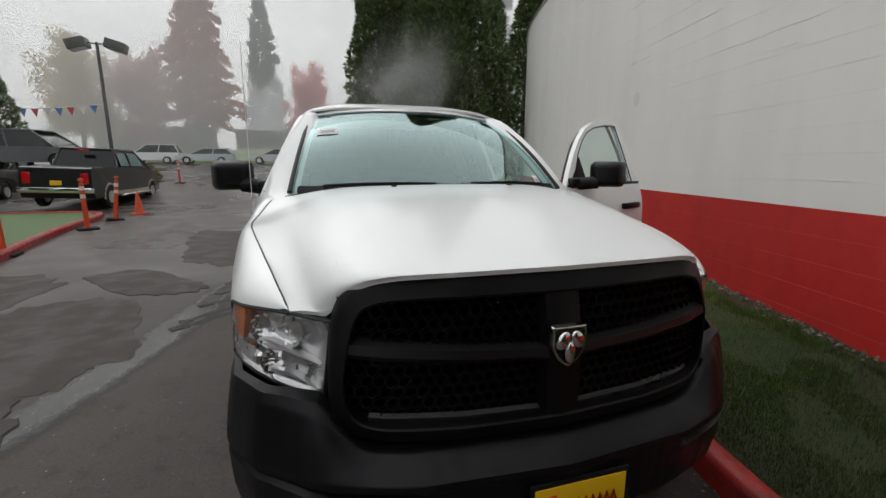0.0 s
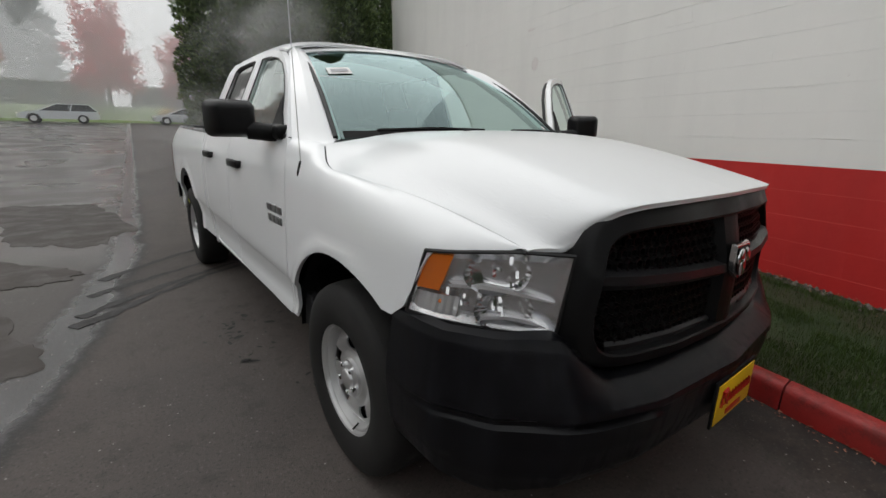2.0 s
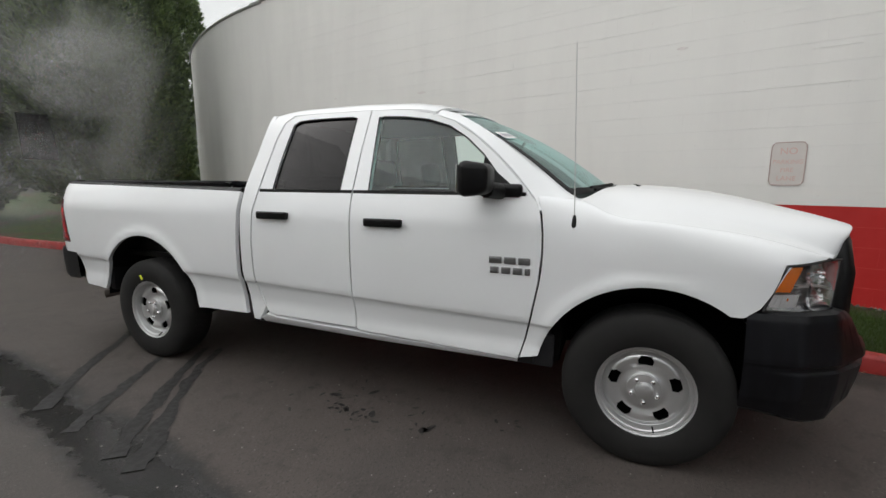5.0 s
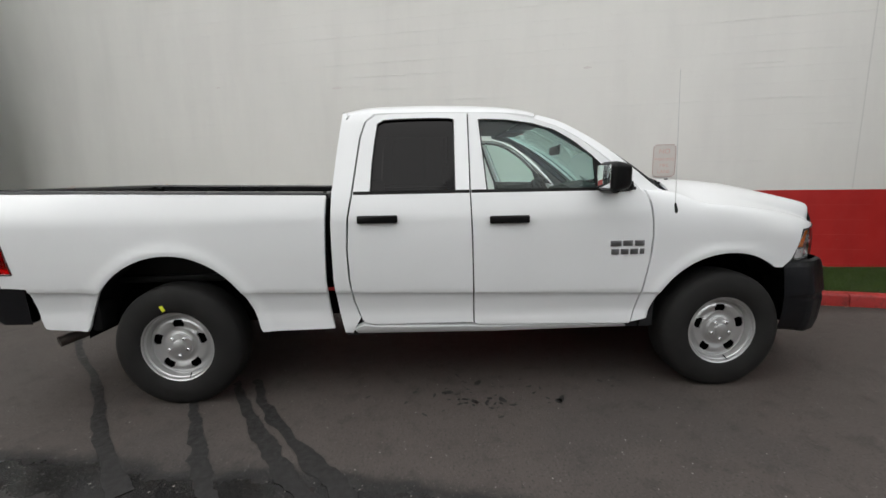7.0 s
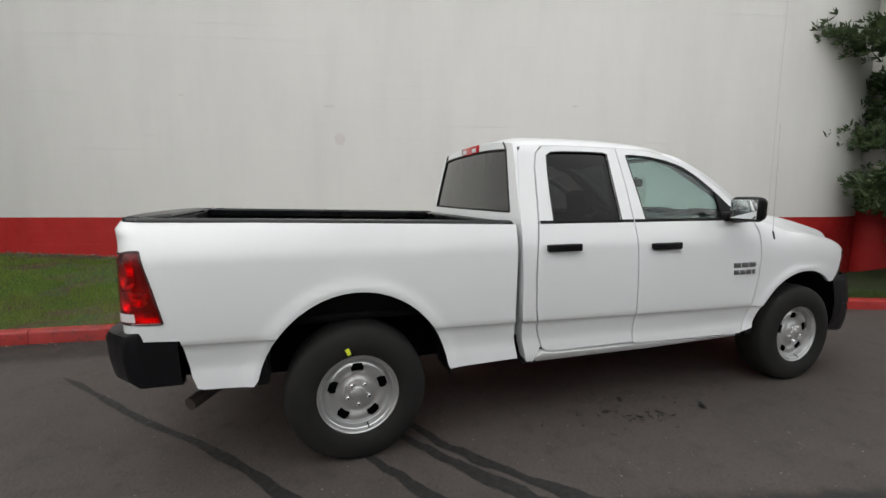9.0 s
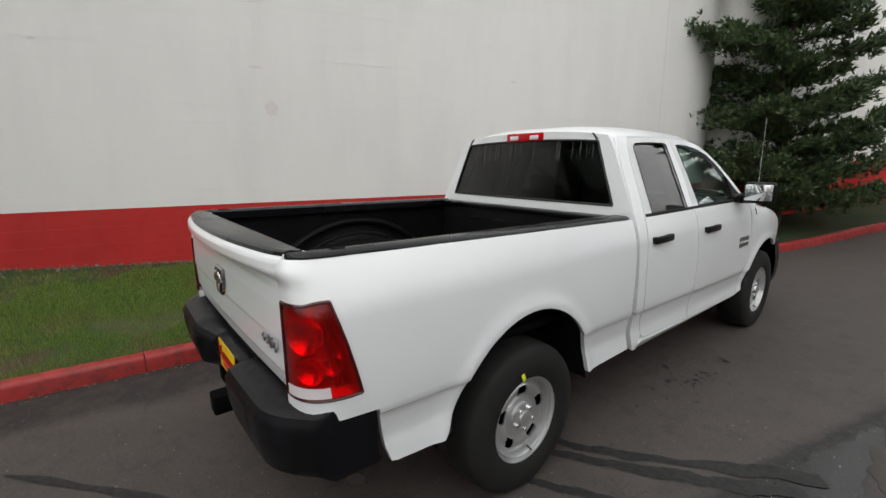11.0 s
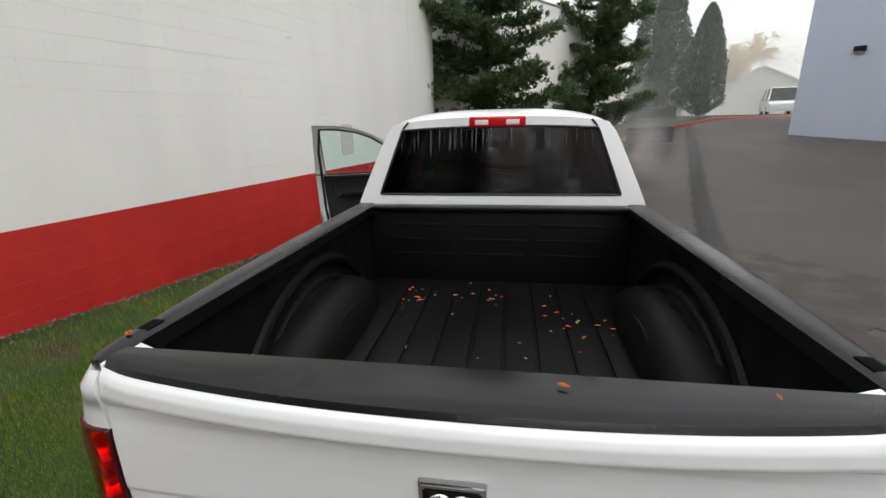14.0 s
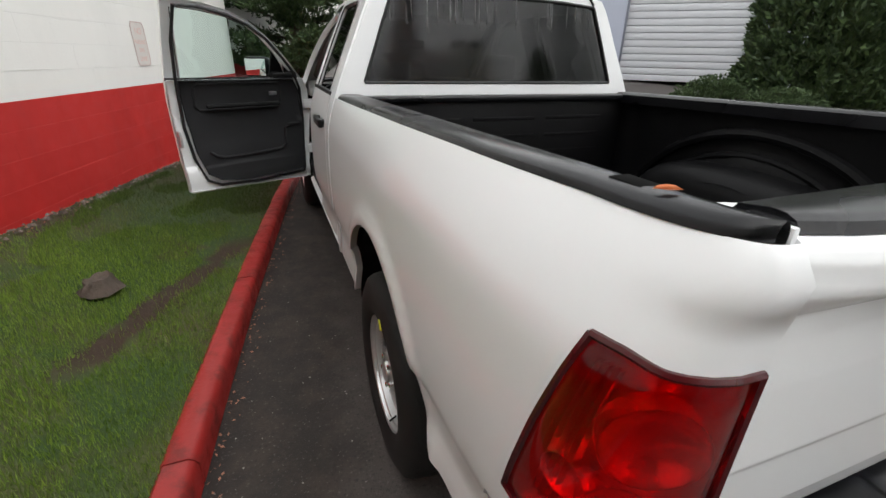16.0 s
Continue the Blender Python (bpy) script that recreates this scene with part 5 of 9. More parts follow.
    def inner_side():
        def fn(u, v):
            y = 2.62 + u * 2.0
            z = FZ - 0.03 + v * (1.345 + 0.0205 * (y - 2.6) - FZ + 0.03)
            r = math.hypot((y - 3.565) / 0.70, (z - 0.42) / 0.74)
            dx = 0.045 * (1 - sstep(0.90, 1.0, r))
            return Vector((0.852 - dx + 0.01 * math.cos(y * 31.4) * 0.3, y, z))
        bb = bm_grid(60, 14, fn)
        return bb
    both("liner_side", inner_side, LINER, T, "black plastic bed liner side")
    def wheelhouse():
        def fn(u, v):
            a = math.pi * u
            y = 3.565 - 0.56 * math.cos(a)
            th = v * math.pi / 2
            hh = 0.255 * max(0.0, math.sin(a)) ** 0.5
            wd = 0.225 * (0.55 + 0.45 * max(0.0, math.sin(a)) ** 0.4)
            x = 0.865 - wd * math.sin(th) ** 0.75
            z = FZ - 0.02 + hh * math.cos(th) ** 0.7
            return Vector((x, y, z))
        return bm_grid(33, 15, fn)
    both("wheelhouse", wheelhouse, LINER, T, "black lined wheel housing")
    for rad, th in ((0.62, 0.020), (0.74, 0.026)):
        both("liner_arch", lambda: bm_tube([(0.846, 3.565 + rad * 1.02 * math.cos(radians(q)), 0.60 + rad * 0.86 * math.sin(radians(q))) for q in range(18, 163, 6)], th, 8), LINER, T, "raised arch in the liner side")
    part("liner_front", bm_box(-0.86, 0.86, 2.60, 2.64, FZ - 0.05, 1.335, 0.008), LINER, T, "black plastic bed liner front")
    for z in (1.02, 1.12, 1.22):
        for x in (-0.48, 0.0, 0.48):
            part("liner_rib", bm_box(x - 0.20, x + 0.20, 2.634, 2.6425, z - 0.010, z + 0.010, 0.002, 2), LINER, T)
    part("liner_lip", bm_box(-0.90, 0.90, 2.575, 2.668, 1.318, 1.350, 0.010, 3), CAP, T, "black plastic front rail cap")
    def rail():
        def fn(u, v):
            y = 2.60 + (1 - (1 - u) ** 1.6) * 2.080
            xo = rail_x(y) + 0.004
            xi = min(0.812, xo - 0.006)
            z = 1.3445 + 0.0205 * (y - 2.6)
            t = v * 6
            e = min(1.0, (xo - xi) / 0.07)
            p = [(xi, z - 0.045), (xi, z + 0.002), (xi + 0.018 * e, z + 0.014), (xo - 0.030 * e, z + 0.015), (xo - 0.012 * e, z + 0.010), (xo - 0.002 * e, z + 0.001), (xo, z - 0.007)]
            i = min(int(t), 5)
            f = t - i
            return Vector((p[i][0] + (p[i + 1][0] - p[i][0]) * f, y, p[i][1] + (p[i + 1][1] - p[i][1]) * f))
        bb = bm_grid(70, 13, fn)
        return bb
    both("rail_cap", rail, CAP, T, "black plastic bed rail cap")
    for s in (-1, 1):
        part("stake_pocket", bm_box(s * 0.843 - 0.018, s * 0.843 + 0.018, 4.470, 4.530, 1.392, 1.3990, 0.002), DARK, T)
        part("tailgate_latch", bm_box(s * 0.807 - 0.005, s * 0.807 + 0.005, 4.625, 4.684, 1.366, 1.394, 0.003), PAINT, T, "white painted striker edge")
    # tailgate
    def gate(u, v):
        s = 2 * u - 1
        z = 0.868 + v * (1.388 - 0.868)
        y = lerp([(0.868, 4.700), (0.93, 4.712), (0.945, 4.720), (1.060, 4.7235), (1.072, 4.7270), (1.20, 4.726), (1.296, 4.720), (1.326, 4.738), (1.336, 4.740), (1.362, 4.737), (1.378, 4.728), (1.388, 4.712)], z)
        bow = lerp([(0.868, 0.012), (1.262, 0.012), (1.296, 0.026), (1.326, 0.068), (1.388, 0.074)], z)
        return Vector((s * 0.805, y - 0.022 + bow * (1 - abs(s) ** 2.2) - 0.014 * sstep(0.90, 1.0, abs(s)) * sstep(1.30, 1.345, z), z))
    b = bm_grid(33, 131, gate)
    solid(b, (0, -0.10, 0))
    G = part("tailgate", b, PAINT, T, "white tailgate")
    def gcap(u, v):
        s = 2 * u - 1
        p = [(4.606, 1.350), (4.606, 1.388), (4.614, 1.399), (4.650, 1.4045), (4.674, 1.4035), (4.688, 1.3985), (4.6955, 1.386)]
        t = v * 6
        i = min(int(t), 5)
        f = t - i
        y = p[i][0] + (p[i + 1][0] - p[i][0]) * f
        z = p[i][1] + (p[i + 1][1] - p[i][1]) * f
        return Vector((s * 0.801, y + 0.074 * (1 - abs(s) ** 2.2) * sstep(4.612, 4.692, y) - 0.012 * sstep(0.90, 1.0, abs(s)) * sstep(4.640, 4.690, y), z))
    gc = bm_grid(31, 19, gcap)
    for sg in (-1, 1):
        gc.faces.new([gc.verts.new(gcap((1 + sg) / 2, v / 18)) for v in range(19)])
    part("tailgate_cap", gc, CAP, G, "black plastic tailgate cap")
    part("tailgate_inner", bm_box(-0.80, 0.80, 4.590, 4.605, FZ, 1.37, 0.004), LINER, G)
    part("tailgate_slot", bm_box(-0.05, 0.11, 4.700, 4.7225, 1.2840, 1.2880, 0.0010), DARK, G)
    # rear emblem: a plain shield in chrome
    def shield(w, h):
        bb = bmesh.new()
        o = [(-w, h), (w, h), (w * 0.98, 0), (w * 0.62, -h * 0.62), (0, -h), (-w * 0.62, -h * 0.62), (-w * 0.98, 0)]
        ff = bb.faces.new([bb.verts.new((x, 0, z)) for x, z in o])
        r = bmesh.ops.extrude_face_region(bb, geom=[ff])
        for v in (q for q in r["geom"] if isinstance(q, bmesh.types.BMVert)):
            v.co = Vector((v.co.x * 0.94, 0.018, v.co.z * 0.94))
        bmesh.ops.bevel(bb, geom=bb.edges[:], offset=0.004, segments=2, affect="EDGES")
        return bb
    def emblem(parent, m, w, h):
        e = part("emblem", shield(w, h), CHROME, parent, "chrome shield emblem")
        e.matrix_basis = m
        part("emblem_field", bm_move(shield(w * 0.86, h * 0.86), pose(0, 0.004, 0)), TRIM, e)
        def lobes():
            bb = None
            for s in (-1, 1):
                q = bmesh.new()
                bmesh.ops.create_uvsphere(q, u_segments=14, v_segments=10, radius=1)
                for v in q.verts:
                    v.co = Vector((s * w * 0.40 + v.co.x * w * 0.40, 0.020 + v.co.y * 0.012, h * 0.32 + v.co.z * h * 0.40 - 0.12 * h * v.co.x * s))
                bb = join(bb, q)
            q = bmesh.new()
            bmesh.ops.create_uvsphere(q, u_segments=12, v_segments=8, radius=1)
            for v in q.verts:
                v.co = Vector((v.co.x * w * 0.30, 0.022 + v.co.y * 0.010, -h * 0.25 + v.co.z * h * 0.50))
            return join(bb, q)
        part("emblem_relief", lobes(), CHROME, e, "rounded chrome relief")
    emblem(G, pose(0.011, 4.7145, 1.130), 0.073, 0.076)
    # 4X4 lettering
    tc = bpy.data.curves.new("drive_badge", "FONT")
    tc.body, tc.size, tc.extrude, tc.shear, tc.space_character = "4X4", 0.066, 0.004, 0.2, 1.25
    to = new("tmp_text", tc)
    dg = bpy.context.evaluated_depsgraph_get()
    tm = bpy.data.meshes.new_from_object(to.evaluated_get(dg))
    bpy.data.objects.remove(to)
    tm.materials.clear()
    tm.materials.append(SATIN)
    for v in tm.vertices:
        v.co.x *= 1.45
    o4 = share("drive_badge", tm, pose(-0.565, 4.7095, 1.018, 90, 0, 180 - 1.3), G, "chrome 4X4 badge")
    # tail lamps, flush in the rounded corner
    def lamp_s(z, k):
        """Across the lamp: k from 0 at its front edge to 1 beside the tailgate."""
        f = run_at_y(lerp([(p, q) for p, q in reversed(lamp_front)], z) + 0.004, z)
        return f + (WRAP1 - 0.003 - f) * k
    def lamp_skin(k, v, lift):
        zt, zb = 1.242 - 0.010 * sstep(0.15, 0.5, k) , 0.893
        z = zb + (zt - zb) * v
        s = lamp_s(z, k)
        e = 0.003
        p = bed_wrap(s, z)
        nn = (bed_wrap(s + e, z) - bed_wrap(s - e, z)).cross(Vector((0, 0, 1))).normalized()
        return p + nn * lift
    def tail():
        def fn(u, v):
            edge = (1 - (2 * u - 1) ** 10) * (1 - (2 * v - 1) ** 10)
            return lamp_skin(u, v, -0.004 + 0.011 * edge)
        return bm_grid(34, 20, fn)
    lamps = both("tail_lamp", tail, REDGLASS, T, "glossy red tail lamp lens")
    def lamp_back():
        return bm_grid(24, 16, lambda u, v: lamp_skin(u, v, -0.006 - 0.035 * (1 - (2 * u - 1) ** 8) * (1 - (2 * v - 1) ** 8)))
    def lamp_rim():
        q = [lamp_skin(u / 16, 1, 0.0) for u in range(17)] + [lamp_skin(1, 1 - v / 12, 0.0) for v in range(13)] + [lamp_skin(1 - u / 16, 0, 0.0) for u in range(17)] + [lamp_skin(0, v / 12, 0.0) for v in range(13)]
        return bm_tube(q, 0.0062, 6)
    def bowl_at(k, v, r):
        c, o = lamp_skin(k, v, -0.012), lamp_skin(k, v, 0.02)
        q = bm_lathe([(-0.026, r * 0.2), (-0.020, r * 0.55), (-0.008, r * 0.9), (0.0, r), (0.001, r * 1.06), (-0.028, r * 1.08)], 22, "z")
        for f in [f for f in q.faces if len(f.verts) > 8 and f.calc_center_median().z > -0.01]:
            q.faces.remove(f)
        return bm_move(q, Matrix.Translation(c) @ (o - c).to_track_quat("Z", "Y").to_matrix().to_4x4())
    inside = mat("lamp_inside_red", (0.62, 0.05, 0.06), 0.26, 0.5)
    pale = mat("lamp_inside_pale", (0.92, 0.72, 0.74), 0.16, 0.75)
    for lp_, fl in ((lamps[0], lambda q: q), (lamps[1], mirror_x)):
        part("lamp_housing", fl(lamp_back()), inside, lp_, "faceted red reflector")
        part("lamp_rim", fl(lamp_rim()), DEEPRED, lp_, "dark red lens edge")
        part("lamp_bowl", fl(bowl_at(0.62, 0.66, 0.062)), pale, lp_)
        part("lamp_bowl", fl(bowl_at(0.58, 0.30, 0.050)), pale, lp_)
        part("lamp_bowl", fl(bowl_at(0.22, 0.34, 0.034)), pale, lp_)
        for j in range(6):
            q = bm_grid(2, 6, lambda u, v, j=j: lamp_skin(0.06 + 0.036 * j + 0.030 * u, 0.10 + 0.80 * v, -0.016 - 0.012 * u))
            part("reflector_facet", fl(q), pale if j % 2 else inside, lp_)
        q = bm_grid(8, 4, lambda u, v: lamp_skin(0.30 + 0.62 * u, 0.035 + 0.12 * v, 0.0095))
        part("reversing_lens", fl(q), CLEARLENS, lp_, "clear reversing lens")
    # rear bumper with step and number plate recess
    def rb(u, v):
        s = 2 * u - 1
        a = abs(s)
        prof = [(4.62, 0.842), (4.75, 0.840), (4.805, 0.825), (4.825, 0.79), (4.820, 0.70), (4.800, 0.60), (4.74, 0.562), (4.46, 0.575)]
        t = v * 7
        i = min(int(t), 6)
        f = t - i
        y = prof[i][0] + (prof[i + 1][0] - prof[i][0]) * f
        z = prof[i][1] + (prof[i + 1][1] - prof[i][1]) * f
        inn = 1 - sstep(0.22, 0.30, a)
        if y > 4.66:
            y -= 0.080 * inn * (1 if z < 0.835 else 0.9)
        z -= 0.055 * inn * (1 if z > 0.70 else 0)
        y -= 0.02 * a * a + 0.13 * sstep(0.62, 0.90, a) ** 1.6 * (y - 4.38) / 0.42
        if a > 0.88:
            y -= (y - 4.44 + 0.05 * (0.84 - z)) * 0.96 * (a - 0.88) / 0.12
        x = curve([(0, 0), (0.70, 0.80), (0.82, 0.93), (0.88, 0.972), (1.0, 0.982)], a)
        return Vector((math.copysign(x, s), y, z + 0.01 * a))
    R = part("rear_bumper", bm_grid(91, 29, rb), BUMPER, T, "black painted rear step bumper")
    part("trailer_socket", bm_box(0.315, 0.405, 4.80, 4.822, 0.70, 0.765, 0.008), TRIM, R)
    part("tow_hitch", bm_box(-0.05, 0.05, 4.62, 4.83, 0.46, 0.56, 0.01), DARK, T)
    P = part("number_plate", bm_box(-0.190, 0.116, 4.742, 4.747, 0.655, 0.808, 0.001), YELLOW, T, "yellow dealer plate with red script")
    def script(parent, y, zc, sg):
        # the dealer's name as plain red strokes
        pts = [(-0.125, -0.02), (-0.118, 0.035), (-0.09, 0.04), (-0.098, 0.008), (-0.075, -0.022)]
        cx = -0.037
        bb = bm_tube([(cx + sg * p[0], y, zc + p[1]) for p in pts], 0.0055, 5)
        for k in range(8):
            x0 = -0.066 + k * 0.025
            bb = join(bb, bm_tube([(cx + sg * x0, y, zc - 0.016), (cx + sg * (x0 + 0.008), y, zc + 0.016), (cx + sg * (x0 + 0.018), y, zc - 0.014)], 0.0045, 5))
        bb = join(bb, bm_tube([(cx + sg * -0.10, y, zc - 0.030), (cx + sg * 0.13, y, zc - 0.024)], 0.0035, 5))
        part("plate_script", bb, PLATE_RED, parent, "red script strokes")
        part("plate_line", bm_box(cx - 0.085, cx + 0.085, y - 0.002, y + 0.002, zc - 0.062, zc - 0.045, 0.0005), PLATE_RED, parent)
    script(P, 4.749, 0.742, -1)
    # mud flaps behind the rear wheels, wheel housings
    both("arch_liner", lambda: bm_grid(20, 2, lambda u, v: (0.56 + v * 0.39, ARCH_F[0] + 0.560 * math.cos(math.pi * (u * 0.98 + 0.02)), 0.385 + 0.565 * math.sin(math.pi * (u * 0.98 + 0.02)))), TRIM, T)
    both("arch_liner", lambda: bm_grid(20, 2, lambda u, v: (0.67 + v * 0.28, ARCH_R[0] + 0.565 * math.cos(math.pi * (u * 0.96 + 0.03)), 0.40 + 0.615 * math.sin(math.pi * (u * 0.96 + 0.03)))), TRIM, T)
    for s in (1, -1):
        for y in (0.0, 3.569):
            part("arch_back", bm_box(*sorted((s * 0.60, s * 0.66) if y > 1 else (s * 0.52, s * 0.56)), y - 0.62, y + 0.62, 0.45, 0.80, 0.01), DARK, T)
        part("arch_edge", bm_box(*sorted((s * 0.80, s * 0.952)), 4.035, 4.105, 0.50, 0.70, 0.02, 2), TRIM, T, "black edge of the wheel arch liner")
        wheel(T, s * 0.862, 0.0, 0.392, s)
        wheel(T, s * 0.862, 3.569, 0.392, s, True)

    # ---- front end ----
    def plan(x, k=0.0):
        """Front face of grille and bumper in plan."""
        a = abs(x)
        return lerp([(0.0, -0.955), (0.3, -0.935), (0.5, -0.895), (0.62, -0.845), (0.72, -0.78)], a) + k
    # grille surround: a frame with round upper and cut lower corners
    OUTER = [(0.0, 0.236), (0.30, 0.235), (0.47, 0.230), (0.565, 0.212), (0.619, 0.165), (0.648, 0.085), (0.658, 0.0), (0.664, -0.10), (0.658, -0.185), (0.615, -0.238), (0.48, -0.258), (0.25, -0.262), (0.0, -0.262)]
    INNER = [(0.0, 0.152), (0.30, 0.151), (0.47, 0.147), (0.535, 0.136), (0.574, 0.110), (0.596, 0.055), (0.609, 0.0), (0.620, -0.085), (0.612, -0.150), (0.572, -0.196), (0.47, -0.205), (0.25, -0.206), (0.0, -0.206)]
    def surround():
        bb = bmesh.new()
        rings = []
        cz = 0.975
        loops = []
        for tab in (OUTER, INNER):
            half = [spline([(x, 0, z) for x, z in tab], 49)][0]
            loops.append([(p.x, p.z) for p in half] + [(-p.x, p.z) for p in half[-2:0:-1]])
        n = len(loops[0])
        # k runs from the outer edge to the opening; the lip stands proud and rolls in
        for k, dy in ((0.0, 0.06), (0.0, 0.0), (0.10, -0.018), (0.35, -0.026), (0.68, -0.030), (0.86, -0.034), (0.96, -0.029), (1.0, -0.014), (1.02, 0.06)):
            ring = []
            for (xo, zo), (xi, zi) in zip(*loops):
                x, z = xo + (xi - xo) * k, zo + (zi - zo) * k
                ring.append(bb.verts.new((x, plan(x) + dy + 0.24 * max(0, z - 0.02), cz + z)))
            rings.append(ring)
        for p, q in zip(rings, rings[1:]):
            for k in range(n):
                bb.faces.new((p[k], p[(k + 1) % n], q[(k + 1) % n], q[k]))
        return bb
    GR = part("grille", surround(), BLACK, T, "black plastic cross-bar grille surround")
    for z0, nm in ((0.995, "grille_bar"),):
        for s in (-1, 1):
            def bar(u, v, s=s):
                x = s * (0.055 + u * 0.565)
                t = v * 4
                p = [(0.040, -0.030), (-0.010, -0.026), (-0.030, -0.006), (-0.026, 0.018), (0.036, 0.032)]
                i = min(int(t), 3)
                f = t - i
                dy = p[i][0] + (p[i + 1][0] - p[i][0]) * f
                dz = p[i][1] + (p[i + 1][1] - p[i][1]) * f
                return Vector((x, plan(x) + dy, 0.958 + dz + 0.034 * u))
            part("grille_bar", bm_grid(14, 9, bar), GRILLEBAR, GR)
            # the lip along the foot of the opening
            def lip(u, v, s=s):
                x = s * (0.060 + u * 0.500)
                p = ((0.045, 0.004), (0.004, 0.016), (-0.006, 0.006), (-0.004, -0.012))[min(3, round(v * 3))]
                return Vector((x, plan(x) + p[0], 0.774 + p[1] + 0.008 * u))
            part("grille_lip", bm_grid(14, 4, lip), GRILLEBAR, GR)
    def post(sz):
        z0, z1 = sz
        def fn(u, v):
            t = v * 4
            p = [(-0.075, 0.03), (-0.055, -0.030), (0.0, -0.040), (0.055, -0.030), (0.075, 0.03)]
            i = min(int(t), 3)
            f = t - i
            z = z0 + (z1 - z0) * u
            return Vector((p[i][0] + (p[i + 1][0] - p[i][0]) * f, -0.945 + 0.24 * max(0, z - 0.995) + p[i][1] + (p[i + 1][1] - p[i][1]) * f, z))
        return bm_grid(9, 9, fn)
    part("grille_post", post((0.765, 1.132)), BLACK, GR)
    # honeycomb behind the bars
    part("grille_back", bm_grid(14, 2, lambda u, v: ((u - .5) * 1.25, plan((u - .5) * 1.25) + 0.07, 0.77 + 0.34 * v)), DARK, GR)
    hv, hf = [], []
    for r in range(11):
        for c in range(37):
            x = -0.6115 + c * 0.034 + (0.017 if r % 2 else 0)
            z = 0.795 + r * 0.0325
            if abs(x) > 0.615 or (abs(x) > 0.56 and (z < 0.82 or z > 1.13)):
                continue
            o = len(hv)
            y = plan(x) + 0.004 + 0.24 * max(0, z - 0.995)
            for k in range(6):
                a = math.pi / 3 * k + math.pi / 6
                for rr, dy in ((0.0198, 0.0), (0.0160, 0.0), (0.0160, 0.035)):
                    hv.append((x + rr * math.cos(a), y + dy, z + rr * math.sin(a)))
            for k in range(6):
                n = (k + 1) % 6
                hf.append((o + 3 * k, o + 3 * n, o + 3 * n + 1, o + 3 * k + 1))
                hf.append((o + 3 * k + 1, o + 3 * n + 1, o + 3 * n + 2, o + 3 * k + 2))
    hx = rawmesh("grille_mesh", hv, hf, BLACK, GR, "black honeycomb mesh")
    hx["kind"] = "stuff"
    emblem(GR, pose(0.0, -0.980, 0.982, 0, 0, 180), 0.058, 0.066)

    # front bumper
    def fb(u, v):
        s = 2 * u - 1
        a = abs(s)
        groove = sstep(0.40, 0.50, a) * (1 - sstep(0.90, 0.97, a))
        prof = [(0.10, 0.832), (0.028, 0.822), (-0.006, 0.795), (-0.034, 0.745), (-0.060, 0.690), (-0.080, 0.642), (-0.083, 0.622), (-0.079 + 0.026 * groove, 0.610), (-0.078 + 0.027 * groove, 0.594), (-0.076, 0.582), (-0.066, 0.51), (-0.040, 0.42), (0.010, 0.350), (0.10, 0.325)]
        t = v * 13
        i = min(int(t), 12)
        f = t - i
        dy = prof[i][0] + (prof[i + 1][0] - prof[i][0]) * f
        z = prof[i][1] + (prof[i + 1][1] - prof[i][1]) * f
        xx = [(0.0, 0.0, -0.965), (0.45, 0.45, -0.93), (0.68, 0.70, -0.855), (0.82, 0.86, -0.75), (0.92, 0.955, -0.60), (0.97, 0.972, -0.47), (1.0, 0.975, -0.385)]
        x = lerp([(q[0], q[1]) for q in xx], a)
        y = lerp([(q[0], q[2]) for q in xx], a)
        nrm = Vector((0.0, -1)) if a < 0.4 else Vector((sstep(0.4, 0.95, a), -(1 - sstep(0.4, 0.95, a)))).normalized()
        x = x - nrm.x * dy * 0.35
        y = y + dy * abs(nrm.y)
        # scooped under the grille, rising outboard to the lamps
        low = 1 - sstep(0.535, 0.70, a)
        if z > 0.64:
            z = 0.64 + (z - 0.64) * (1 - 0.66 * low) + 0.020 * sstep(0.62, 0.80, a) * (z - 0.64) / 0.19
        if z < 0.45:
            z += 0.05 * sstep(0.85, 1.0, a)
        return Vector((math.copysign(x, s), y, z))
    FB = part("front_bumper", bm_grid(97, 66, fb), BUMPER, T, "dark grey textured plastic front bumper")
    part("bumper_fill", bm_box(-0.70, 0.70, -0.86, -0.45, 0.34, 0.80, 0.03), DARK, T)
    FP = part("front_plate", bm_box(-0.116, 0.190, -1.049, -1.043, 0.425, 0.578, 0.001), YELLOW, FB, "yellow dealer plate with red script")
    pf = part("plate_frame", bm_box(-0.130, 0.204, -1.046, -1.036, 0.415, 0.592, 0.003), TRIM, FB)
    FPs = part("plate_script", bm_box(-0.09, 0.165, -1.0515, -1.0495, 0.488, 0.494, 0.0004), PLATE_RED, FP)
    def fscript():
        q = bm_tube([(0.037 - 0.125 + dx, -1.052, 0.512 + dz) for dx, dz in ((0, -0.02), (0.007, 0.035), (0.035, 0.04), (0.027, 0.008), (0.05, -0.022))], 0.0055, 5)
        for k in range(8):
            x0 = 0.037 - 0.066 + k * 0.024
            q = join(q, bm_tube([(x0, -1.052, 0.496), (x0 + 0.008, -1.052, 0.527), (x0 + 0.017, -1.052, 0.498)], 0.0045, 5))
        return q
    part("plate_script", fscript(), PLATE_RED, FP, "red script strokes")
    part("plate_line", bm_box(-0.03, 0.10, -1.052, -1.0495, 0.442, 0.462, 0.0005), PLATE_RED, FP)

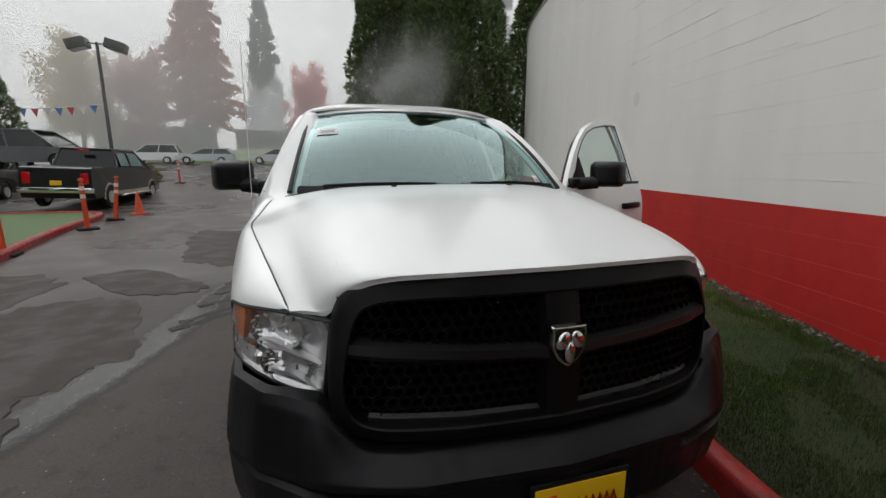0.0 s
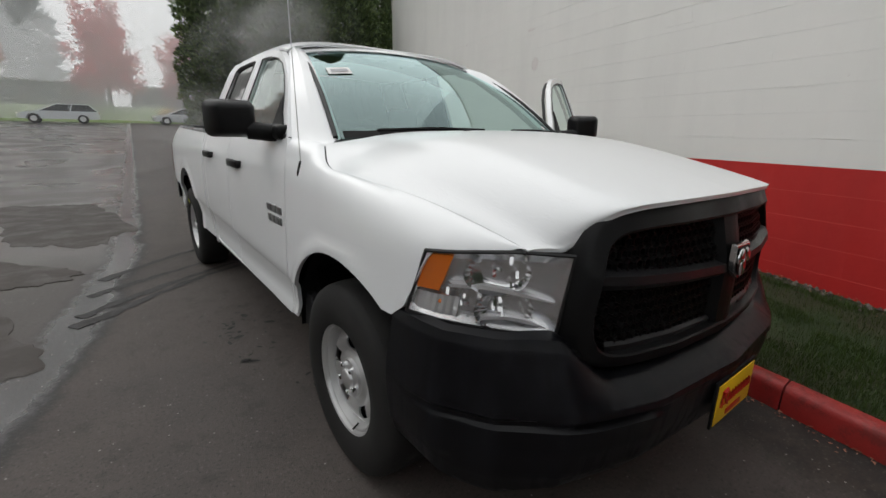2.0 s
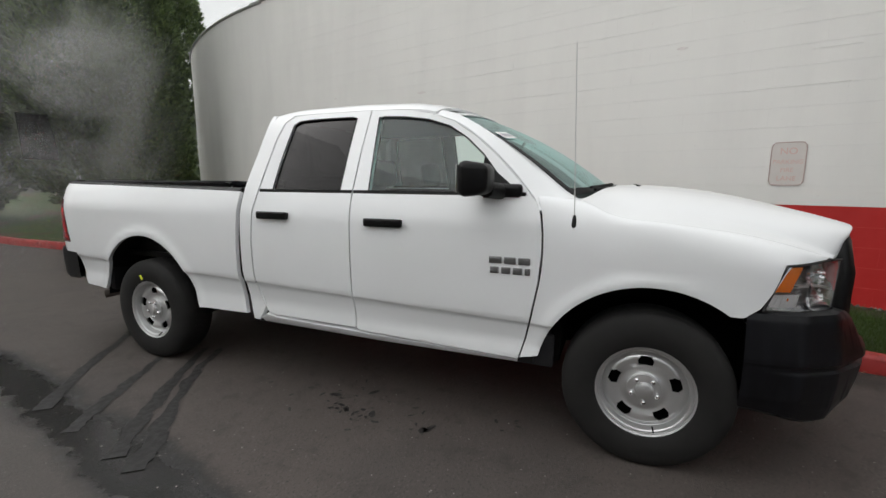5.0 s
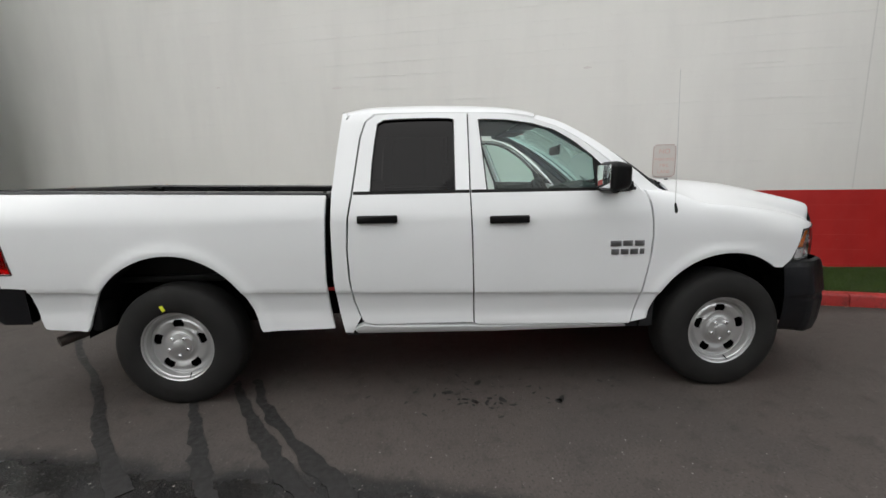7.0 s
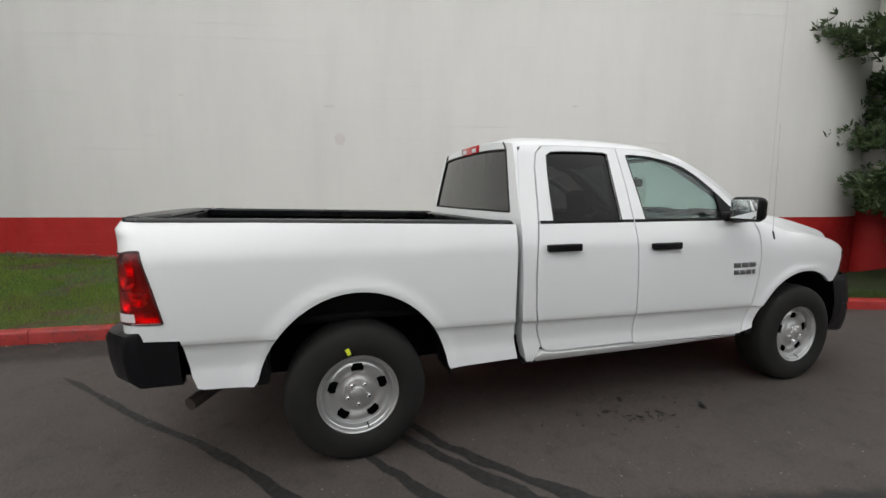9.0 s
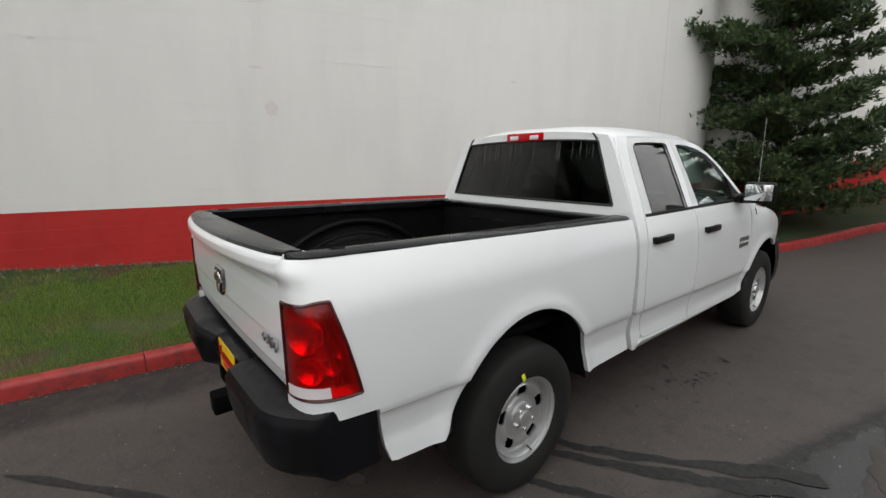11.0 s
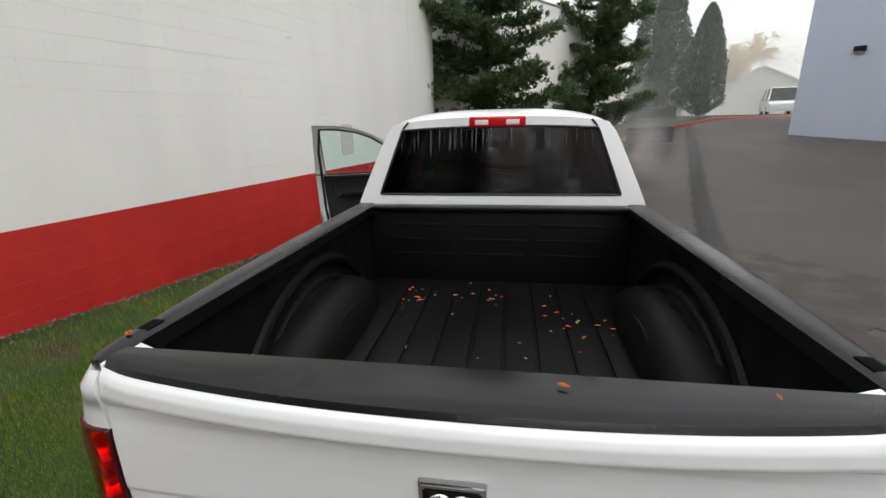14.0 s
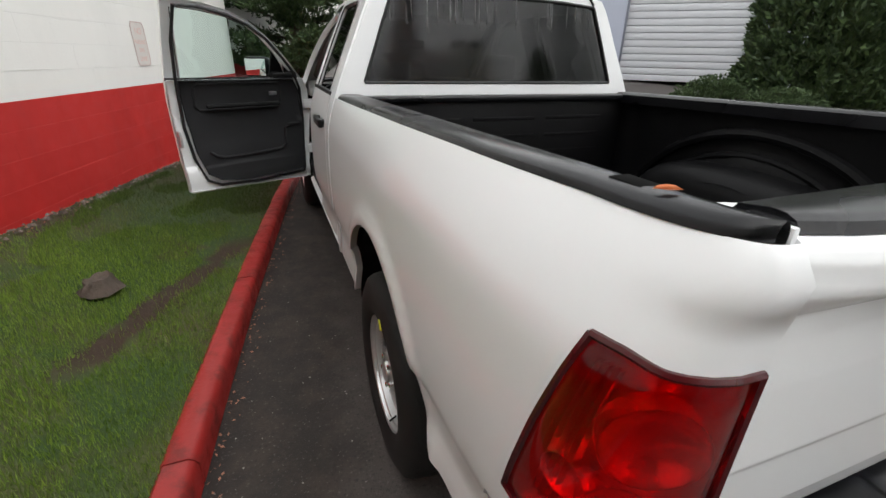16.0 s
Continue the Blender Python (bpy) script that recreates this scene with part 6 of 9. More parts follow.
    # headlamps
    def lamp_pt(u, v):
        """u from the grille round to the fender, v from bottom to top."""
        pts = [(0.655, -0.803), (0.73, -0.752), (0.80, -0.695), (0.855, -0.645), (0.905, -0.588), (0.942, -0.520)]
        t = u * 5
        i = min(int(t), 4)
        f = t - i
        x = pts[i][0] + (pts[i + 1][0] - pts[i][0]) * f
        y = pts[i][1] + (pts[i + 1][1] - pts[i][1]) * f
        zt = curve([(0, 1.058), (0.35, 1.068), (1.0, 1.056)], u)
        zb = 0.822 + 0.03 * u
        z = zb + (zt - zb) * v
        y += 0.075 * (1 - v) * u ** 2
        x += 0.018 * (1 - v) * u + 0.030 * (1 - v - 0.3) * (1 - u) ** 2
        y += 0.022 * (1 - v - 0.3) * (1 - u) ** 2
        return Vector((x, y, z))
    def lens():
        return bm_grid(20, 9, lambda u, v: lamp_pt(u, v) + Vector((0.006, -0.008, 0)) * math.sin(math.pi * min(1, max(0, v))) ** 0.4)
    def shroud():
        q = bm_grid(20, 2, lambda u, v: lamp_pt(u, 1.0) + Vector((-0.02 * v, 0.03 * v, 0.010 * v)))
        q = bm_grid(20, 2, lambda u, v: lamp_pt(u, 0.0) + Vector((-0.02 * v, 0.03 * v, -0.03 * v)), bm=q)
        q = bm_grid(2, 9, lambda u, v: lamp_pt(0.0, v) + Vector((-0.06 * u, -0.03 * u, 0)), bm=q)
        q = bm_grid(12, 5, lambda u, v: lamp_pt(u, v) + Vector((-0.08, 0.13, 0)), bm=q)
        return q
    both("lamp_shroud", shroud, TRIM, T)
    HL = both("headlamp", lens, LENS, T, "clear headlamp lens")
    def tray():
        return bm_grid(20, 9, lambda u, v: lamp_pt(0.01 + 0.98 * u, 0.02 + 0.96 * v) + Vector((-0.015, 0.036, 0)) * (1 - (2 * u - 1) ** 8) * (1 - (2 * v - 1) ** 8))
    refl = mat("lamp_reflector", (0.74, 0.74, 0.75), 0.24, 0.85)
    bright = mat("bright_lamp_trim", (0.86, 0.86, 0.87), 0.30, 0.55)
    rngl = random.Random(9)
    for k, (sgn, fl) in enumerate(((1, lambda q: q), (-1, mirror_x))):
        h = HL[k]
        part("lamp_tray", fl(tray()), refl, h, "silver reflector tray")
        def bowl(uc, vc, r, dp):
            c = lamp_pt(uc, vc)
            q = bm_lathe([(-0.002, r), (dp * 0.30, r * 0.90), (dp * 0.65, r * 0.66), (dp * 0.9, r * 0.36), (dp, r * 0.15)], 44, "y")
            q.verts.index_update()
            for f in [f for f in q.faces if len(f.verts) > 8 and f.calc_center_median().y < 0]:
                q.faces.remove(f)
            # fluted reflector, wider than high
            for v in q.verts:
                e = 1 + (0.10 * (v.index % 2) if v.co.y > 0 else 0.0)
                v.co.x *= e * 1.6
                v.co.z *= e
            return bm_move(q, Matrix.Translation(c + Vector((-0.010, 0.010, 0))) @ Matrix.Rotation(radians(34), 4, "Z") @ Matrix.Rotation(radians(-9), 4, "X"))
        part("lamp_bowl", fl(bowl(0.44, 0.70, 0.060, 0.035)), CHROME, h, "round chrome reflector bowl")
        part("lamp_bowl", fl(bowl(0.36, 0.24, 0.054, 0.035)), CHROME, h, "round chrome reflector bowl")
        # small mirror facets between the bowls
        fv, ff = [], []
        for _ in range(26):
            uc, vc = rngl.choice(((0.44, 0.70), (0.36, 0.24), (0.62, 0.30)))
            c = lamp_pt(uc + rngl.gauss(0, 0.09), min(0.92, max(0.08, vc + rngl.gauss(0, 0.12)))) + Vector((-0.006, 0.009, 0))
            n0 = Vector((0.45 + rngl.gauss(0, 0.35), -0.85, 0.5 + rngl.gauss(0, 0.45))).normalized()
            e1 = n0.cross(Vector((0, 0, 1))).normalized() * rngl.uniform(0.003, 0.007)
            e2 = n0.cross(e1).normalized() * rngl.uniform(0.004, 0.012)
            o = len(fv)
            for p, q in ((-1, -1), (1, -1), (1, 1), (-1, 1)):
                w_ = c + e1 * p + e2 * q
                fv.append((w_.x * sgn, w_.y, w_.z))
            ff.append((o, o + 1, o + 2, o + 3))
        rawmesh("facets", fv, ff, CHROME, h, "sparkling mirror facets")["kind"] = "stuff"
        def bulbq(uc, vc):
            c = lamp_pt(uc, vc)
            q = bm_lathe([(-0.014, 0.001), (-0.012, 0.008), (0.0, 0.012), (0.03, 0.010)], 14, "y")
            return bm_move(q, Matrix.Translation(c + Vector((-0.022, 0.030, 0))) @ Matrix.Rotation(radians(30), 4, "Z"))
        part("bulb_shield", fl(bulbq(0.42, 0.72)), refl, h)
        part("bulb_shield", fl(bulbq(0.36, 0.24)), refl, h)
        am = bm_grid(6, 6, lambda u, v: lamp_pt(0.76 + 0.20 * u + 0.05 * (1 - v), 0.42 + 0.52 * v) + Vector((0.0, 0.008, 0)))
        solid(am, (-0.02, 0.03, 0))
        part("turn_signal", fl(am), AMBER, h, "amber turn signal")
        q = bm_lathe([(-0.012, 0.001), (-0.010, 0.009), (0.0, 0.013), (0.025, 0.012)], 14, "y")
        part("amber_bulb", fl(bm_move(q, Matrix.Translation(lamp_pt(0.78, 0.26) + Vector((-0.012, 0.022, 0))))), AMBER, h, "amber bulb")
        # a ledge across the middle that tapers to a point beside the grille, and one along the foot
        def ledge(u0, u1, vc, th, deep):
            def fn(u, v):
                w = min(1.0, 0.12 + 2.2 * u)
                uu = u0 + (u1 - u0) * u
                p = ((0.5, 1.0), (0.5, 0.0), (-0.5, 0.0), (-0.5, 1.0))[min(3, round(v * 3))]
                q = lamp_pt(uu, vc(u) + th * p[0] * w)
                return q + Vector((-0.3, 0.9, 0)) * (0.006 + deep * p[1])
            return bm_grid(16, 4, fn)
        br = ledge(0.05, 0.74, lambda u: 0.40 + 0.16 * min(1, u * 1.6) * (1 - 0.25 * u), 0.050, 0.032)
        part("lamp_bridge", fl(br), bright, h, "bright ledge across the lamp", smooth=False)
        part("lamp_foot", fl(ledge(0.06, 0.50, lambda u: 0.07 + 0.09 * math.sin(2.6 * u), 0.045, 0.030)), bright, h, smooth=False)
        # ribbed marker reflector below the amber
        mk = bm_grid(13, 5, lambda u, v: lamp_pt(0.66 + 0.30 * u, 0.08 + 0.28 * v) + Vector((-0.3, 0.9, 0)) * (0.012 + 0.005 * (round(u * 12) % 2)))
        part("marker_reflector", fl(mk), bright, h, "ribbed silver marker reflector", smooth=False)
        rim_ = [lamp_pt(u / 12, 1) for u in range(13)] + [lamp_pt(1, 1 - v / 6) for v in range(7)] + [lamp_pt(1 - u / 12, 0) for u in range(13)] + [lamp_pt(0, v / 6) for v in range(7)]
        part("lamp_seal", fl(bm_tube(rim_, 0.006, 5)), SEAL, h)

    # ---- cabin ----
    def seat(x, y, z, w, hb, lab="grey cloth seat"):
        st = new("seat")
        tag_part(st, T, lab)
        st.matrix_basis = pose(x, y, z)
        part("cushion", bm_box(-w, w, -0.25, 0.27, 0.0, 0.17, 0.06, 4), CLOTH, st)
        q = bm_box(-w, w, -0.07, 0.07, 0.0, hb, 0.055, 4)
        part("backrest", bm_move(q, pose(0, 0.27, 0.10, -14)), CLOTH, st)
        q = bm_box(-0.13, 0.13, -0.05, 0.05, 0.0, 0.19, 0.045, 4)
        part("headrest", bm_move(q, pose(0, 0.42, 0.13 + hb, -8)), CLOTH, st)
    seat(0.42, 1.32, 0.68, 0.27, 0.56)
    seat(-0.42, 1.32, 0.68, 0.27, 0.56)
    part("centre_seat", bm_box(-0.14, 0.14, 1.10, 1.58, 0.72, 0.90, 0.05, 3), CLOTH, T)
    part("rear_bench", bm_box(-0.70, 0.70, 1.95, 2.40, 0.70, 0.92, 0.05, 3), CLOTH, T)
    part("rear_backrest", bm_box(-0.70, 0.70, 2.36, 2.46, 0.85, 1.42, 0.05, 3), CLOTH, T)
    def dash(u, v):
        p = [(0.30, 1.32), (0.42, 1.335), (0.56, 1.345), (0.68, 1.315), (0.71, 1.24), (0.68, 1.10), (0.62, 0.92)]
        t = v * 6
        i = min(int(t), 5)
        f = t - i
        x = (u - .5) * 1.62
        hump = 0.035 * math.exp(-((x - 0.40) / 0.22) ** 2)
        return Vector((x, p[i][0] + (p[i + 1][0] - p[i][0]) * f, p[i][1] + (p[i + 1][1] - p[i][1]) * f + hump * (1 if 1 < t < 4 else 0.3)))
    part("dashboard", bm_grid(31, 19, dash), INTERIOR, T, "dark grey dashboard")
    sw = part("steering_wheel", bm_move(bmesh_torus(0.185, 0.016), pose(0.41, 0.87, 1.21, 66)), TRIM, T, "black steering wheel")
    part("hub", bm_move(bm_lathe([(-0.02, 0.075), (0.02, 0.07), (0.035, 0.04), (0.036, 0.001)], 20, "z"), pose(0.41, 0.87, 1.21, 66)), INTERIOR, sw)
    for a in (0, 180, 270):
        q = bm_box(0.05, 0.18, -0.018, 0.018, -0.008, 0.008, 0.005)
        part("spoke", bm_move(q, pose(0.41, 0.87, 1.21, 66) @ Matrix.Rotation(radians(a), 4, "Z")), INTERIOR, sw)
    part("column", bm_tube([(0.41, 0.66, 1.12), (0.41, 0.85, 1.20)], 0.04, 10), INTERIOR, T)
    rm = part("rear_view_mirror", bm_box(-0.12, 0.12, 0.86, 0.89, 1.60, 1.67, 0.014, 3), TRIM, T)
    part("mirror_stalk", bm_tube([(0, 0.86, 1.65), (0, 0.83, 1.685)], 0.010, 6), TRIM, rm)
    part("cabin_side", bm_box(0.84, 0.87, 1.68, 2.5, 0.55, 1.33, 0.01), INTERIOR, T)
    part("cabin_side", bm_box(-0.87, -0.84, 0.5, 2.5, 0.55, 1.33, 0.01), INTERIOR, T)
    for s in (-1, 1):
        part("door_pillar", bm_move(bm_box(-0.03, 0.03, -0.06, 0.06, 0.0, 0.62, 0.015), Matrix.Translation((s * 0.87, 1.68, 1.25)) @ Matrix.Rotation(radians(-s * 21), 4, "Y")), INTERIOR, T)
        part("pillar_trim", bm_tube([(s * 0.80, 0.52, 1.36), (s * 0.74, 0.80, 1.57), (s * 0.66, 1.12, 1.77), (s * 0.64, 1.3, 1.82)], 0.03, 8), HEADLINER, T)
        part("sun_visor", bm_box(*sorted((s * 0.10, s * 0.56)), 1.10, 1.28, 1.795, 1.812, 0.008), HEADLINER, T)
    part("sill_trim", bm_box(0.86, 0.93, 0.62, 1.66, 0.46, 0.52, 0.01), PAINT, T)
    part("cab_bulkhead", bm_box(-0.88, 0.88, 2.47, 2.50, 0.5, 1.38, 0.01), INTERIOR, T)
    return T


def bmesh_torus(R, r, n=40, m=10):
    b = bmesh.new()
    g = [[b.verts.new(((R + r * math.cos(math.tau * j / m)) * math.cos(math.tau * i / n), (R + r * math.cos(math.tau * j / m)) * math.sin(math.tau * i / n), r * math.sin(math.tau * j / m))) for j in range(m)] for i in range(n)]
    for i in range(n):
        for j in range(m):
            b.faces.new((g[i][j], g[(i + 1) % n][j], g[(i + 1) % n][(j + 1) % m], g[i][(j + 1) % m]))
    return b


TRUCK = build_truck()


# ---- the no parking sign on the wall ----
def text_mesh(body, size, material, extrude=0.0006, align="CENTER"):
    tc = bpy.data.curves.new("lettering", "FONT")
    tc.body, tc.size, tc.extrude, tc.align_x = body, size, extrude, align
    to = new("tmp_text", tc)
    tm = bpy.data.meshes.new_from_object(to.evaluated_get(bpy.context.evaluated_depsgraph_get()))
    bpy.data.objects.remove(to)
    tm.materials.clear()
    tm.materials.append(material)
    return tm


def build_sign():
    faded = mat("faded_red_print", (0.72, 0.50, 0.45), 0.7)
    face = mat("weathered_sign_face", (0.70, 0.67, 0.63), 0.55)
    n = N(face)
    n.color(n.mix(n.noise(9.0, 6.0), (0.73, 0.69, 0.65), (0.66, 0.61, 0.58)))
    s = -1.45 * math.hypot(1, 0.2443)
    sg = thing("wall_sign", "weathered white no parking sign with faded red print on wall", "sign", at=wall_m(s, 1.60, 0.004))
    b = bm_box(-0.1525, 0.1525, 0.0, 0.004, -0.2285, 0.2285, 0.0)
    bmesh.ops.bevel(b, geom=[e for e in b.edges if abs((e.verts[0].co - e.verts[1].co).normalized().y) > 0.9], offset=0.03, segments=5, affect="EDGES")
    part("plate", b, face, sg)
    rim = []
    for k in range(41):
        t = math.tau * k / 40
        c, q = math.cos(t), math.sin(t)
        rim.append((0.146 * math.copysign(abs(c) ** 0.25, c), 0.005, 0.222 * math.copysign(abs(q) ** 0.25, q)))
    part("border", bm_tube(rim, 0.0035, 5), mat("faded_brown_border", (0.52, 0.36, 0.34), 0.6), sg)
    for body, z, size in (("NO", 0.10, 0.095), ("PARKING", 0.0, 0.062), ("FIRE", -0.085, 0.062), ("LANE", -0.175, 0.068)):
        # seen from the lane the wall's own s axis runs to the left
        share("lettering", text_mesh(body, size, faded), Matrix.Translation((0, 0.0055, z)) @ pose(0, 0, 0, 90, 0, 180), sg, "faded red lettering")
    for z in (0.205, -0.205):
        part("screw", bm_lathe([(0.004, 0.006), (0.008, 0.005), (0.009, 0.001)], 10, "y"), STEEL, sg).matrix_basis = pose(0, 0, z)


build_sign()


# ---- patches on the wall ----
PLASTER = mat("bare_grey_plaster", (0.62, 0.57, 0.55), 0.85)
NP = N(PLASTER)
NP.color(NP.mix(NP.noise(24.0, 6.0, 0.65), (0.84, 0.80, 0.775), (0.72, 0.675, 0.655)))
NP.bump(NP.noise(60.0, 4.0), 0.6, 0.004)


def wall_patch(s, z, w, h, lab):
    """A chip out of the paint: a thin plaster face with a torn, lifted rim."""
    rng = random.Random(int(s * 100))
    n = 30
    rim = [(math.tau * k / n, rng.uniform(0.84, 1.06)) for k in range(n)]
    b = bmesh.new()
    b.faces.new([b.verts.new((w * math.cos(t) * q, 0.0008, h * math.sin(t) * q)) for t, q in rim])
    ob = part("plaster_patch", b, PLASTER, WALL, lab, smooth=False)
    ob.matrix_basis = wall_m(s, z)
    # lifted flakes along the upper and lower edges
    for t0, t1 in ((0.5, 1.5), (2.2, 2.9), (3.7, 4.9), (5.6, 6.0)):
        pts = []
        for k in range(9):
            t = t0 + (t1 - t0) * k / 8
            q = rng.uniform(0.92, 1.02)
            pts.append((w * math.cos(t) * q, 0.003, h * math.sin(t) * q))
        fl = part("paint_flake", bm_tube(pts, 0.0042, 5, r2=0.0025), WHITEWALL, WALL)
        fl.matrix_basis = wall_m(s, z)


wall_patch(3.3, 2.37, 0.085, 0.095, "rough plaster patch")
wall_patch(3.45, 2.86, 0.09, 0.022, "flaked paint patch")
wall_patch(5.6, 2.98, 0.045, 0.014, "flaked paint patch")
wall_patch(-0.4, 2.93, 0.06, 0.018, "flaked paint patch")


def paint_ridges():
    """Beads of old mortar and paint left standing along the joints."""
    rng = random.Random(88)
    beads = []
    for ln in (0.16, 0.26, 0.38, 0.55):
        b = bm_tube([(ln * (k / 10 - 0.5), 0.0, 0.0025 * noise.noise((k * 0.6, ln * 20, 0.0))) for k in range(11)], 0.0040, 5, r2=0.0018)
        o = part("paint_ridge", b, WHITEWALL, WALL)
        o.matrix_basis = wall_m(rng.uniform(1, 6), BASE_Z + 11 * COURSE + 0.003)
        beads.append(o.data)
    for _ in range(110):
        s = rng.uniform(-6.0, 9.5)
        z = BASE_Z + rng.randint(7, 19) * COURSE + rng.choice((0.0, 0.0, 0.0, 0.07, -0.06)) + rng.gauss(0, 0.006)
        share("paint_ridge", rng.choice(beads), wall_m(s, z) @ pose(0, 0, 0, 0, rng.gauss(0, 0.6), 0), WALL)


paint_ridges()


# ---- stains on the lane ----
def stain(pts, w, name="wet_streak"):
    """A flat wet trail along pts."""
    seed = pts[0][0] * 9 + pts[-1][1] * 5
    c = spline([(x, y, 0) for x, y in pts], 70)
    b = bmesh.new()
    rows = []
    for i, p in enumerate(c):
        d = (c[min(i + 1, 69)] - c[max(i - 1, 0)]).normalized()
        nrm = Vector((-d.y, d.x, 0))
        k = i / 69
        e = w * (0.75 + 0.85 * k * k) * min(1.0, 0.35 + i / 6)
        lo = e * (1 + 0.75 * noise.noise((seed, i * 0.17, 0.0)) + 0.30 * noise.noise((seed, i * 0.55, 3.0)))
        hi = e * (1 + 0.75 * noise.noise((seed, i * 0.17, 7.0)) + 0.30 * noise.noise((seed, i * 0.55, 9.0)))
        rows.append((b.verts.new(p - nrm * lo + Vector((0, 0, 0.004))), b.verts.new(p + nrm * hi + Vector((0, 0, 0.004)))))
    for p, q in zip(rows, rows[1:]):
        b.faces.new((p[0], p[1], q[1], q[0]))
    ob = part(name, b, STAIN, None)
    tagged(ob, "dark wet streak running across the asphalt", "stain", "wet streaks by the rear wheel", "structure")


stain([(-0.66, 3.22), (-0.80, 3.16), (-1.05, 3.02), (-1.32, 2.83), (-1.66, 2.55), (-1.98, 2.30)], 0.034)
stain([(-0.68, 3.35), (-0.82, 3.28), (-1.10, 3.12), (-1.40, 2.92), (-1.66, 2.73), (-1.95, 2.50)], 0.038)
stain([(-0.90, 3.56), (-1.00, 3.50), (-1.22, 3.38), (-1.42, 3.27), (-1.64, 3.14), (-1.90, 2.98)], 0.034)
stain([(0.9, 5.75), (0.45, 5.35), (-0.03, 4.96), (-0.55, 4.45), (-0.95, 4.14), (-1.25, 3.92), (-1.55, 3.66), (-1.82, 3.42)], 0.031)


def patch(x, y, a, b, turn, seed):
    """A worn patch of newer asphalt, a hand-laid oval with a ragged edge."""
    n = 120
    c, q = math.cos(radians(turn)), math.sin(radians(turn))
    bm = bmesh.new()
    lift = 0.005 + 0.004 * (int(seed) // 4 % 2)
    rim, top = [], []
    for k in range(n):
        t = math.tau * k / n
        e, f = math.cos(t), math.sin(t)
        r = 1 + 0.22 * noise.noise((e * 1.6 + seed, f * 1.6, 0)) + 0.14 * noise.noise((e * 4.5, f * 4.5 + seed, 3)) + 0.07 * noise.noise((e * 16, f * 16, seed))
        u = a * math.copysign(abs(e) ** 0.8, e) * r
        v = b * math.copysign(abs(f) ** 0.8, f) * r
        p = (x + u * c - v * q, y + u * q + v * c)
        rim.append(bm.verts.new((*p, gz(*p) - 0.002)))
        top.append(bm.verts.new((x + (p[0] - x) * 0.992, y + (p[1] - y) * 0.992, gz(*p) + lift)))
    for k in range(n):
        bm.faces.new((rim[k], rim[(k + 1) % n], top[(k + 1) % n], top[k]))
    bm.faces.new(top)
    tagged(part("asphalt_patch", bm, PATCH, None, smooth=False), "dark rough asphalt patch with a ragged wet edge", "asphalt patch", "patches in the lane", "structure")


patch(-2.33, 7.0, 0.72, 1.95, 10, 1.0)
patch(-2.82, 4.30, 0.38, 1.00, 46, 5.0)
patch(-2.95, 2.40, 0.70, 1.25, 18, 9.0)
patch(-3.38, 0.35, 0.98, 1.25, 12, 13.0)
patch(-4.60, 3.40, 0.90, 1.60, 0, 17.0)


def blotches():
    rng = random.Random(4)
    b = bmesh.new()
    for k in range(70):
        x, y = (rng.gauss(-0.98, 0.12), rng.gauss(1.78, 0.17)) if k < 34 else (rng.gauss(-1.05, 0.12), rng.gauss(1.25, 0.28))
        if k > 62:
            x, y = rng.gauss(-0.84, 0.05), rng.gauss(0.62, 0.09)
        r = abs(rng.gauss(0.0, 0.013)) + 0.004
        a0, st = rng.uniform(0, 3), rng.uniform(0.4, 0.9)
        n = 9
        vs = []
        for i in range(n):
            t = math.tau * i / n
            q = r * rng.uniform(0.6, 1.2)
            u, v = q * math.cos(t) * 1.5, q * math.sin(t) * st
            vs.append(b.verts.new((x + u * math.cos(a0) - v * math.sin(a0), y + u * math.sin(a0) + v * math.cos(a0), 0.004)))
        b.faces.new(vs)
    ob = part("oil_spots", b, STAIN, None)
    tagged(ob, "dark oil drips on the grey asphalt", "stain", kind="stuff")


blotches()


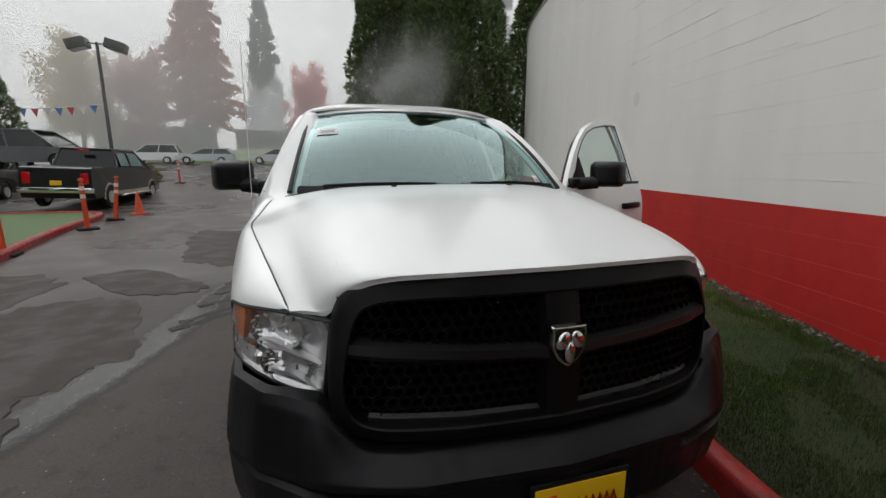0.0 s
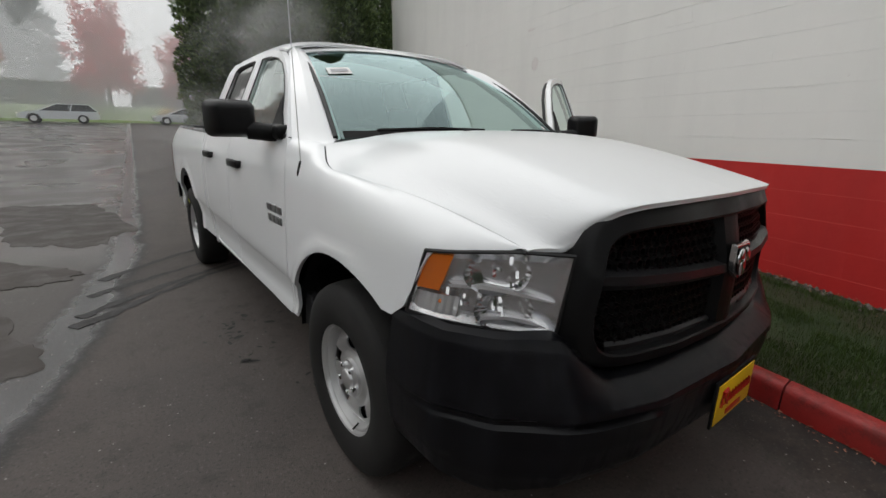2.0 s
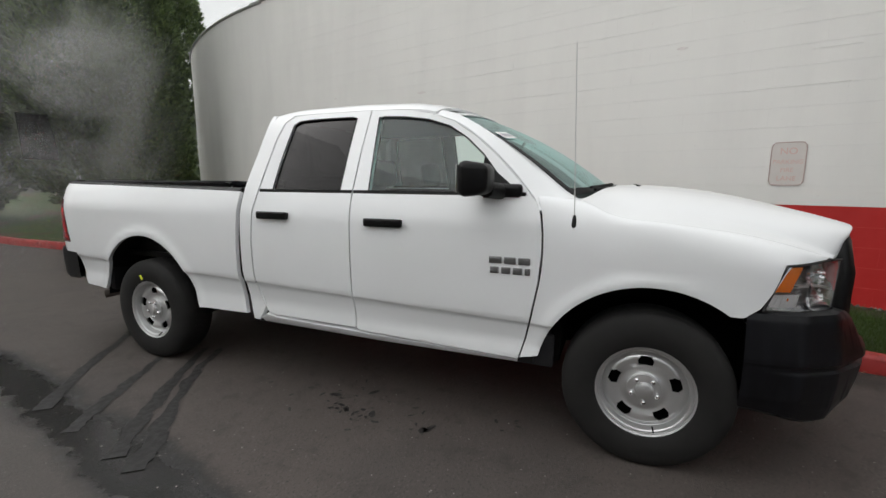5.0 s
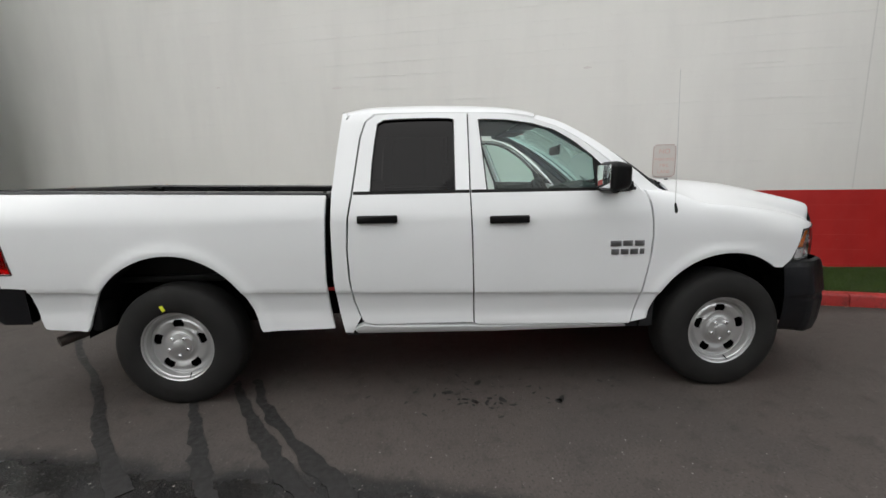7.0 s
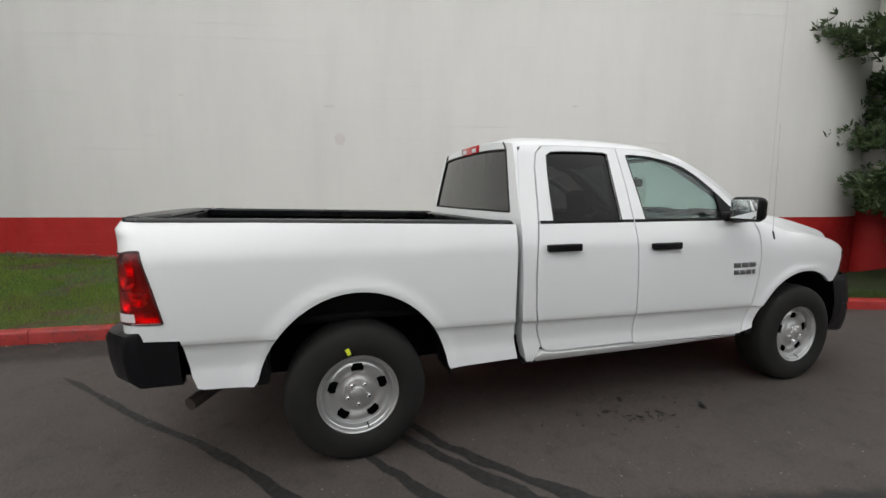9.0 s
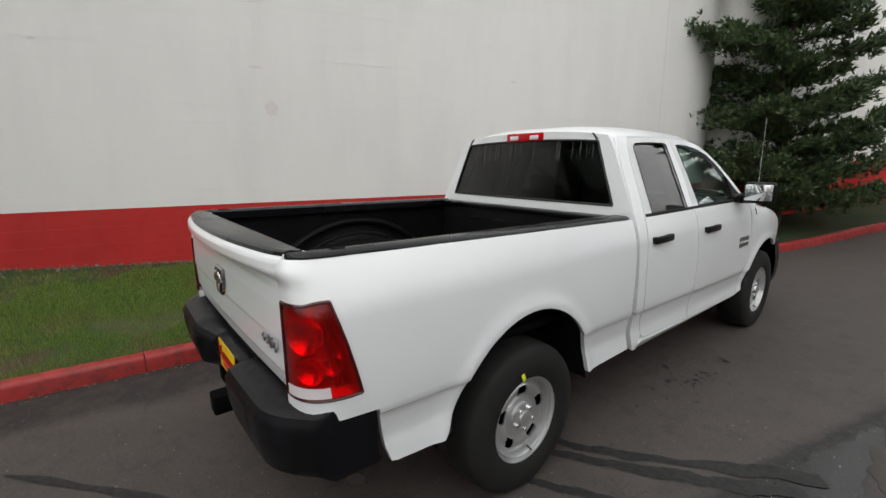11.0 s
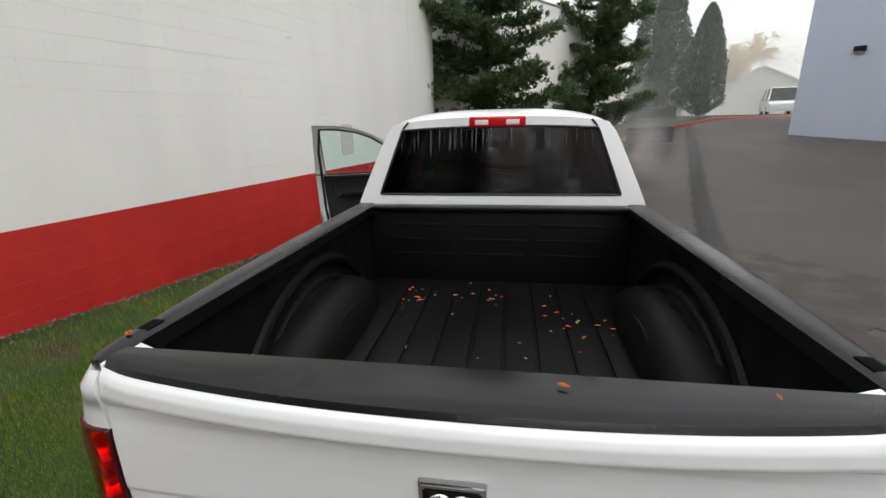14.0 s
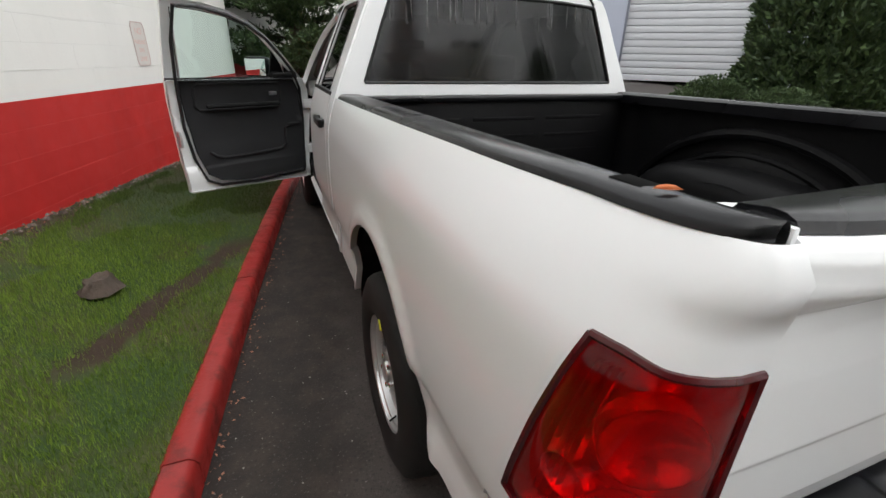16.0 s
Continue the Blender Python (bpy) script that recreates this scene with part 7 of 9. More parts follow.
# ---- fallen leaves ----
def build_leaves():
    cols = [mat("leaf_orange", (0.50, 0.13, 0.03), 0.6), mat("leaf_brown", (0.28, 0.11, 0.05), 0.7), mat("leaf_tan", (0.55, 0.38, 0.20), 0.7), mat("leaf_red", (0.42, 0.05, 0.03), 0.6)]
    rng = random.Random(21)
    base = []
    for c in cols:
        b = bmesh.new()
        o = [(0, -0.5), (0.22, -0.25), (0.28, 0.05), (0.16, 0.32), (0, 0.5), (-0.16, 0.32), (-0.28, 0.05), (-0.22, -0.25)]
        mid = [b.verts.new((0, y, 0.02)) for y in (-0.5, -0.2, 0.1, 0.5)]
        ring = [b.verts.new((x, y, 0.10 + 0.12 * abs(x))) for x, y in o[1:4]]
        ring2 = [b.verts.new((x, y, 0.10 + 0.10 * abs(x))) for x, y in (o[7], o[6], o[5])]
        for rr in (ring, ring2):
            b.faces.new((mid[0], rr[0], mid[1]))
            b.faces.new((mid[1], rr[0], rr[1], mid[2]))
            b.faces.new((mid[2], rr[1], rr[2]))
            b.faces.new((mid[2], rr[2], mid[3]))
        me = bpy.data.meshes.new("fallen_leaf")
        b.to_mesh(me)
        b.free()
        me.materials.append(c)
        me.shade_smooth()
        base.append(me)
    labs = ["orange fallen leaf", "dry brown fallen leaf", "pale tan fallen leaf", "red fallen leaf"]

    def put(x, y, z, s, k=None):
        k = rng.choice((0, 0, 1, 2, 3)) if k is None else k
        ob = new("fallen_leaf", base[k])
        ob.matrix_basis = pose(x, y, z, rng.uniform(-8, 8), rng.uniform(-8, 8), rng.uniform(0, 360)) @ Matrix.Diagonal((0.72 * s * rng.uniform(.6, 1.1), 0.72 * s, 0.5 * s, 1))
        tagged(ob, labs[k] + " lying on the black bed liner", "leaf", "leaves in the truck bed")
    put(0.456, 3.011, 0.853, 0.09, 0)
    put(0.43, 3.05, 0.853, 0.07, 0)
    for _ in range(26):
        put(rng.uniform(-0.1, 0.55), rng.gauss(2.95, 0.13), 0.851, rng.uniform(0.022, 0.05))
    for _ in range(16):
        put(rng.gauss(-0.42, 0.12), rng.gauss(3.25, 0.16), 0.851, rng.uniform(0.025, 0.06))
    for _ in range(14):
        put(rng.uniform(-0.6, 0.6), rng.uniform(2.75, 4.2), 0.851, rng.uniform(0.015, 0.035), 2)
    for x, y, z, s in ((0.850, 4.560, 1.403, 0.05), (-0.20, 4.67, 1.410, 0.04), (-0.58, 4.66, 1.410, 0.03)):
        put(x, y, z, s, 0)
    # litter along the kerb and the foot of the wall
    vs, fs = [], []
    for _ in range(1000):
        y = rng.uniform(-3.5, 7)
        if rng.random() < 0.55:
            x, z = kerb_x(y) - abs(rng.gauss(0, 0.045)) - 0.006, 0.006
        else:
            u = 1 - abs(rng.gauss(0, 0.05))
            x, z = kerb_x(y) + 0.15 + (wall_x(y) - kerb_x(y) - 0.17) * u, lawn_z(u, y) + 0.01
        s, a = rng.uniform(0.004, 0.014), rng.uniform(0, 6.28)
        o = len(vs)
        for k in range(4):
            t = a + k * math.pi / 2
            q = s * (1.0 if k % 2 else 0.55)
            vs.append((x + q * math.cos(t), y + q * math.sin(t), z + rng.uniform(0, 0.008)))
        fs.append((o, o + 1, o + 2, o + 3))
    lit = m_leaf("litter_leaves", (0.14, 0.055, 0.03), (0.42, 0.18, 0.11))
    ob = rawmesh("leaf_litter", vs, fs, lit)
    tagged(ob, "brown leaf litter along kerb and wall foot", "leaf litter", kind="stuff")


build_leaves()


def build_stump():
    ob = thing("tree_stump", "small weathered tree stump in the lawn", "stump", at=pose(2.33, 2.08, lawn_z(0.52, 2.08) - 0.01))
    b = bm_lathe([(0.0, 0.115), (0.035, 0.082), (0.065, 0.070), (0.078, 0.055), (0.070, 0.001)], 18, "z")
    for v in b.verts:
        v.co *= 1 + 0.3 * noise.noise(v.co * 30)
    part("stump_wood", b, BARK, ob)


build_stump()


def build_gravel():
    rng = random.Random(31)
    vs, fs = [], []
    for _ in range(900):
        y = rng.uniform(-3.5, 8)
        u = 1 - abs(rng.gauss(0, 0.035))
        x, z, s = kerb_x(y) + 0.15 + (wall_x(y) - kerb_x(y) - 0.17) * u, lawn_z(u, y), rng.uniform(0.006, 0.022)
        o = len(vs)
        for k in range(4):
            t = rng.uniform(0, 1) + k * math.pi / 2
            vs.append((x + s * math.cos(t), y + s * math.sin(t), z - 0.003))
        vs.append((x, y, z + s * 0.8))
        for k in range(4):
            fs.append((o + k, o + (k + 1) % 4, o + 4))
    st = mat("pale_gravel", (0.30, 0.28, 0.27), 0.85)
    n = N(st)
    n.color(n.mix(n.geo.outputs["Random Per Island"], (0.045, 0.036, 0.030), (0.22, 0.19, 0.17)))
    tagged(rawmesh("gravel", vs, fs, st), "grey gravel and soil at the wall foot", "gravel", kind="stuff")


build_gravel()


# ---- trees ----
def clump(vs, fs, p, d, size, rng, n=5, w=0.16):
    """A tuft of n narrow leaves at p, fanning about d."""
    for _ in range(n):
        a = Vector((d.x + rng.gauss(0, 0.55), d.y + rng.gauss(0, 0.55), d.z + rng.gauss(0, 0.5))).normalized()
        l = size * rng.uniform(0.6, 1.25)
        s = a.cross(Vector((rng.gauss(0, 1), rng.gauss(0, 1), rng.gauss(0, 1)))).normalized() * l * w
        o = len(vs)
        vs.extend([p - s * 0.5, p + a * l * 0.55 + s, p + a * l, p + a * l * 0.55 - s])
        fs.append((o, o + 1, o + 2, o + 3))


def crown_mesh(name, vs, fs, material, parent, label=""):
    return rawmesh(name, vs, fs, material, parent, label)


def pine(name, x, y, h, r, seed, material, label, lean=(0, 0), low=0.05, size=0.12, dens=4.6):
    """A rugged pine: tapered trunk, uneven limbs, tufts of needles with gaps."""
    rng = random.Random(seed)
    z0 = lawn_z(0.5, y) if y > -20 else gz(x, y)
    t = thing(name, label, "tree", at=pose(x, y, z0 - 0.05))
    top = Vector((lean[0], lean[1], h))
    part("trunk", bm_tube([Vector((0, 0, 0)).lerp(top, k / 8) + Vector((0.08 * math.sin(k * 1.3 + seed), 0.08 * math.cos(k + seed), 0)) * (k > 0) for k in range(9)], 0.16, 9, r2=0.03), BARK, t)
    vs, fs = [], []
    limbs = None
    nb = int(h * 13)
    for k in range(nb):
        f = low + (1 - low) * (k + rng.random()) / nb
        p0 = Vector((0, 0, 0)).lerp(top, f)
        a = rng.uniform(0, math.tau)
        ln = r * (1.08 - f) ** 0.55 * rng.uniform(0.40, 1.10) * (0.70 + 0.5 * rng.random())
        up = rng.uniform(-0.05, 0.40)
        d = Vector((math.cos(a), math.sin(a), up)).normalized()
        p1 = p0 + d * ln * 0.6
        p2 = p0 + d * ln + Vector((0, 0, 0.12 * ln))
        limbs = bm_tube([p0, p1, p2], 0.028, 5, bm=limbs, r2=0.006)
        m = int(ln * 34 * dens) + 5
        for i in range(m):
            q = 0.28 + 0.72 * (i + rng.random()) / m
            c = (p0.lerp(p1, q / 0.6) if q < 0.6 else p1.lerp(p2, (q - 0.6) / 0.4))
            sp = 0.17 * ln * (1.15 - q) + 0.05
            c = c + Vector((rng.gauss(0, sp), rng.gauss(0, sp), rng.gauss(0, 0.055)))
            clump(vs, fs, c, d * 0.7 + Vector((0, 0, 0.45)), size, rng, 9, 0.11)
    part("branchwork", limbs, BARK, t)
    crown_mesh("crown", vs, fs, material, t)
    return t


def column(name, x, y, h, r, seed, material, label, n=14000, size=0.25, z0=None, trunk=True):
    """A dense columnar cypress with a ragged outline."""
    rng = random.Random(seed)
    zb = gz(x, y) if z0 is None else z0
    t = thing(name, label, "tree", at=pose(x, y, zb))
    part("trunk", bm_tube([(0, 0, -0.1), (0.02, 0, h * 0.4), (0, 0.02, h * 0.8)], 0.20, 8, r2=0.04), BARK, t)
    core = bm_grid(20, 22, lambda u, v: (0.42 * r * min(1.0, (v + 0.04) * 7) * (1 - v ** 2.4) ** 0.75 * (1 + 0.15 * noise.noise((math.cos(u * math.tau) * 1.5 + seed, math.sin(u * math.tau) * 1.5, v * h * 0.55))) * math.cos(u * math.tau),
                                         0.42 * r * min(1.0, (v + 0.04) * 7) * (1 - v ** 2.4) ** 0.75 * (1 + 0.15 * noise.noise((math.cos(u * math.tau) * 1.5 + seed, math.sin(u * math.tau) * 1.5, v * h * 0.55))) * math.sin(u * math.tau), 0.15 + v * h * 0.97))
    part("inner_foliage", core, material, t)
    vs, fs = [], []
    for _ in range(n):
        f = rng.random() ** 0.85
        a = rng.uniform(0, math.tau)
        prof = min(1.0, (f + 0.04) * 7) * (1 - f ** 2.4) ** 0.75
        lump = 1 + 0.20 * noise.noise((math.cos(a) * 1.5 + seed, math.sin(a) * 1.5, f * h * 0.55)) + 0.10 * noise.noise((math.cos(a) * 4, math.sin(a) * 4 + seed, f * h * 1.6))
        rr = r * prof * lump * (1 - 0.50 * rng.random() ** 2.0)
        p = Vector((rr * math.cos(a), rr * math.sin(a), 0.15 + f * h))
        clump(vs, fs, p, Vector((math.cos(a) * 0.7, math.sin(a) * 0.7, 0.8)), size, rng, 6, 0.14)
    crown_mesh("crown", vs, fs, material, t)
    return t


def spire(name, x, y, h, r, seed, material, label, base=0.12, n=1500, size=0.8, z0=None):
    """A far conifer: tiers of drooping boughs, each a flat spray of small leaves, on a straight trunk."""
    rng = random.Random(seed)
    t = thing(name, label, "tree", "trees in the mist", at=pose(x, y, gz(x, y) if z0 is None else z0))
    part("trunk", bm_tube([(0, 0, -0.2), (0, 0, h * 0.5), (0, 0, h)], h * 0.018, 7, r2=0.03), BARK, t)
    vs, fs = [], []
    boughs = 90
    for k in range(boughs):
        f = base + (1 - base) * (k + rng.random()) / boughs
        a = k * 2.4 + rng.uniform(-0.4, 0.4)
        ln = (r * min(1.0, (f - base) * 9 + 0.55) * (1 - f) ** 0.72 + 0.15) * rng.uniform(0.72, 1.12)
        d = Vector((math.cos(a), math.sin(a), 0))
        e = Vector((-d.y, d.x, 0))
        m = max(6, int(n / boughs * (0.25 + 1.4 * ln / r)))
        for _ in range(m):
            q = rng.random() ** 0.6
            w = 0.34 * ln * (1 - 0.75 * q) + 0.1
            p = d * ln * q + e * rng.gauss(0, w) + Vector((0, 0, f * h - 0.20 * ln * q * q + rng.gauss(0, 0.12 + 0.012 * h * (1 - q))))
            clump(vs, fs, p, d + Vector((0, 0, -0.15)), size, rng, 4, 0.26)
    crown_mesh("crown", vs, fs, material, t)


def broad(name, x, y, h, r, seed, material, label, base=0.35, n=1700, size=0.5, z0=None, group="trees in the mist"):
    """A leafy tree: forked limbs and lobes of leaves."""
    rng = random.Random(seed)
    t = thing(name, label, "tree", group, at=pose(x, y, gz(x, y) if z0 is None else z0))
    part("trunk", bm_tube([(0, 0, -0.2), (0.1, 0, h * 0.25), (0, 0.1, h * 0.55)], h * 0.022, 8, r2=h * 0.008), BARK, t)
    limbs = None
    vs, fs = [], []
    lobes = 44
    for k in range(lobes):
        a = rng.uniform(0, math.tau)
        q = rng.uniform(base, 1.0)
        rr = r * rng.uniform(0.35, 1.0) * math.sqrt(max(0.03, 1 - ((q - 0.50) / 0.52) ** 2))
        c = Vector((rr * math.cos(a), rr * math.sin(a), q * h))
        limbs = bm_tube([(0, 0, h * 0.25), c * 0.6 + Vector((0, 0, h * 0.10)), c], 0.07, 5, bm=limbs, r2=0.02)
        root = Vector((0, 0, h * 0.25))
        knee = c * 0.6 + Vector((0, 0, h * 0.10))
        for _ in range(n // lobes):
            g = 0.25 + 0.78 * rng.random() ** 0.7
            p = root.lerp(knee, g / 0.55) if g < 0.55 else knee.lerp(c, (g - 0.55) / 0.45)
            w = r * 0.17 * (1.25 - 0.75 * g)
            d = Vector((rng.gauss(0, w), rng.gauss(0, w), rng.gauss(0, w * 0.9)))
            clump(vs, fs, p + d, (c - root).normalized() + Vector((0, 0, 0.3)), size, rng, 3, 0.32)
    part("branchwork", limbs, BARK, t)
    crown_mesh("crown", vs, fs, material, t)


PINE = m_leaf("pine_needles", (0.020, 0.042, 0.015), (0.078, 0.125, 0.038))
CYPRESS = m_leaf("cypress_foliage", (0.036, 0.066, 0.022), (0.135, 0.190, 0.055))
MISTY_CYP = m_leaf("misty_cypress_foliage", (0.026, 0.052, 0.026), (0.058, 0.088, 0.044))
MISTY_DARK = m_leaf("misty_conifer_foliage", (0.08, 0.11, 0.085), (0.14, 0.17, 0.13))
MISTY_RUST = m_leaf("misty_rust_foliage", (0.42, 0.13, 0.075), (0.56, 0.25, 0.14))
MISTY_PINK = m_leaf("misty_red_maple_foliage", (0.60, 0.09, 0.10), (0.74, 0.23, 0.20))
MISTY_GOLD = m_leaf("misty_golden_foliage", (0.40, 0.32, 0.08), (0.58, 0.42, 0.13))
SHRUB = m_leaf("shrub_leaves", (0.030, 0.060, 0.020), (0.085, 0.130, 0.045))

pine("pine_tree", 0.50, -6.05, 6.9, 2.35, 3, PINE, "dark green pine growing beside the white wall", dens=5.0)
pine("pine_tree", -2.75, -11.8, 7.4, 2.2, 8, PINE, "dark green pine on the verge further down", lean=(-0.5, 0.2))
column("cypress_tree", 2.70, 16.6, 12.0, 1.75, 5, CYPRESS, "tall dense dark green columnar cypress on grass", n=15000, size=0.19)
column("cypress_tree", 3.80, 11.7, 12.5, 1.62, 6, CYPRESS, "tall dense green columnar cypress against the wall", n=22000, size=0.15)
column("cypress_tree", 9.9, 17.6, 10.5, 1.9, 7, CYPRESS, "dark green columnar cypress behind the building corner", n=5000)
column("cypress_tree", -11.3, -33.0, 10.4, 2.3, 9, MISTY_CYP, "green conical cypress fading in mist", n=6500, size=0.22)
column("cypress_tree", -14.7, -33.4, 7.9, 1.5, 10, MISTY_CYP, "smaller green conical cypress fading in mist", n=5000, size=0.2)
column("cypress_tree", -15.8, 25.5, 6.2, 1.5, 12, CYPRESS, "dark rounded evergreen beside the car lot", n=2200)

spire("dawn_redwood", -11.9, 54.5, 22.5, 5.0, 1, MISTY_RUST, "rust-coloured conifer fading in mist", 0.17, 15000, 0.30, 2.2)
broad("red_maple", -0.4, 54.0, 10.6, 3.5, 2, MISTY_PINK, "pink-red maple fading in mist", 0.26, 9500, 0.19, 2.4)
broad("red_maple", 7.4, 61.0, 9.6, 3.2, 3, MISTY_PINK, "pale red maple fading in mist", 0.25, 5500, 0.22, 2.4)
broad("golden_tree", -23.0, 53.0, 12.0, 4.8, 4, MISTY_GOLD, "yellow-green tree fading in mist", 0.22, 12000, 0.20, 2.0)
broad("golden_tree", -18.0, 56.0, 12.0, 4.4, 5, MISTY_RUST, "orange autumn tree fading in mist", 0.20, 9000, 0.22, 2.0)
_rng = random.Random(77)
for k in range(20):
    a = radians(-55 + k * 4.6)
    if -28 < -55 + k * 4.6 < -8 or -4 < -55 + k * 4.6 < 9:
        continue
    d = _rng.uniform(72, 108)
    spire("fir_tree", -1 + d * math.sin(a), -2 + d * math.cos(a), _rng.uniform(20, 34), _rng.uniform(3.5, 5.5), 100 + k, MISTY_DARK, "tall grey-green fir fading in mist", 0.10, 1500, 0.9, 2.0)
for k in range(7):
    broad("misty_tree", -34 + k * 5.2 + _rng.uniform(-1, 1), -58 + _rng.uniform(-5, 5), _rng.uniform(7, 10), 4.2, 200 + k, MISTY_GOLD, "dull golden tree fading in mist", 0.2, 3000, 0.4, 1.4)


def shrub(name, x, y, r, h, seed, material=SHRUB, label="rounded green shrub in the planting bed", n=3600, size=0.07):
    rng = random.Random(seed)
    t = thing(name, label, "shrub", "shrubs in the planting bed", at=pose(x, y, gz(x, y)))
    st = None
    for k in range(7):
        a = rng.uniform(0, math.tau)
        st = bm_tube([(0, 0, 0), (0.3 * r * math.cos(a), 0.3 * r * math.sin(a), 0.4 * h), (0.7 * r * math.cos(a), 0.7 * r * math.sin(a), 0.8 * h)], 0.02, 5, bm=st, r2=0.005)
    part("stems", st, BARK, t)
    vs, fs = [], []
    for _ in range(n):
        d = Vector((rng.gauss(0, 1), rng.gauss(0, 1), abs(rng.gauss(0, 1)))).normalized()
        q = rng.random() ** 0.3 * (1 + 0.18 * noise.noise(d * 3 + Vector((seed, 0, 0))))
        clump(vs, fs, Vector((d.x * r * q, d.y * r * q, 0.05 + d.z * h * q)), d + Vector((0, 0, 0.3)), size, rng, 4, 0.3)
    rawmesh("foliage", vs, fs, material, t)


shrub("shrub", -10.4, -4.2, 1.25, 1.15, 1)
shrub("shrub", -10.2, -2.2, 1.1, 0.95, 2)
shrub("shrub", -12.2, -4.6, 1.2, 1.1, 3)
# two unseen trees, added only to be reflected in the truck's side
broad("evergreen_tree", -16.5, 3.5, 7.5, 3.0, 41, CYPRESS, "dark evergreen tree added out of view across the lane for reflections", 0.15, 2600, 0.34, group="planting bed trees")
broad("evergreen_tree", -17.5, 9.0, 8.0, 3.2, 42, CYPRESS, "dark evergreen tree added out of view further along for reflections", 0.12, 2600, 0.34, group="planting bed trees")
column("evergreen_tree", -13.1, -2.8, 6.8, 2.5, 31, PINE, "dark dense evergreen tree over the planting bed", n=15000, size=0.2)
shrub("shrub", -9.9, 25.5, 1.3, 0.9, 5, m_leaf("golden_shrub_leaves", (0.10, 0.10, 0.02), (0.26, 0.20, 0.04)), "low golden and green shrub at the lot corner", 900, 0.16)


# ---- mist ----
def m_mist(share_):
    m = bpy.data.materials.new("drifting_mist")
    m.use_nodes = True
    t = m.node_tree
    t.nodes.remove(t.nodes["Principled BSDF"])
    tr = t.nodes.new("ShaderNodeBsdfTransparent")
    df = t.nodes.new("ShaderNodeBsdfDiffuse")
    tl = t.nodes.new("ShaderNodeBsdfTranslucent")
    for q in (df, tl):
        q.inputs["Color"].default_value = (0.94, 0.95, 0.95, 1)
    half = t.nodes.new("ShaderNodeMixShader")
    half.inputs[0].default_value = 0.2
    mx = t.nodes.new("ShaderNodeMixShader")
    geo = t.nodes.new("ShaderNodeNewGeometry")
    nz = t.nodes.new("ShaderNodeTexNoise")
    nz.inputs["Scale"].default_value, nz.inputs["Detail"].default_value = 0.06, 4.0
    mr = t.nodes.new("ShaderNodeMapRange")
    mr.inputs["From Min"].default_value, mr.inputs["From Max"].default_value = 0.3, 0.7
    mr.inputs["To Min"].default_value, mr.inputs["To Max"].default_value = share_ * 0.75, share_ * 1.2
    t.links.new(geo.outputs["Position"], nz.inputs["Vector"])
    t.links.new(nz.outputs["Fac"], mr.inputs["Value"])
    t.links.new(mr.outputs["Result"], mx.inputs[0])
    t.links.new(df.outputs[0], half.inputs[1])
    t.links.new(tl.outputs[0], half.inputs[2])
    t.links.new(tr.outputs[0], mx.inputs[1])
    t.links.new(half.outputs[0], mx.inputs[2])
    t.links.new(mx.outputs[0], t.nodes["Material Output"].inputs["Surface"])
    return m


def mist(r, share_, h, lean, a0=0.0, a1=360.0):
    def fn(u, v):
        a = radians(a0 + (a1 - a0) * u)
        rr = r * (1 + 0.01 * math.sin(3 * a + r))
        x, y = -3 + rr * math.sin(a), 2 + rr * math.cos(a)
        return (x + v * lean * h * math.sin(a), y + v * lean * h * math.cos(a), -0.5 + h * v)
    ob = part("mist", bm_grid(73, 7, fn), m_mist(share_), None)
    tagged(ob, "pale drifting mist among the trees", "mist", kind="stuff")


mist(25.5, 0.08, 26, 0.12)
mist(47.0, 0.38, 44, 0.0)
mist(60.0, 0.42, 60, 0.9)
# denser sheet down the lane only, added to dim the sky there
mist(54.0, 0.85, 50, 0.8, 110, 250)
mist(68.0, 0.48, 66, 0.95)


def m_steam():
    """Thin drifting steam: scattered light in a torn, see-through puff."""
    m = bpy.data.materials.new("exhaust_steam")
    m.use_nodes = True
    t = m.node_tree
    t.nodes.remove(t.nodes["Principled BSDF"])
    n = N(m)
    ln = n.put("ShaderNodeVectorMath")
    ln.operation = "LENGTH"
    t.links.new(n.obj, ln.inputs[0])
    soft = n.smooth(ln.outputs["Value"], 0.15, 1.0, 1.0, 0.0)
    torn = n.smooth(n.noise(0.9, 5.0, 0.6, dist=0.8), 0.34, 0.70, 0.0, 1.0)
    fac = n.math("MULTIPLY", n.math("MULTIPLY", soft, torn), 0.27)
    tr = t.nodes.new("ShaderNodeBsdfTransparent")
    df = n.put("ShaderNodeBsdfDiffuse", Color=(0.90, 0.90, 0.90, 1))
    tl = n.put("ShaderNodeBsdfTranslucent", Color=(0.90, 0.90, 0.90, 1))
    half = t.nodes.new("ShaderNodeMixShader")
    mx = t.nodes.new("ShaderNodeMixShader")
    t.links.new(df.outputs[0], half.inputs[1])
    t.links.new(tl.outputs[0], half.inputs[2])
    t.links.new(fac, mx.inputs[0])
    t.links.new(tr.outputs[0], mx.inputs[1])
    t.links.new(half.outputs[0], mx.inputs[2])
    t.links.new(mx.outputs[0], t.nodes["Material Output"].inputs["Surface"])
    return m


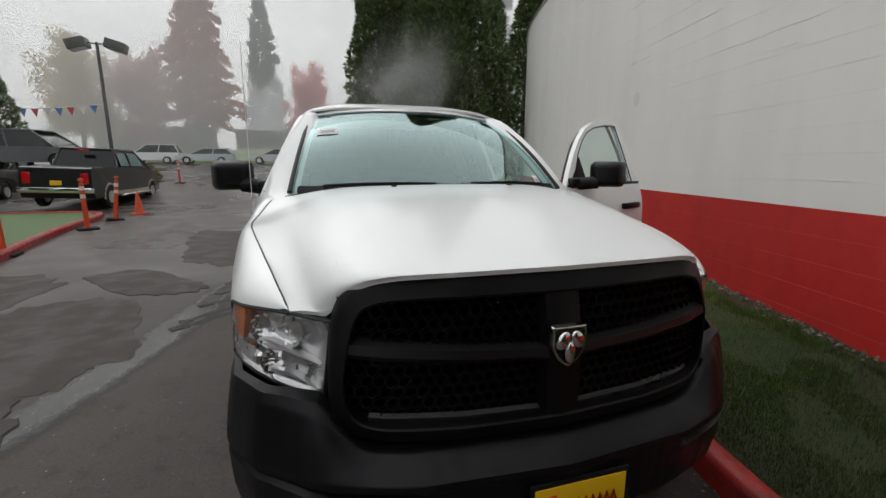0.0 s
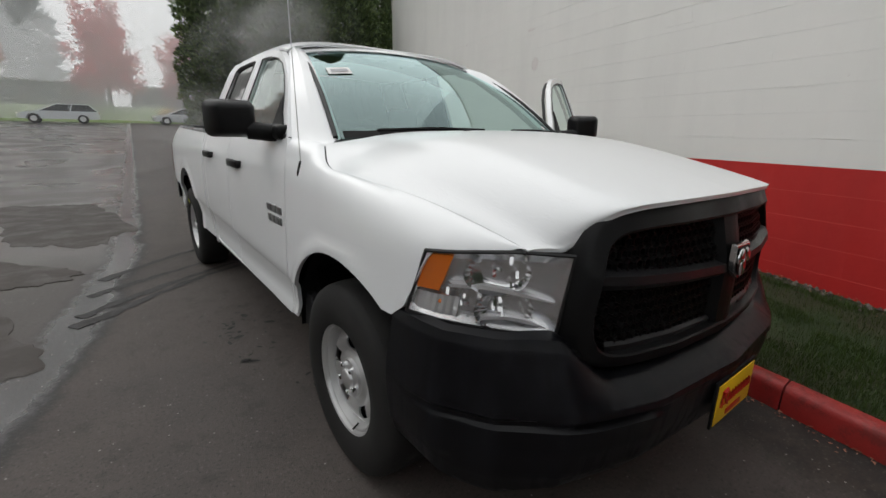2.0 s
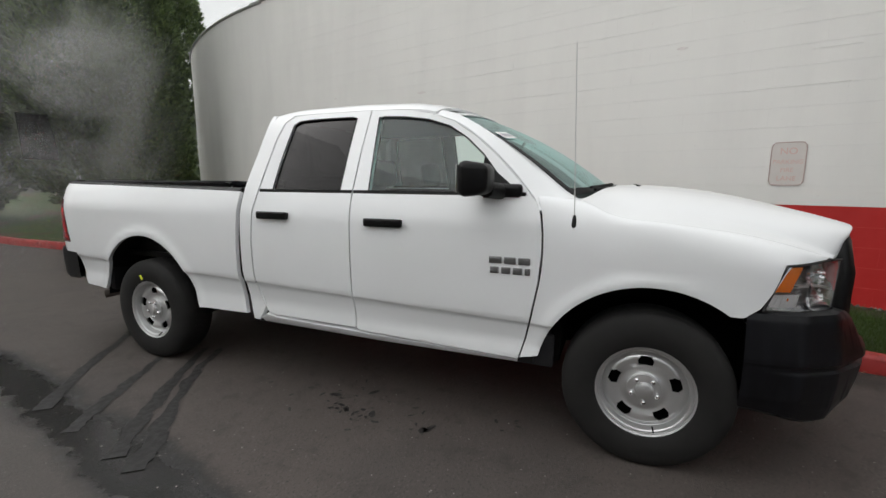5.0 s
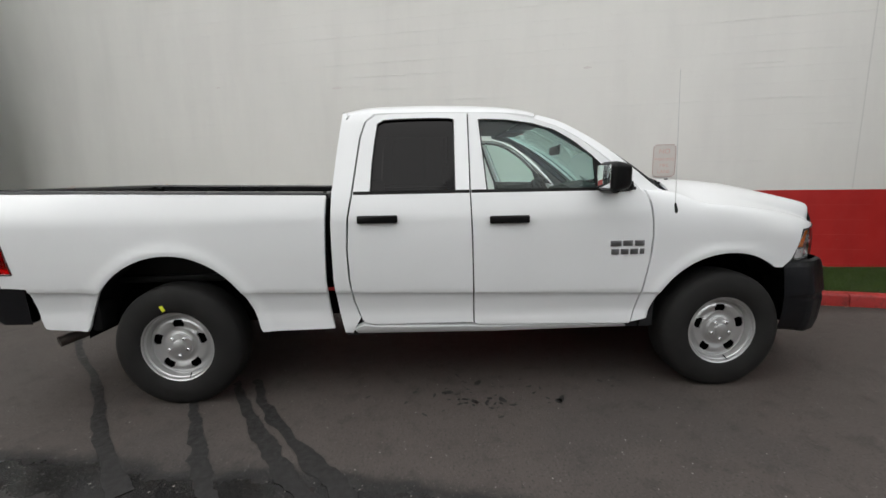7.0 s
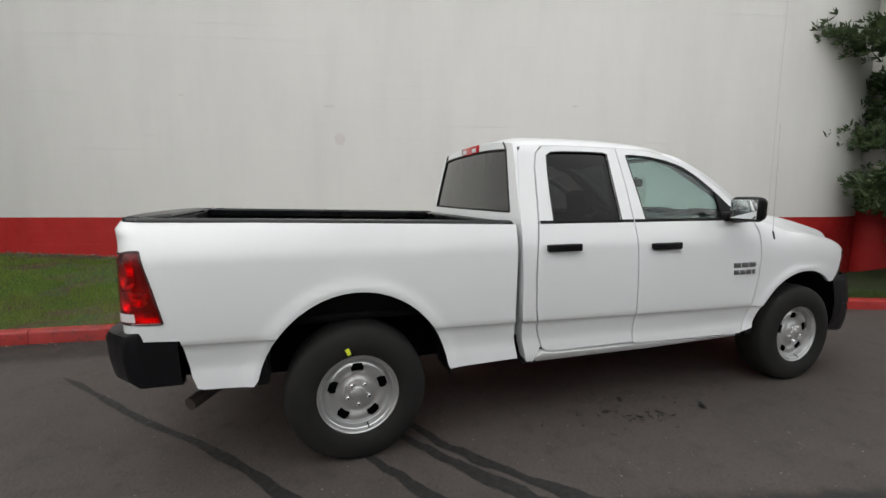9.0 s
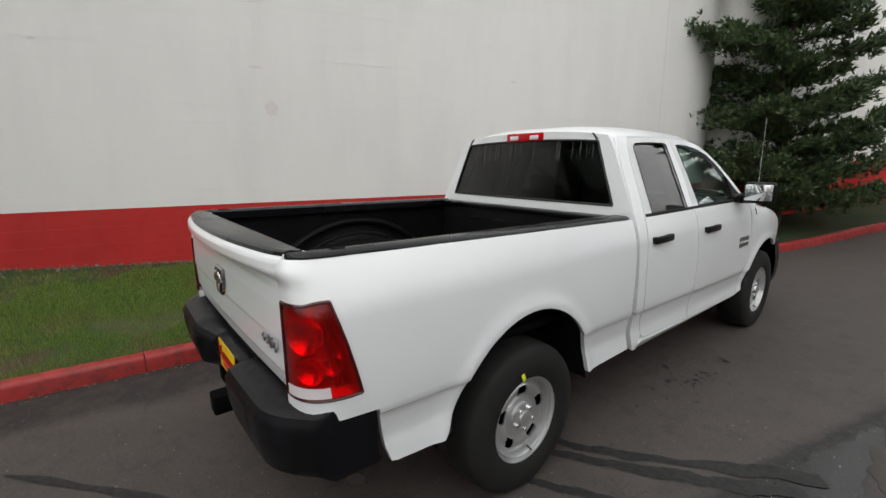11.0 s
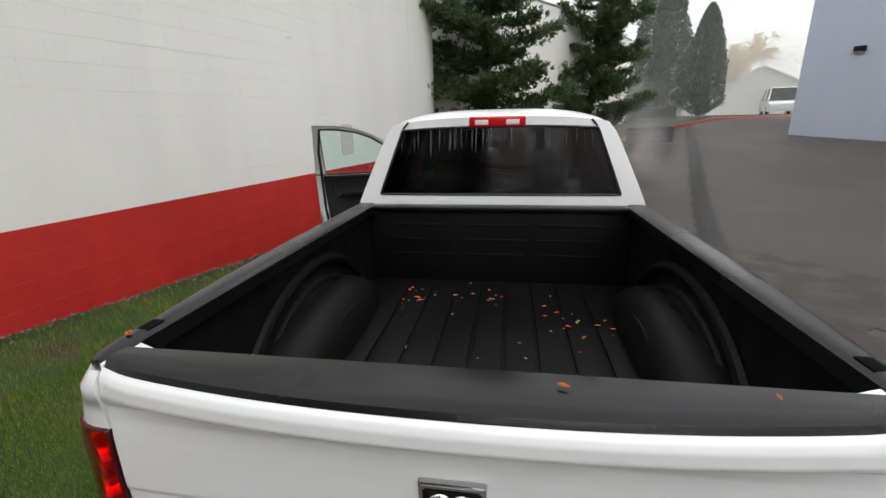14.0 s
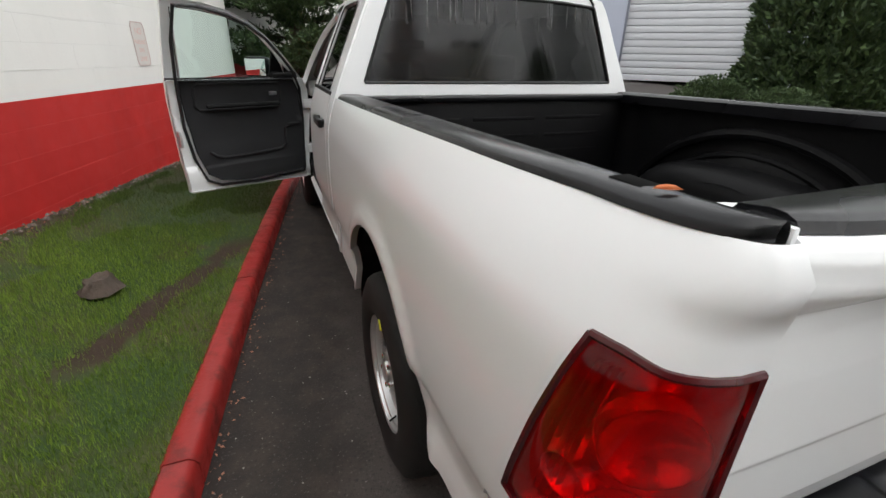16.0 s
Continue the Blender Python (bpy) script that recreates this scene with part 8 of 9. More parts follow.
def exhaust_steam():
    """The plume that drifts from the tail pipe back over the lane."""
    st = tagged(new("exhaust_steam"), "thin white exhaust steam drifting behind the truck", "steam", kind="stuff")
    m = m_steam()
    rng = random.Random(61)
    me = None
    for k in range(11):
        f = k / 10
        x = -0.7 + 2.4 * f + rng.gauss(0, 0.35)
        y = 6.3 + 2.6 * f + rng.gauss(0, 0.3)
        z = 0.55 + 3.0 * f + rng.gauss(0, 0.25)
        r = 0.55 + 1.15 * f
        if me is None:
            q = bm_grid(17, 17, lambda u, v: (2 * u - 1, 0.5 * ((2 * u - 1) ** 2 + (2 * v - 1) ** 2) - 0.3, 2 * v - 1))
            ob = part("puff", q, m, st)
            me = ob.data
        else:
            ob = share("puff", me, Matrix.Identity(4), st)
        ob.matrix_basis = pose(x, y, z, rng.uniform(-25, 25), 0, rng.uniform(-50, 25)) @ Matrix.Diagonal((r, r * 0.5, r, 1))
    # a second drift hangs over the lane beyond the front of the truck
    for k in range(9):
        f = k / 8
        r = 1.0 + 0.9 * f
        ob = share("puff", me, Matrix.Identity(4), st)
        ob.matrix_basis = pose(-2.9 - 1.7 * f + rng.gauss(0, 0.4), -5.6 - 6.0 * f + rng.gauss(0, 0.3), 0.7 + 1.0 * f + rng.gauss(0, 0.2), rng.uniform(-20, 20), 0, rng.uniform(-30, 30)) @ Matrix.Diagonal((r, r * 0.5, r, 1))


exhaust_steam()


# ---- planting bed with kerb by the second building ----
CONC = mat("grey_concrete", (0.30, 0.28, 0.26), 0.75)
_n2 = N(CONC)
_n2.color(_n2.mix(_n2.noise(3.0, 6.0), (0.34, 0.32, 0.30), (0.22, 0.205, 0.19)))
_n2.bump(_n2.noise(60.0, 4.0), 0.4, 0.004)


def kerb_run(name, pts, material, label, width=0.16, h=0.14):
    c = spline([(x, y, 0) for x, y in pts], 8 * (len(pts) - 1) + 1)
    b = bmesh.new()
    rows = []
    for i, p in enumerate(c):
        d = (c[min(i + 1, len(c) - 1)] - c[max(i - 1, 0)]).normalized()
        nr = Vector((-d.y, d.x, 0))
        z = gz(p.x, p.y)
        rows.append([b.verts.new((p.x + nr.x * o * width, p.y + nr.y * o * width, z + q)) for o, q in ((-0.5, -0.1), (-0.5, h - 0.03), (-0.34, h), (0.34, h), (0.5, h - 0.03), (0.5, -0.1))])
    for p, q in zip(rows, rows[1:]):
        for k in range(5):
            b.faces.new((p[k], p[k + 1], q[k + 1], q[k]))
    b.faces.new(rows[0])
    b.faces.new(rows[-1])
    tagged(part(name, b, material, None), label, "kerb", kind="structure")


BED = [(-14.5, -6.2), (-12.6, -6.9), (-11.0, -7.55), (-10.3, -7.45), (-9.95, -6.6), (-9.2, -4.9), (-8.4, -3.0), (-7.7, -0.9), (-7.3, 1.2), (-7.4, 3.0)]
kerb_run("kerb_bed", BED[:7], CONC, "rounded grey concrete kerb round the planting bed")
kerb_run("kerb_bed_red", BED[6:], KERB, "red painted kerb along the planting bed")


def build_bed():
    c = spline([(x, y, 0) for x, y in BED], 50)
    b = bmesh.new()
    prev = None
    for p in c:
        q = (b.verts.new((p.x, p.y, gz(p.x, p.y) + 0.09)), b.verts.new((p.x - 3.0, p.y + 0.6, gz(p.x, p.y) + 0.16)), b.verts.new((p.x - 14.0, p.y + 2, gz(p.x, p.y) + 0.12)))
        if prev:
            b.faces.new((prev[0], prev[1], q[1], q[0]))
            b.faces.new((prev[1], prev[2], q[2], q[1]))
        prev = q
    m = mat("bark_mulch", (0.07, 0.05, 0.035), 0.95)
    n = N(m)
    n.color(n.mix(n.noise(14.0, 6.0), (0.035, 0.026, 0.02), (0.10, 0.07, 0.05)))
    n.bump(n.noise(30.0, 5.0), 1.0, 0.03)
    tagged(part("planting_bed", b, m, None), "dark bark mulch planting bed", "planting bed", kind="structure")


build_bed()

# grass island with delineators opposite, and the far verge
ISL = [(-4.95, 3.5), (-5.35, 6.0), (-5.75, 8.0), (-6.1, 10.2), (-6.35, 12.2), (-6.9, 13.0), (-8.5, 13.2), (-12, 12.8)]
kerb_run("kerb_island", ISL, KERB, "red painted kerb round the grass island")


def flat_lawn(name, loop, label, lift=0.10):
    b = bmesh.new()
    f = b.faces.new([b.verts.new((x, y, gz(x, y) + lift)) for x, y in loop])
    bmesh.ops.triangulate(b, faces=[f])
    m = m_grass("distant_lawn", (0.05, 0.12, 0.02), (0.07, 0.15, 0.03), (0.12, 0.15, 0.05))
    n = N(m)
    n.color(n.mix(n.noise(3.0, 8.0, 0.7), (0.035, 0.09, 0.015), (0.10, 0.18, 0.04)))
    n.bump(n.noise(70.0, 4.0), 0.8, 0.02)
    tagged(part(name, b, m, None), label, "lawn", kind="structure")


flat_lawn("lawn_island", ISL + [(-13, 8), (-12, 4)], "green grass island opposite the truck")


def verge():
    def fn(u, v):
        x = -60 + 120 * u
        y = 47.2 + 16 * v + 0.02 * abs(x)
        return (x, y, gz(x, 47.2) + 0.05 + 1.6 * sstep(0, 0.5, v) + 0.4 * noise.noise((x * 0.1, v * 3, 0)) * v)
    m = m_grass("verge_grass", (0.06, 0.11, 0.03), (0.07, 0.12, 0.03), (0.12, 0.13, 0.05))
    n = N(m)
    n.color(n.mix(n.noise(0.6, 8.0, 0.7), (0.085, 0.155, 0.030), (0.19, 0.26, 0.07)))
    tagged(part("verge", bm_grid(60, 8, fn), m, None), "grassy bank beyond the far parking row", "bank", kind="structure")


verge()


# ---- delineator posts and cone ----
ORANGE = mat("orange_plastic", (0.62, 0.07, 0.02), 0.5)
_n3 = N(ORANGE)
_n3.color(_n3.mix(_n3.noise(6.0, 5.0), (0.68, 0.085, 0.02), (0.50, 0.05, 0.02)))
REFLECT = mat("white_reflective_band", (0.70, 0.66, 0.62), 0.4)


def delineator():
    d = thing("delineator_post", "orange-red plastic delineator post with reflective bands", "delineator", "delineators along the lane")
    part("post", bm_lathe([(0.03, 0.060), (0.06, 0.055), (0.25, 0.052), (1.02, 0.046), (1.06, 0.040), (1.07, 0.018), (1.10, 0.016), (1.11, 0.05), (1.16, 0.05), (1.17, 0.02)], 16, "z"), ORANGE, d)
    for z in (0.72, 0.90):
        part("band", bm_lathe([(z, 0.0515), (z + 0.09, 0.0505)], 16, "z"), REFLECT, d, "pale reflective band")
    b = bm_box(-0.20, 0.20, -0.20, 0.20, 0.0, 0.05, 0.012)
    part("base", b, RUBBER, d, "black rubber base")
    return d


_d = delineator()
_d.matrix_basis = pose(-5.55, 6.70, 0.0, 0, 0, 10)
copy_thing(_d, pose(-5.66, 9.84, 0.0, 0, 0, 30))
copy_thing(_d, pose(-5.80, 11.75, 0.0, 0, 7, 20))
copy_thing(_d, pose(-7.1, 23.4, gz(-7.1, 23.4), 0, 0, 5))
cone = thing("traffic_cone", "small orange traffic cone standing on the lane", "traffic cone", at=pose(-5.7, 13.2, 0))
part("cone_body", bm_lathe([(0.03, 0.14), (0.06, 0.125), (0.68, 0.028), (0.70, 0.02)], 18, "z"), ORANGE, cone)
part("cone_base", bm_box(-0.19, 0.19, -0.19, 0.19, 0, 0.035, 0.012), ORANGE, cone)


# ---- lamp post and pennants ----
def lamp_post(x, y):
    z0 = gz(x, y)
    p = thing("parking_lamp_post", "dark steel lamp post with two box floodlights", "lamp post", at=pose(x, y, z0))
    col = mat("dark_bronze_steel", (0.045, 0.042, 0.04), 0.5, 0.4)
    part("pole", bm_tube([(0, 0, 0), (0, 0, 4), (0, 0, 7.6)], 0.11, 10, r2=0.08), col, p)
    for s in (-1, 1):
        part("arm", bm_tube([(0, 0, 7.5), (s * 0.5, 0, 7.55)], 0.04, 8), col, p)
        q = bm_box(-0.50, 0.50, -0.42, 0.42, -0.30, 0.26, 0.06, 2)
        h = part("floodlight", bm_move(q, pose(s * 0.95, 0.0, 7.45, 0, s * 16, 0)), col, p, "box floodlight head")
        part("lens", bm_move(bm_box(-0.40, 0.40, -0.33, 0.33, -0.315, -0.302, 0.004), pose(s * 0.95, 0, 7.45, 0, s * 16, 0)), CLEARLENS, h)


lamp_post(-12.1, 29.5)


def pennants():
    p = thing("pennant_string", "string of red white and blue pennants", "pennants")
    a, b_ = Vector((-21.0, 30.0, 5.15)), Vector((-12.1, 29.42, 4.95))
    pts = [a.lerp(b_, k / 15) - Vector((0, 0, 0.45 * math.sin(math.pi * k / 15))) for k in range(16)]
    part("cord", bm_tube(pts, 0.012, 4), REFLECT, p)
    part("post", bm_tube([(a.x, a.y, gz(a.x, a.y)), (a.x, a.y, a.z + 0.1)], 0.04, 8), REFLECT, p)
    cols = [mat("pennant_red", (0.45, 0.04, 0.05), 0.6), mat("pennant_white", (0.7, 0.7, 0.7), 0.6), mat("pennant_blue", (0.05, 0.15, 0.42), 0.6)]
    for k in range(1, 15):
        q = pts[k]
        b = bmesh.new()
        f = b.faces.new([b.verts.new(q + Vector(v)) for v in ((-0.20, 0, 0), (0.20, 0, 0), (0.02, 0.05, -0.48))])
        solid(b, (0, 0.006, 0))
        part("pennant", b, cols[k % 3], p)


pennants()


# ---- parked vehicles ----
def vehicle(name, kind, body_mat, m, label, group="cars parked in the far row"):
    """A parked vehicle, nose towards +x: lofted body, cabin glass, wheels, lamps."""
    t = thing(name, label, "car" if kind != "pickup" else "pickup truck", group, at=m)
    L, W, belt, top, cab = {"suv": (4.6, 0.91, 1.02, 1.76, [(-2.2, .96), (-1.95, 1.0), (0.35, 1.0), (1.05, .62)]),
                            "wagon": (4.9, 0.89, 0.92, 1.48, [(-2.35, .95), (-1.9, 1.0), (0.1, 1.0), (1.0, .55)]),
                            "sedan": (4.7, 0.88, 0.92, 1.44, [(-1.75, .55), (-1.0, 1.0), (0.1, 1.0), (1.0, .55)]),
                            "van": (5.0, 0.95, 1.15, 2.0, [(-2.4, .98), (-2.2, 1.0), (0.9, 1.0), (1.6, .55)]),
                            "pickup": (5.8, 0.99, 1.28, 1.92, [(-1.0, .88), (-0.8, 1.0), (0.85, 1.0), (1.65, .55)])}[kind]
    h = L / 2
    hood = belt + (0.02 if kind != "pickup" else -0.03)
    prof = [(-h, 0.55), (-h - 0.02, 0.75), (-h + 0.03, belt - 0.03), (-h + 0.12, belt + 0.01), (0.9, belt), (h - 0.9, hood - 0.06), (h - 0.25, hood - 0.16), (h - 0.02, hood - 0.32), (h, 0.5), (h - 0.08, 0.34), (-h + 0.1, 0.34)]
    b = bmesh.new()
    wa = [h - 0.95, -h + 1.05]
    rows = []
    # outline with wheel arches along the bottom
    low = []
    for cx in wa:
        low += [(cx + 0.40 * math.cos(radians(a)), 0.34 + 0.40 * math.sin(radians(a))) for a in range(0, 181, 20)]
    outline = prof[:-1] + low[:10] + low[10:] + [prof[-1]]
    sides = []
    for s in (-1, 1):
        vs = []
        for x, z in outline:
            tw = W * (1 - 0.07 * max(0, z - 0.75) - 0.10 * max(0, (abs(x) - h + 0.5)) ** 2 * 2)
            vs.append(b.verts.new((x, s * tw, z)))
        f = b.faces.new(vs)
        sides.append(vs)
        bmesh.ops.triangulate(b, faces=[f])
    n = len(outline)
    for k in range(n):
        b.faces.new((sides[0][k], sides[0][(k + 1) % n], sides[1][(k + 1) % n], sides[1][k]))
    bmesh.ops.remove_doubles(b, verts=b.verts[:], dist=1e-5)
    hard = [e for e in b.edges if len(e.link_faces) == 2 and e.calc_face_angle(0) > 0.5 and abs(e.verts[0].co.z) > 0.3]
    bmesh.ops.bevel(b, geom=hard, offset=0.045, segments=3, affect="EDGES", clamp_overlap=True)
    part("body", b, body_mat, t)
    # cabin: dark glass block with painted roof and pillars
    dz = top - belt
    x0, x1, x2, x3 = (c[0] for c in cab)
    low_p, top_p = [(x0 - 0.10, W * 0.95), (x3 + 0.05, W * 0.95)], [(x1, W * 0.76), (x2, W * 0.76)]
    b = bmesh.new()
    a = [b.verts.new(v) for v in ((x0 - 0.08, -W * .93, belt - 0.02), (x3 + .25, -W * .93, belt - 0.02), (x3 + .25, W * .93, belt - 0.02), (x0 - 0.08, W * .93, belt - 0.02))]
    c = [b.verts.new(v) for v in ((x1, -W * .77, top - 0.06), (x2, -W * .77, top - 0.06), (x2, W * .77, top - 0.06), (x1, W * .77, top - 0.06))]
    for k in range(4):
        b.faces.new((a[k], a[(k + 1) % 4], c[(k + 1) % 4], c[k]))
    b.faces.new(c)
    part("glasshouse", b, CARGLASS, t, "dark car glass")
    part("roof", bm_box(x1 - 0.04, x2 + 0.04, -W * .78, W * .78, top - 0.07, top, 0.03, 2), body_mat, t)
    for s in (-1, 1):
        for (xa, xb) in ((x0 - 0.08, x1), ((x0 + x3) / 2, (x1 + x2) / 2 + 0.05), (x3 + 0.25, x2)):
            part("pillar", bm_tube([(xa, s * W * .935, belt - 0.02), (xb, s * W * .775, top - 0.05)], 0.035, 6), body_mat, t)
    wh = None
    for cx in wa:
        for s in (-1, 1):
            if wh is None:
                w = new("wheel")
                tag_part(w, t)
                part("tyre", bm_lathe([(-0.10, 0.2), (-0.11, 0.30), (-0.08, 0.345), (0.08, 0.345), (0.11, 0.30), (0.10, 0.2)], 22, "y"), RUBBER, w)
                part("rim", bm_lathe([(-0.112, 0.001), (-0.105, 0.12), (-0.115, 0.20), (0.115, 0.20), (0.105, 0.12), (0.112, 0.001)], 18, "y"), STEEL, w)
                wh = w
                w.matrix_basis = pose(cx, s * (W - 0.10), 0.345)
            else:
                o = copy_thing(wh, pose(cx, s * (W - 0.10), 0.345))
    for s in (-1, 1):
        part("headlight", bm_box(h - 0.10, h + 0.01, s * 0.62 - 0.16, s * 0.62 + 0.16, 0.64, 0.78, 0.02), CLEARLENS, t)
        part("rear_light", bm_box(-h - 0.025, -h + 0.06, s * 0.74 - 0.10, s * 0.74 + 0.10, 0.78, min(belt - 0.06, 1.12), 0.015), REDLENS, t)
    if kind == "pickup":
        part("bed_opening", bm_box(-h + 0.18, x0 - 0.22, -W * .82, W * .82, belt - 0.02, belt + 0.016, 0.004), TRIM, t)
        part("chrome_bumper", bm_box(-h - 0.14, -h + 0.05, -W * .96, W * .96, 0.50, 0.68, 0.03), CHROME, t, "chrome rear bumper")
        part("number_plate", bm_box(-h - 0.035, -h - 0.022, -0.15, 0.15, 0.74, 0.88, 0.002), YELLOW, t, "yellow dealer plate")
        tan = mat("tan_two_tone_paint", (0.30, 0.25, 0.18), 0.4)
        for s in (-1, 1):
            part("sill_stripe", bm_box(-h + 1.5, h - 1.4, *sorted((s * (W - 0.05), s * (W + 0.006))), 0.36, 0.50, 0.012), tan, t, "tan lower body paint")
            part("side_step", bm_tube([(-h + 1.55, s * (W + 0.10), 0.36), (h - 1.45, s * (W + 0.10), 0.36)], 0.045, 10), CHROME, t, "chrome side step")
            for cx in wa:
                part("arch_flare", bm_tube([(cx + 0.43 * math.cos(radians(a)), s * (W - 0.01), 0.34 + 0.43 * math.sin(radians(a))) for a in range(-8, 189, 14)], 0.035, 8), tan, t, "tan wheel arch flare")
            # panes of the crew cab
            for xa, xb in ((x1 + 0.06, (x1 + x2) / 2 - 0.02), ((x1 + x2) / 2 + 0.08, x2 + 0.12)):
                q = bmesh.new()
                q.faces.new([q.verts.new(v) for v in ((xa, s * W * .945, belt + 0.05), (xb + 0.25 * (xb > x2), s * W * .945, belt + 0.05), (xb, s * W * .80, top - 0.13), (xa + 0.03, s * W * .80, top - 0.13))])
                solid(q, (0, s * 0.004, 0))
                part("side_window", q, TEALGLASS, t, "pale reflecting side window")
        part("tailgate_seam", bm_box(-h - 0.028, -h + 0.02, -W * .74, W * .74, belt - 0.10, belt - 0.085, 0.003), TRIM, t)
        part("high_brake_lamp", bm_box(x0 - 0.16, x0 - 0.02, -0.16, 0.16, top - 0.11, top - 0.06, 0.01), REDLENS, t)
    else:
        part("bumper", bm_box(-h - 0.05, -h + 0.1, -W * .92, W * .92, 0.40, 0.60, 0.03), body_mat, t)
        part("number_plate", bm_box(-h - 0.062, -h - 0.05, -0.15, 0.15, 0.62, 0.76, 0.002), PAPER, t)
    return t


CARGLASS = mat("dark_car_glass", (0.012, 0.014, 0.015), 0.06, Specular_IOR_Level=0.45)
# the side panes' pale teal reflection is put into the base colour
TEALGLASS = mat("teal_reflecting_glass", (0.10, 0.22, 0.22), 0.05, Specular_IOR_Level=0.6)
BLACKPAINT = mat("black_car_paint", (0.006, 0.0065, 0.007), 0.35, Coat_Weight=0.25)
GREYPAINT = mat("dark_grey_car_paint", (0.05, 0.055, 0.065), 0.3, Coat_Weight=0.6)
SILVERPAINT = mat("silver_car_paint", (0.50, 0.52, 0.54), 0.35, 0.3)
WHITECAR = mat("white_car_paint", (0.72, 0.73, 0.74), 0.3, Coat_Weight=0.4)
YELLOWCAR = mat("yellow_van_paint", (0.62, 0.36, 0.04), 0.4)


def raised_lot():
    b = bm_box(-44, -11.0, 20.2, 40, 0.0, 1.22, 0.05)
    tagged(part("raised_lot", b, ASPHALT, None), "raised asphalt car lot with a low edge", "lot", kind="structure")


raised_lot()


def at_road(x, y, heading):
    return pose(x, y, gz(x, y), 0, 0, heading)


vehicle("parked_pickup", "pickup", BLACKPAINT, pose(-8.05, 17.0, gz(-8, 17), 2, 0, 89), "black pickup truck with tan lower body and chrome bumper", "vehicles on the lot")
vehicle("parked_suv", "suv", GREYPAINT, pose(-12.5, 22.7, 1.22, 0, 0, -10), "dark grey sport utility on the raised lot", "vehicles on the lot")
vehicle("parked_sedan", "sedan", BLACKPAINT, pose(-12.3, 16.8, gz(-12, 16.8), 0, 0, 95), "black sedan beside the dark pickup", "vehicles on the lot")
vehicle("parked_suv", "suv", WHITECAR, at_road(-14.6, 45.5, 180), "white sport utility parked in the far row")
vehicle("parked_wagon", "wagon", SILVERPAINT, at_road(-10.2, 45.3, 182), "silver wagon parked in the far row")
vehicle("parked_wagon", "wagon", SILVERPAINT, at_road(-3.9, 45.2, 180), "silver station wagon parked in the far row")
vehicle("parked_sedan", "sedan", SILVERPAINT, at_road(4.6, 45.6, 181), "pale silver sedan parked in the far row")
vehicle("parked_sedan", "sedan", WHITECAR, at_road(9.0, 46.0, 178), "white sedan parked in the far row")
vehicle("yellow_van", "van", YELLOWCAR, pose(5.7, 48.9, gz(5, 47.2) + 0.35, 0, 0, 165), "yellow van with a pale roof beyond the bank")
vehicle("white_van", "van", WHITECAR, pose(-19.6, -31.8, 1.44, 0, 0, 70), "white van parked by the far garage", "vehicles beyond the lane")


# ---- buildings ----
def siding(name, c1, c2, scale):
    m = mat(name, c1, 0.6)
    n = N(m)
    mp = n.put("ShaderNodeMapping", Vector=n.geo.outputs["Position"])
    mp.inputs["Scale"].default_value = (1, 1, 0.25)
    n.color(n.mix(n.noise(scale, 6.0, vec=mp.outputs["Vector"]), c1, c2))
    n.bump(n.noise(30.0, 4.0), 0.2, 0.005)
    return m


BLUEWALL = siding("pale_blue_render", (0.44, 0.47, 0.56), (0.38, 0.41, 0.50), 1.2)
DOORWHITE = siding("white_metal_door", (0.62, 0.63, 0.66), (0.52, 0.53, 0.56), 2.0)
CREAM = siding("cream_siding", (0.55, 0.52, 0.46), (0.48, 0.45, 0.40), 1.0)


def shed(name, m, W, D, H, door_x, dw, dh, wallm, label, lights=()):
    """A plain block building with a sectional door in its front, which lies along +x at y = 0 and looks to -y."""
    t = thing(name, label, "building", at=m)
    # front wall with the door opening
    b = bm_box(0, door_x, 0, 0.25, -0.6, H)
    b = bm_box(door_x + dw, W, 0, 0.25, -0.6, H, bm=b)
    b = bm_box(door_x, door_x + dw, 0, 0.25, dh, H, bm=b)
    part("front_wall", b, wallm, t, smooth=False)
    part("side_wall", bm_box(0, 0.25, 0.25, D, -0.6, H), wallm, t, smooth=False)
    part("side_wall", bm_box(W - 0.25, W, 0.25, D, -0.6, H), wallm, t, smooth=False)
    part("back_wall", bm_box(0.25, W - 0.25, D - 0.25, D, -0.6, H), wallm, t, smooth=False)
    part("roof", bm_box(-0.08, W + 0.08, -0.08, D + 0.08, H, H + 0.14, 0.02), mat("grey_roof_edge", (0.22, 0.23, 0.25), 0.6), t, "grey roof with metal edge")
    d = new("garage_door")
    tag_part(d, t, "white sectional garage door")
    n = 14
    ph = dh / n
    me = None
    for k in range(n):
        if me is None:
            ob = part("door_panel", bm_box(door_x + 0.02, door_x + dw - 0.02, 0.12, 0.17, 0.01, ph - 0.012, 0.012), DOORWHITE, d)
            me = ob.data
        else:
            share("door_panel", me, pose(0, 0, k * ph), d)
    fr = mat("dark_door_frame", (0.16, 0.17, 0.21), 0.6)
    for xx in (door_x - 0.06, door_x + dw - 0.02):
        part("door_jamb", bm_box(xx, xx + 0.08, -0.02, 0.12, -0.05, dh + 0.06, 0.008), fr, t)
    part("door_lintel", bm_box(door_x + 0.02, door_x + dw - 0.02, -0.02, 0.12, dh - 0.02, dh + 0.06, 0.008), fr, t)
    for x, z in lights:
        l = part("wall_light", bm_box(x - 0.16, x + 0.16, -0.20, 0.0, z - 0.09, z + 0.09, 0.03), TRIM, t, "dark wall light")
        part("lens", bm_box(x - 0.12, x + 0.12, -0.18, -0.05, z - 0.105, z - 0.091, 0.004), CLEARLENS, l)
    return t


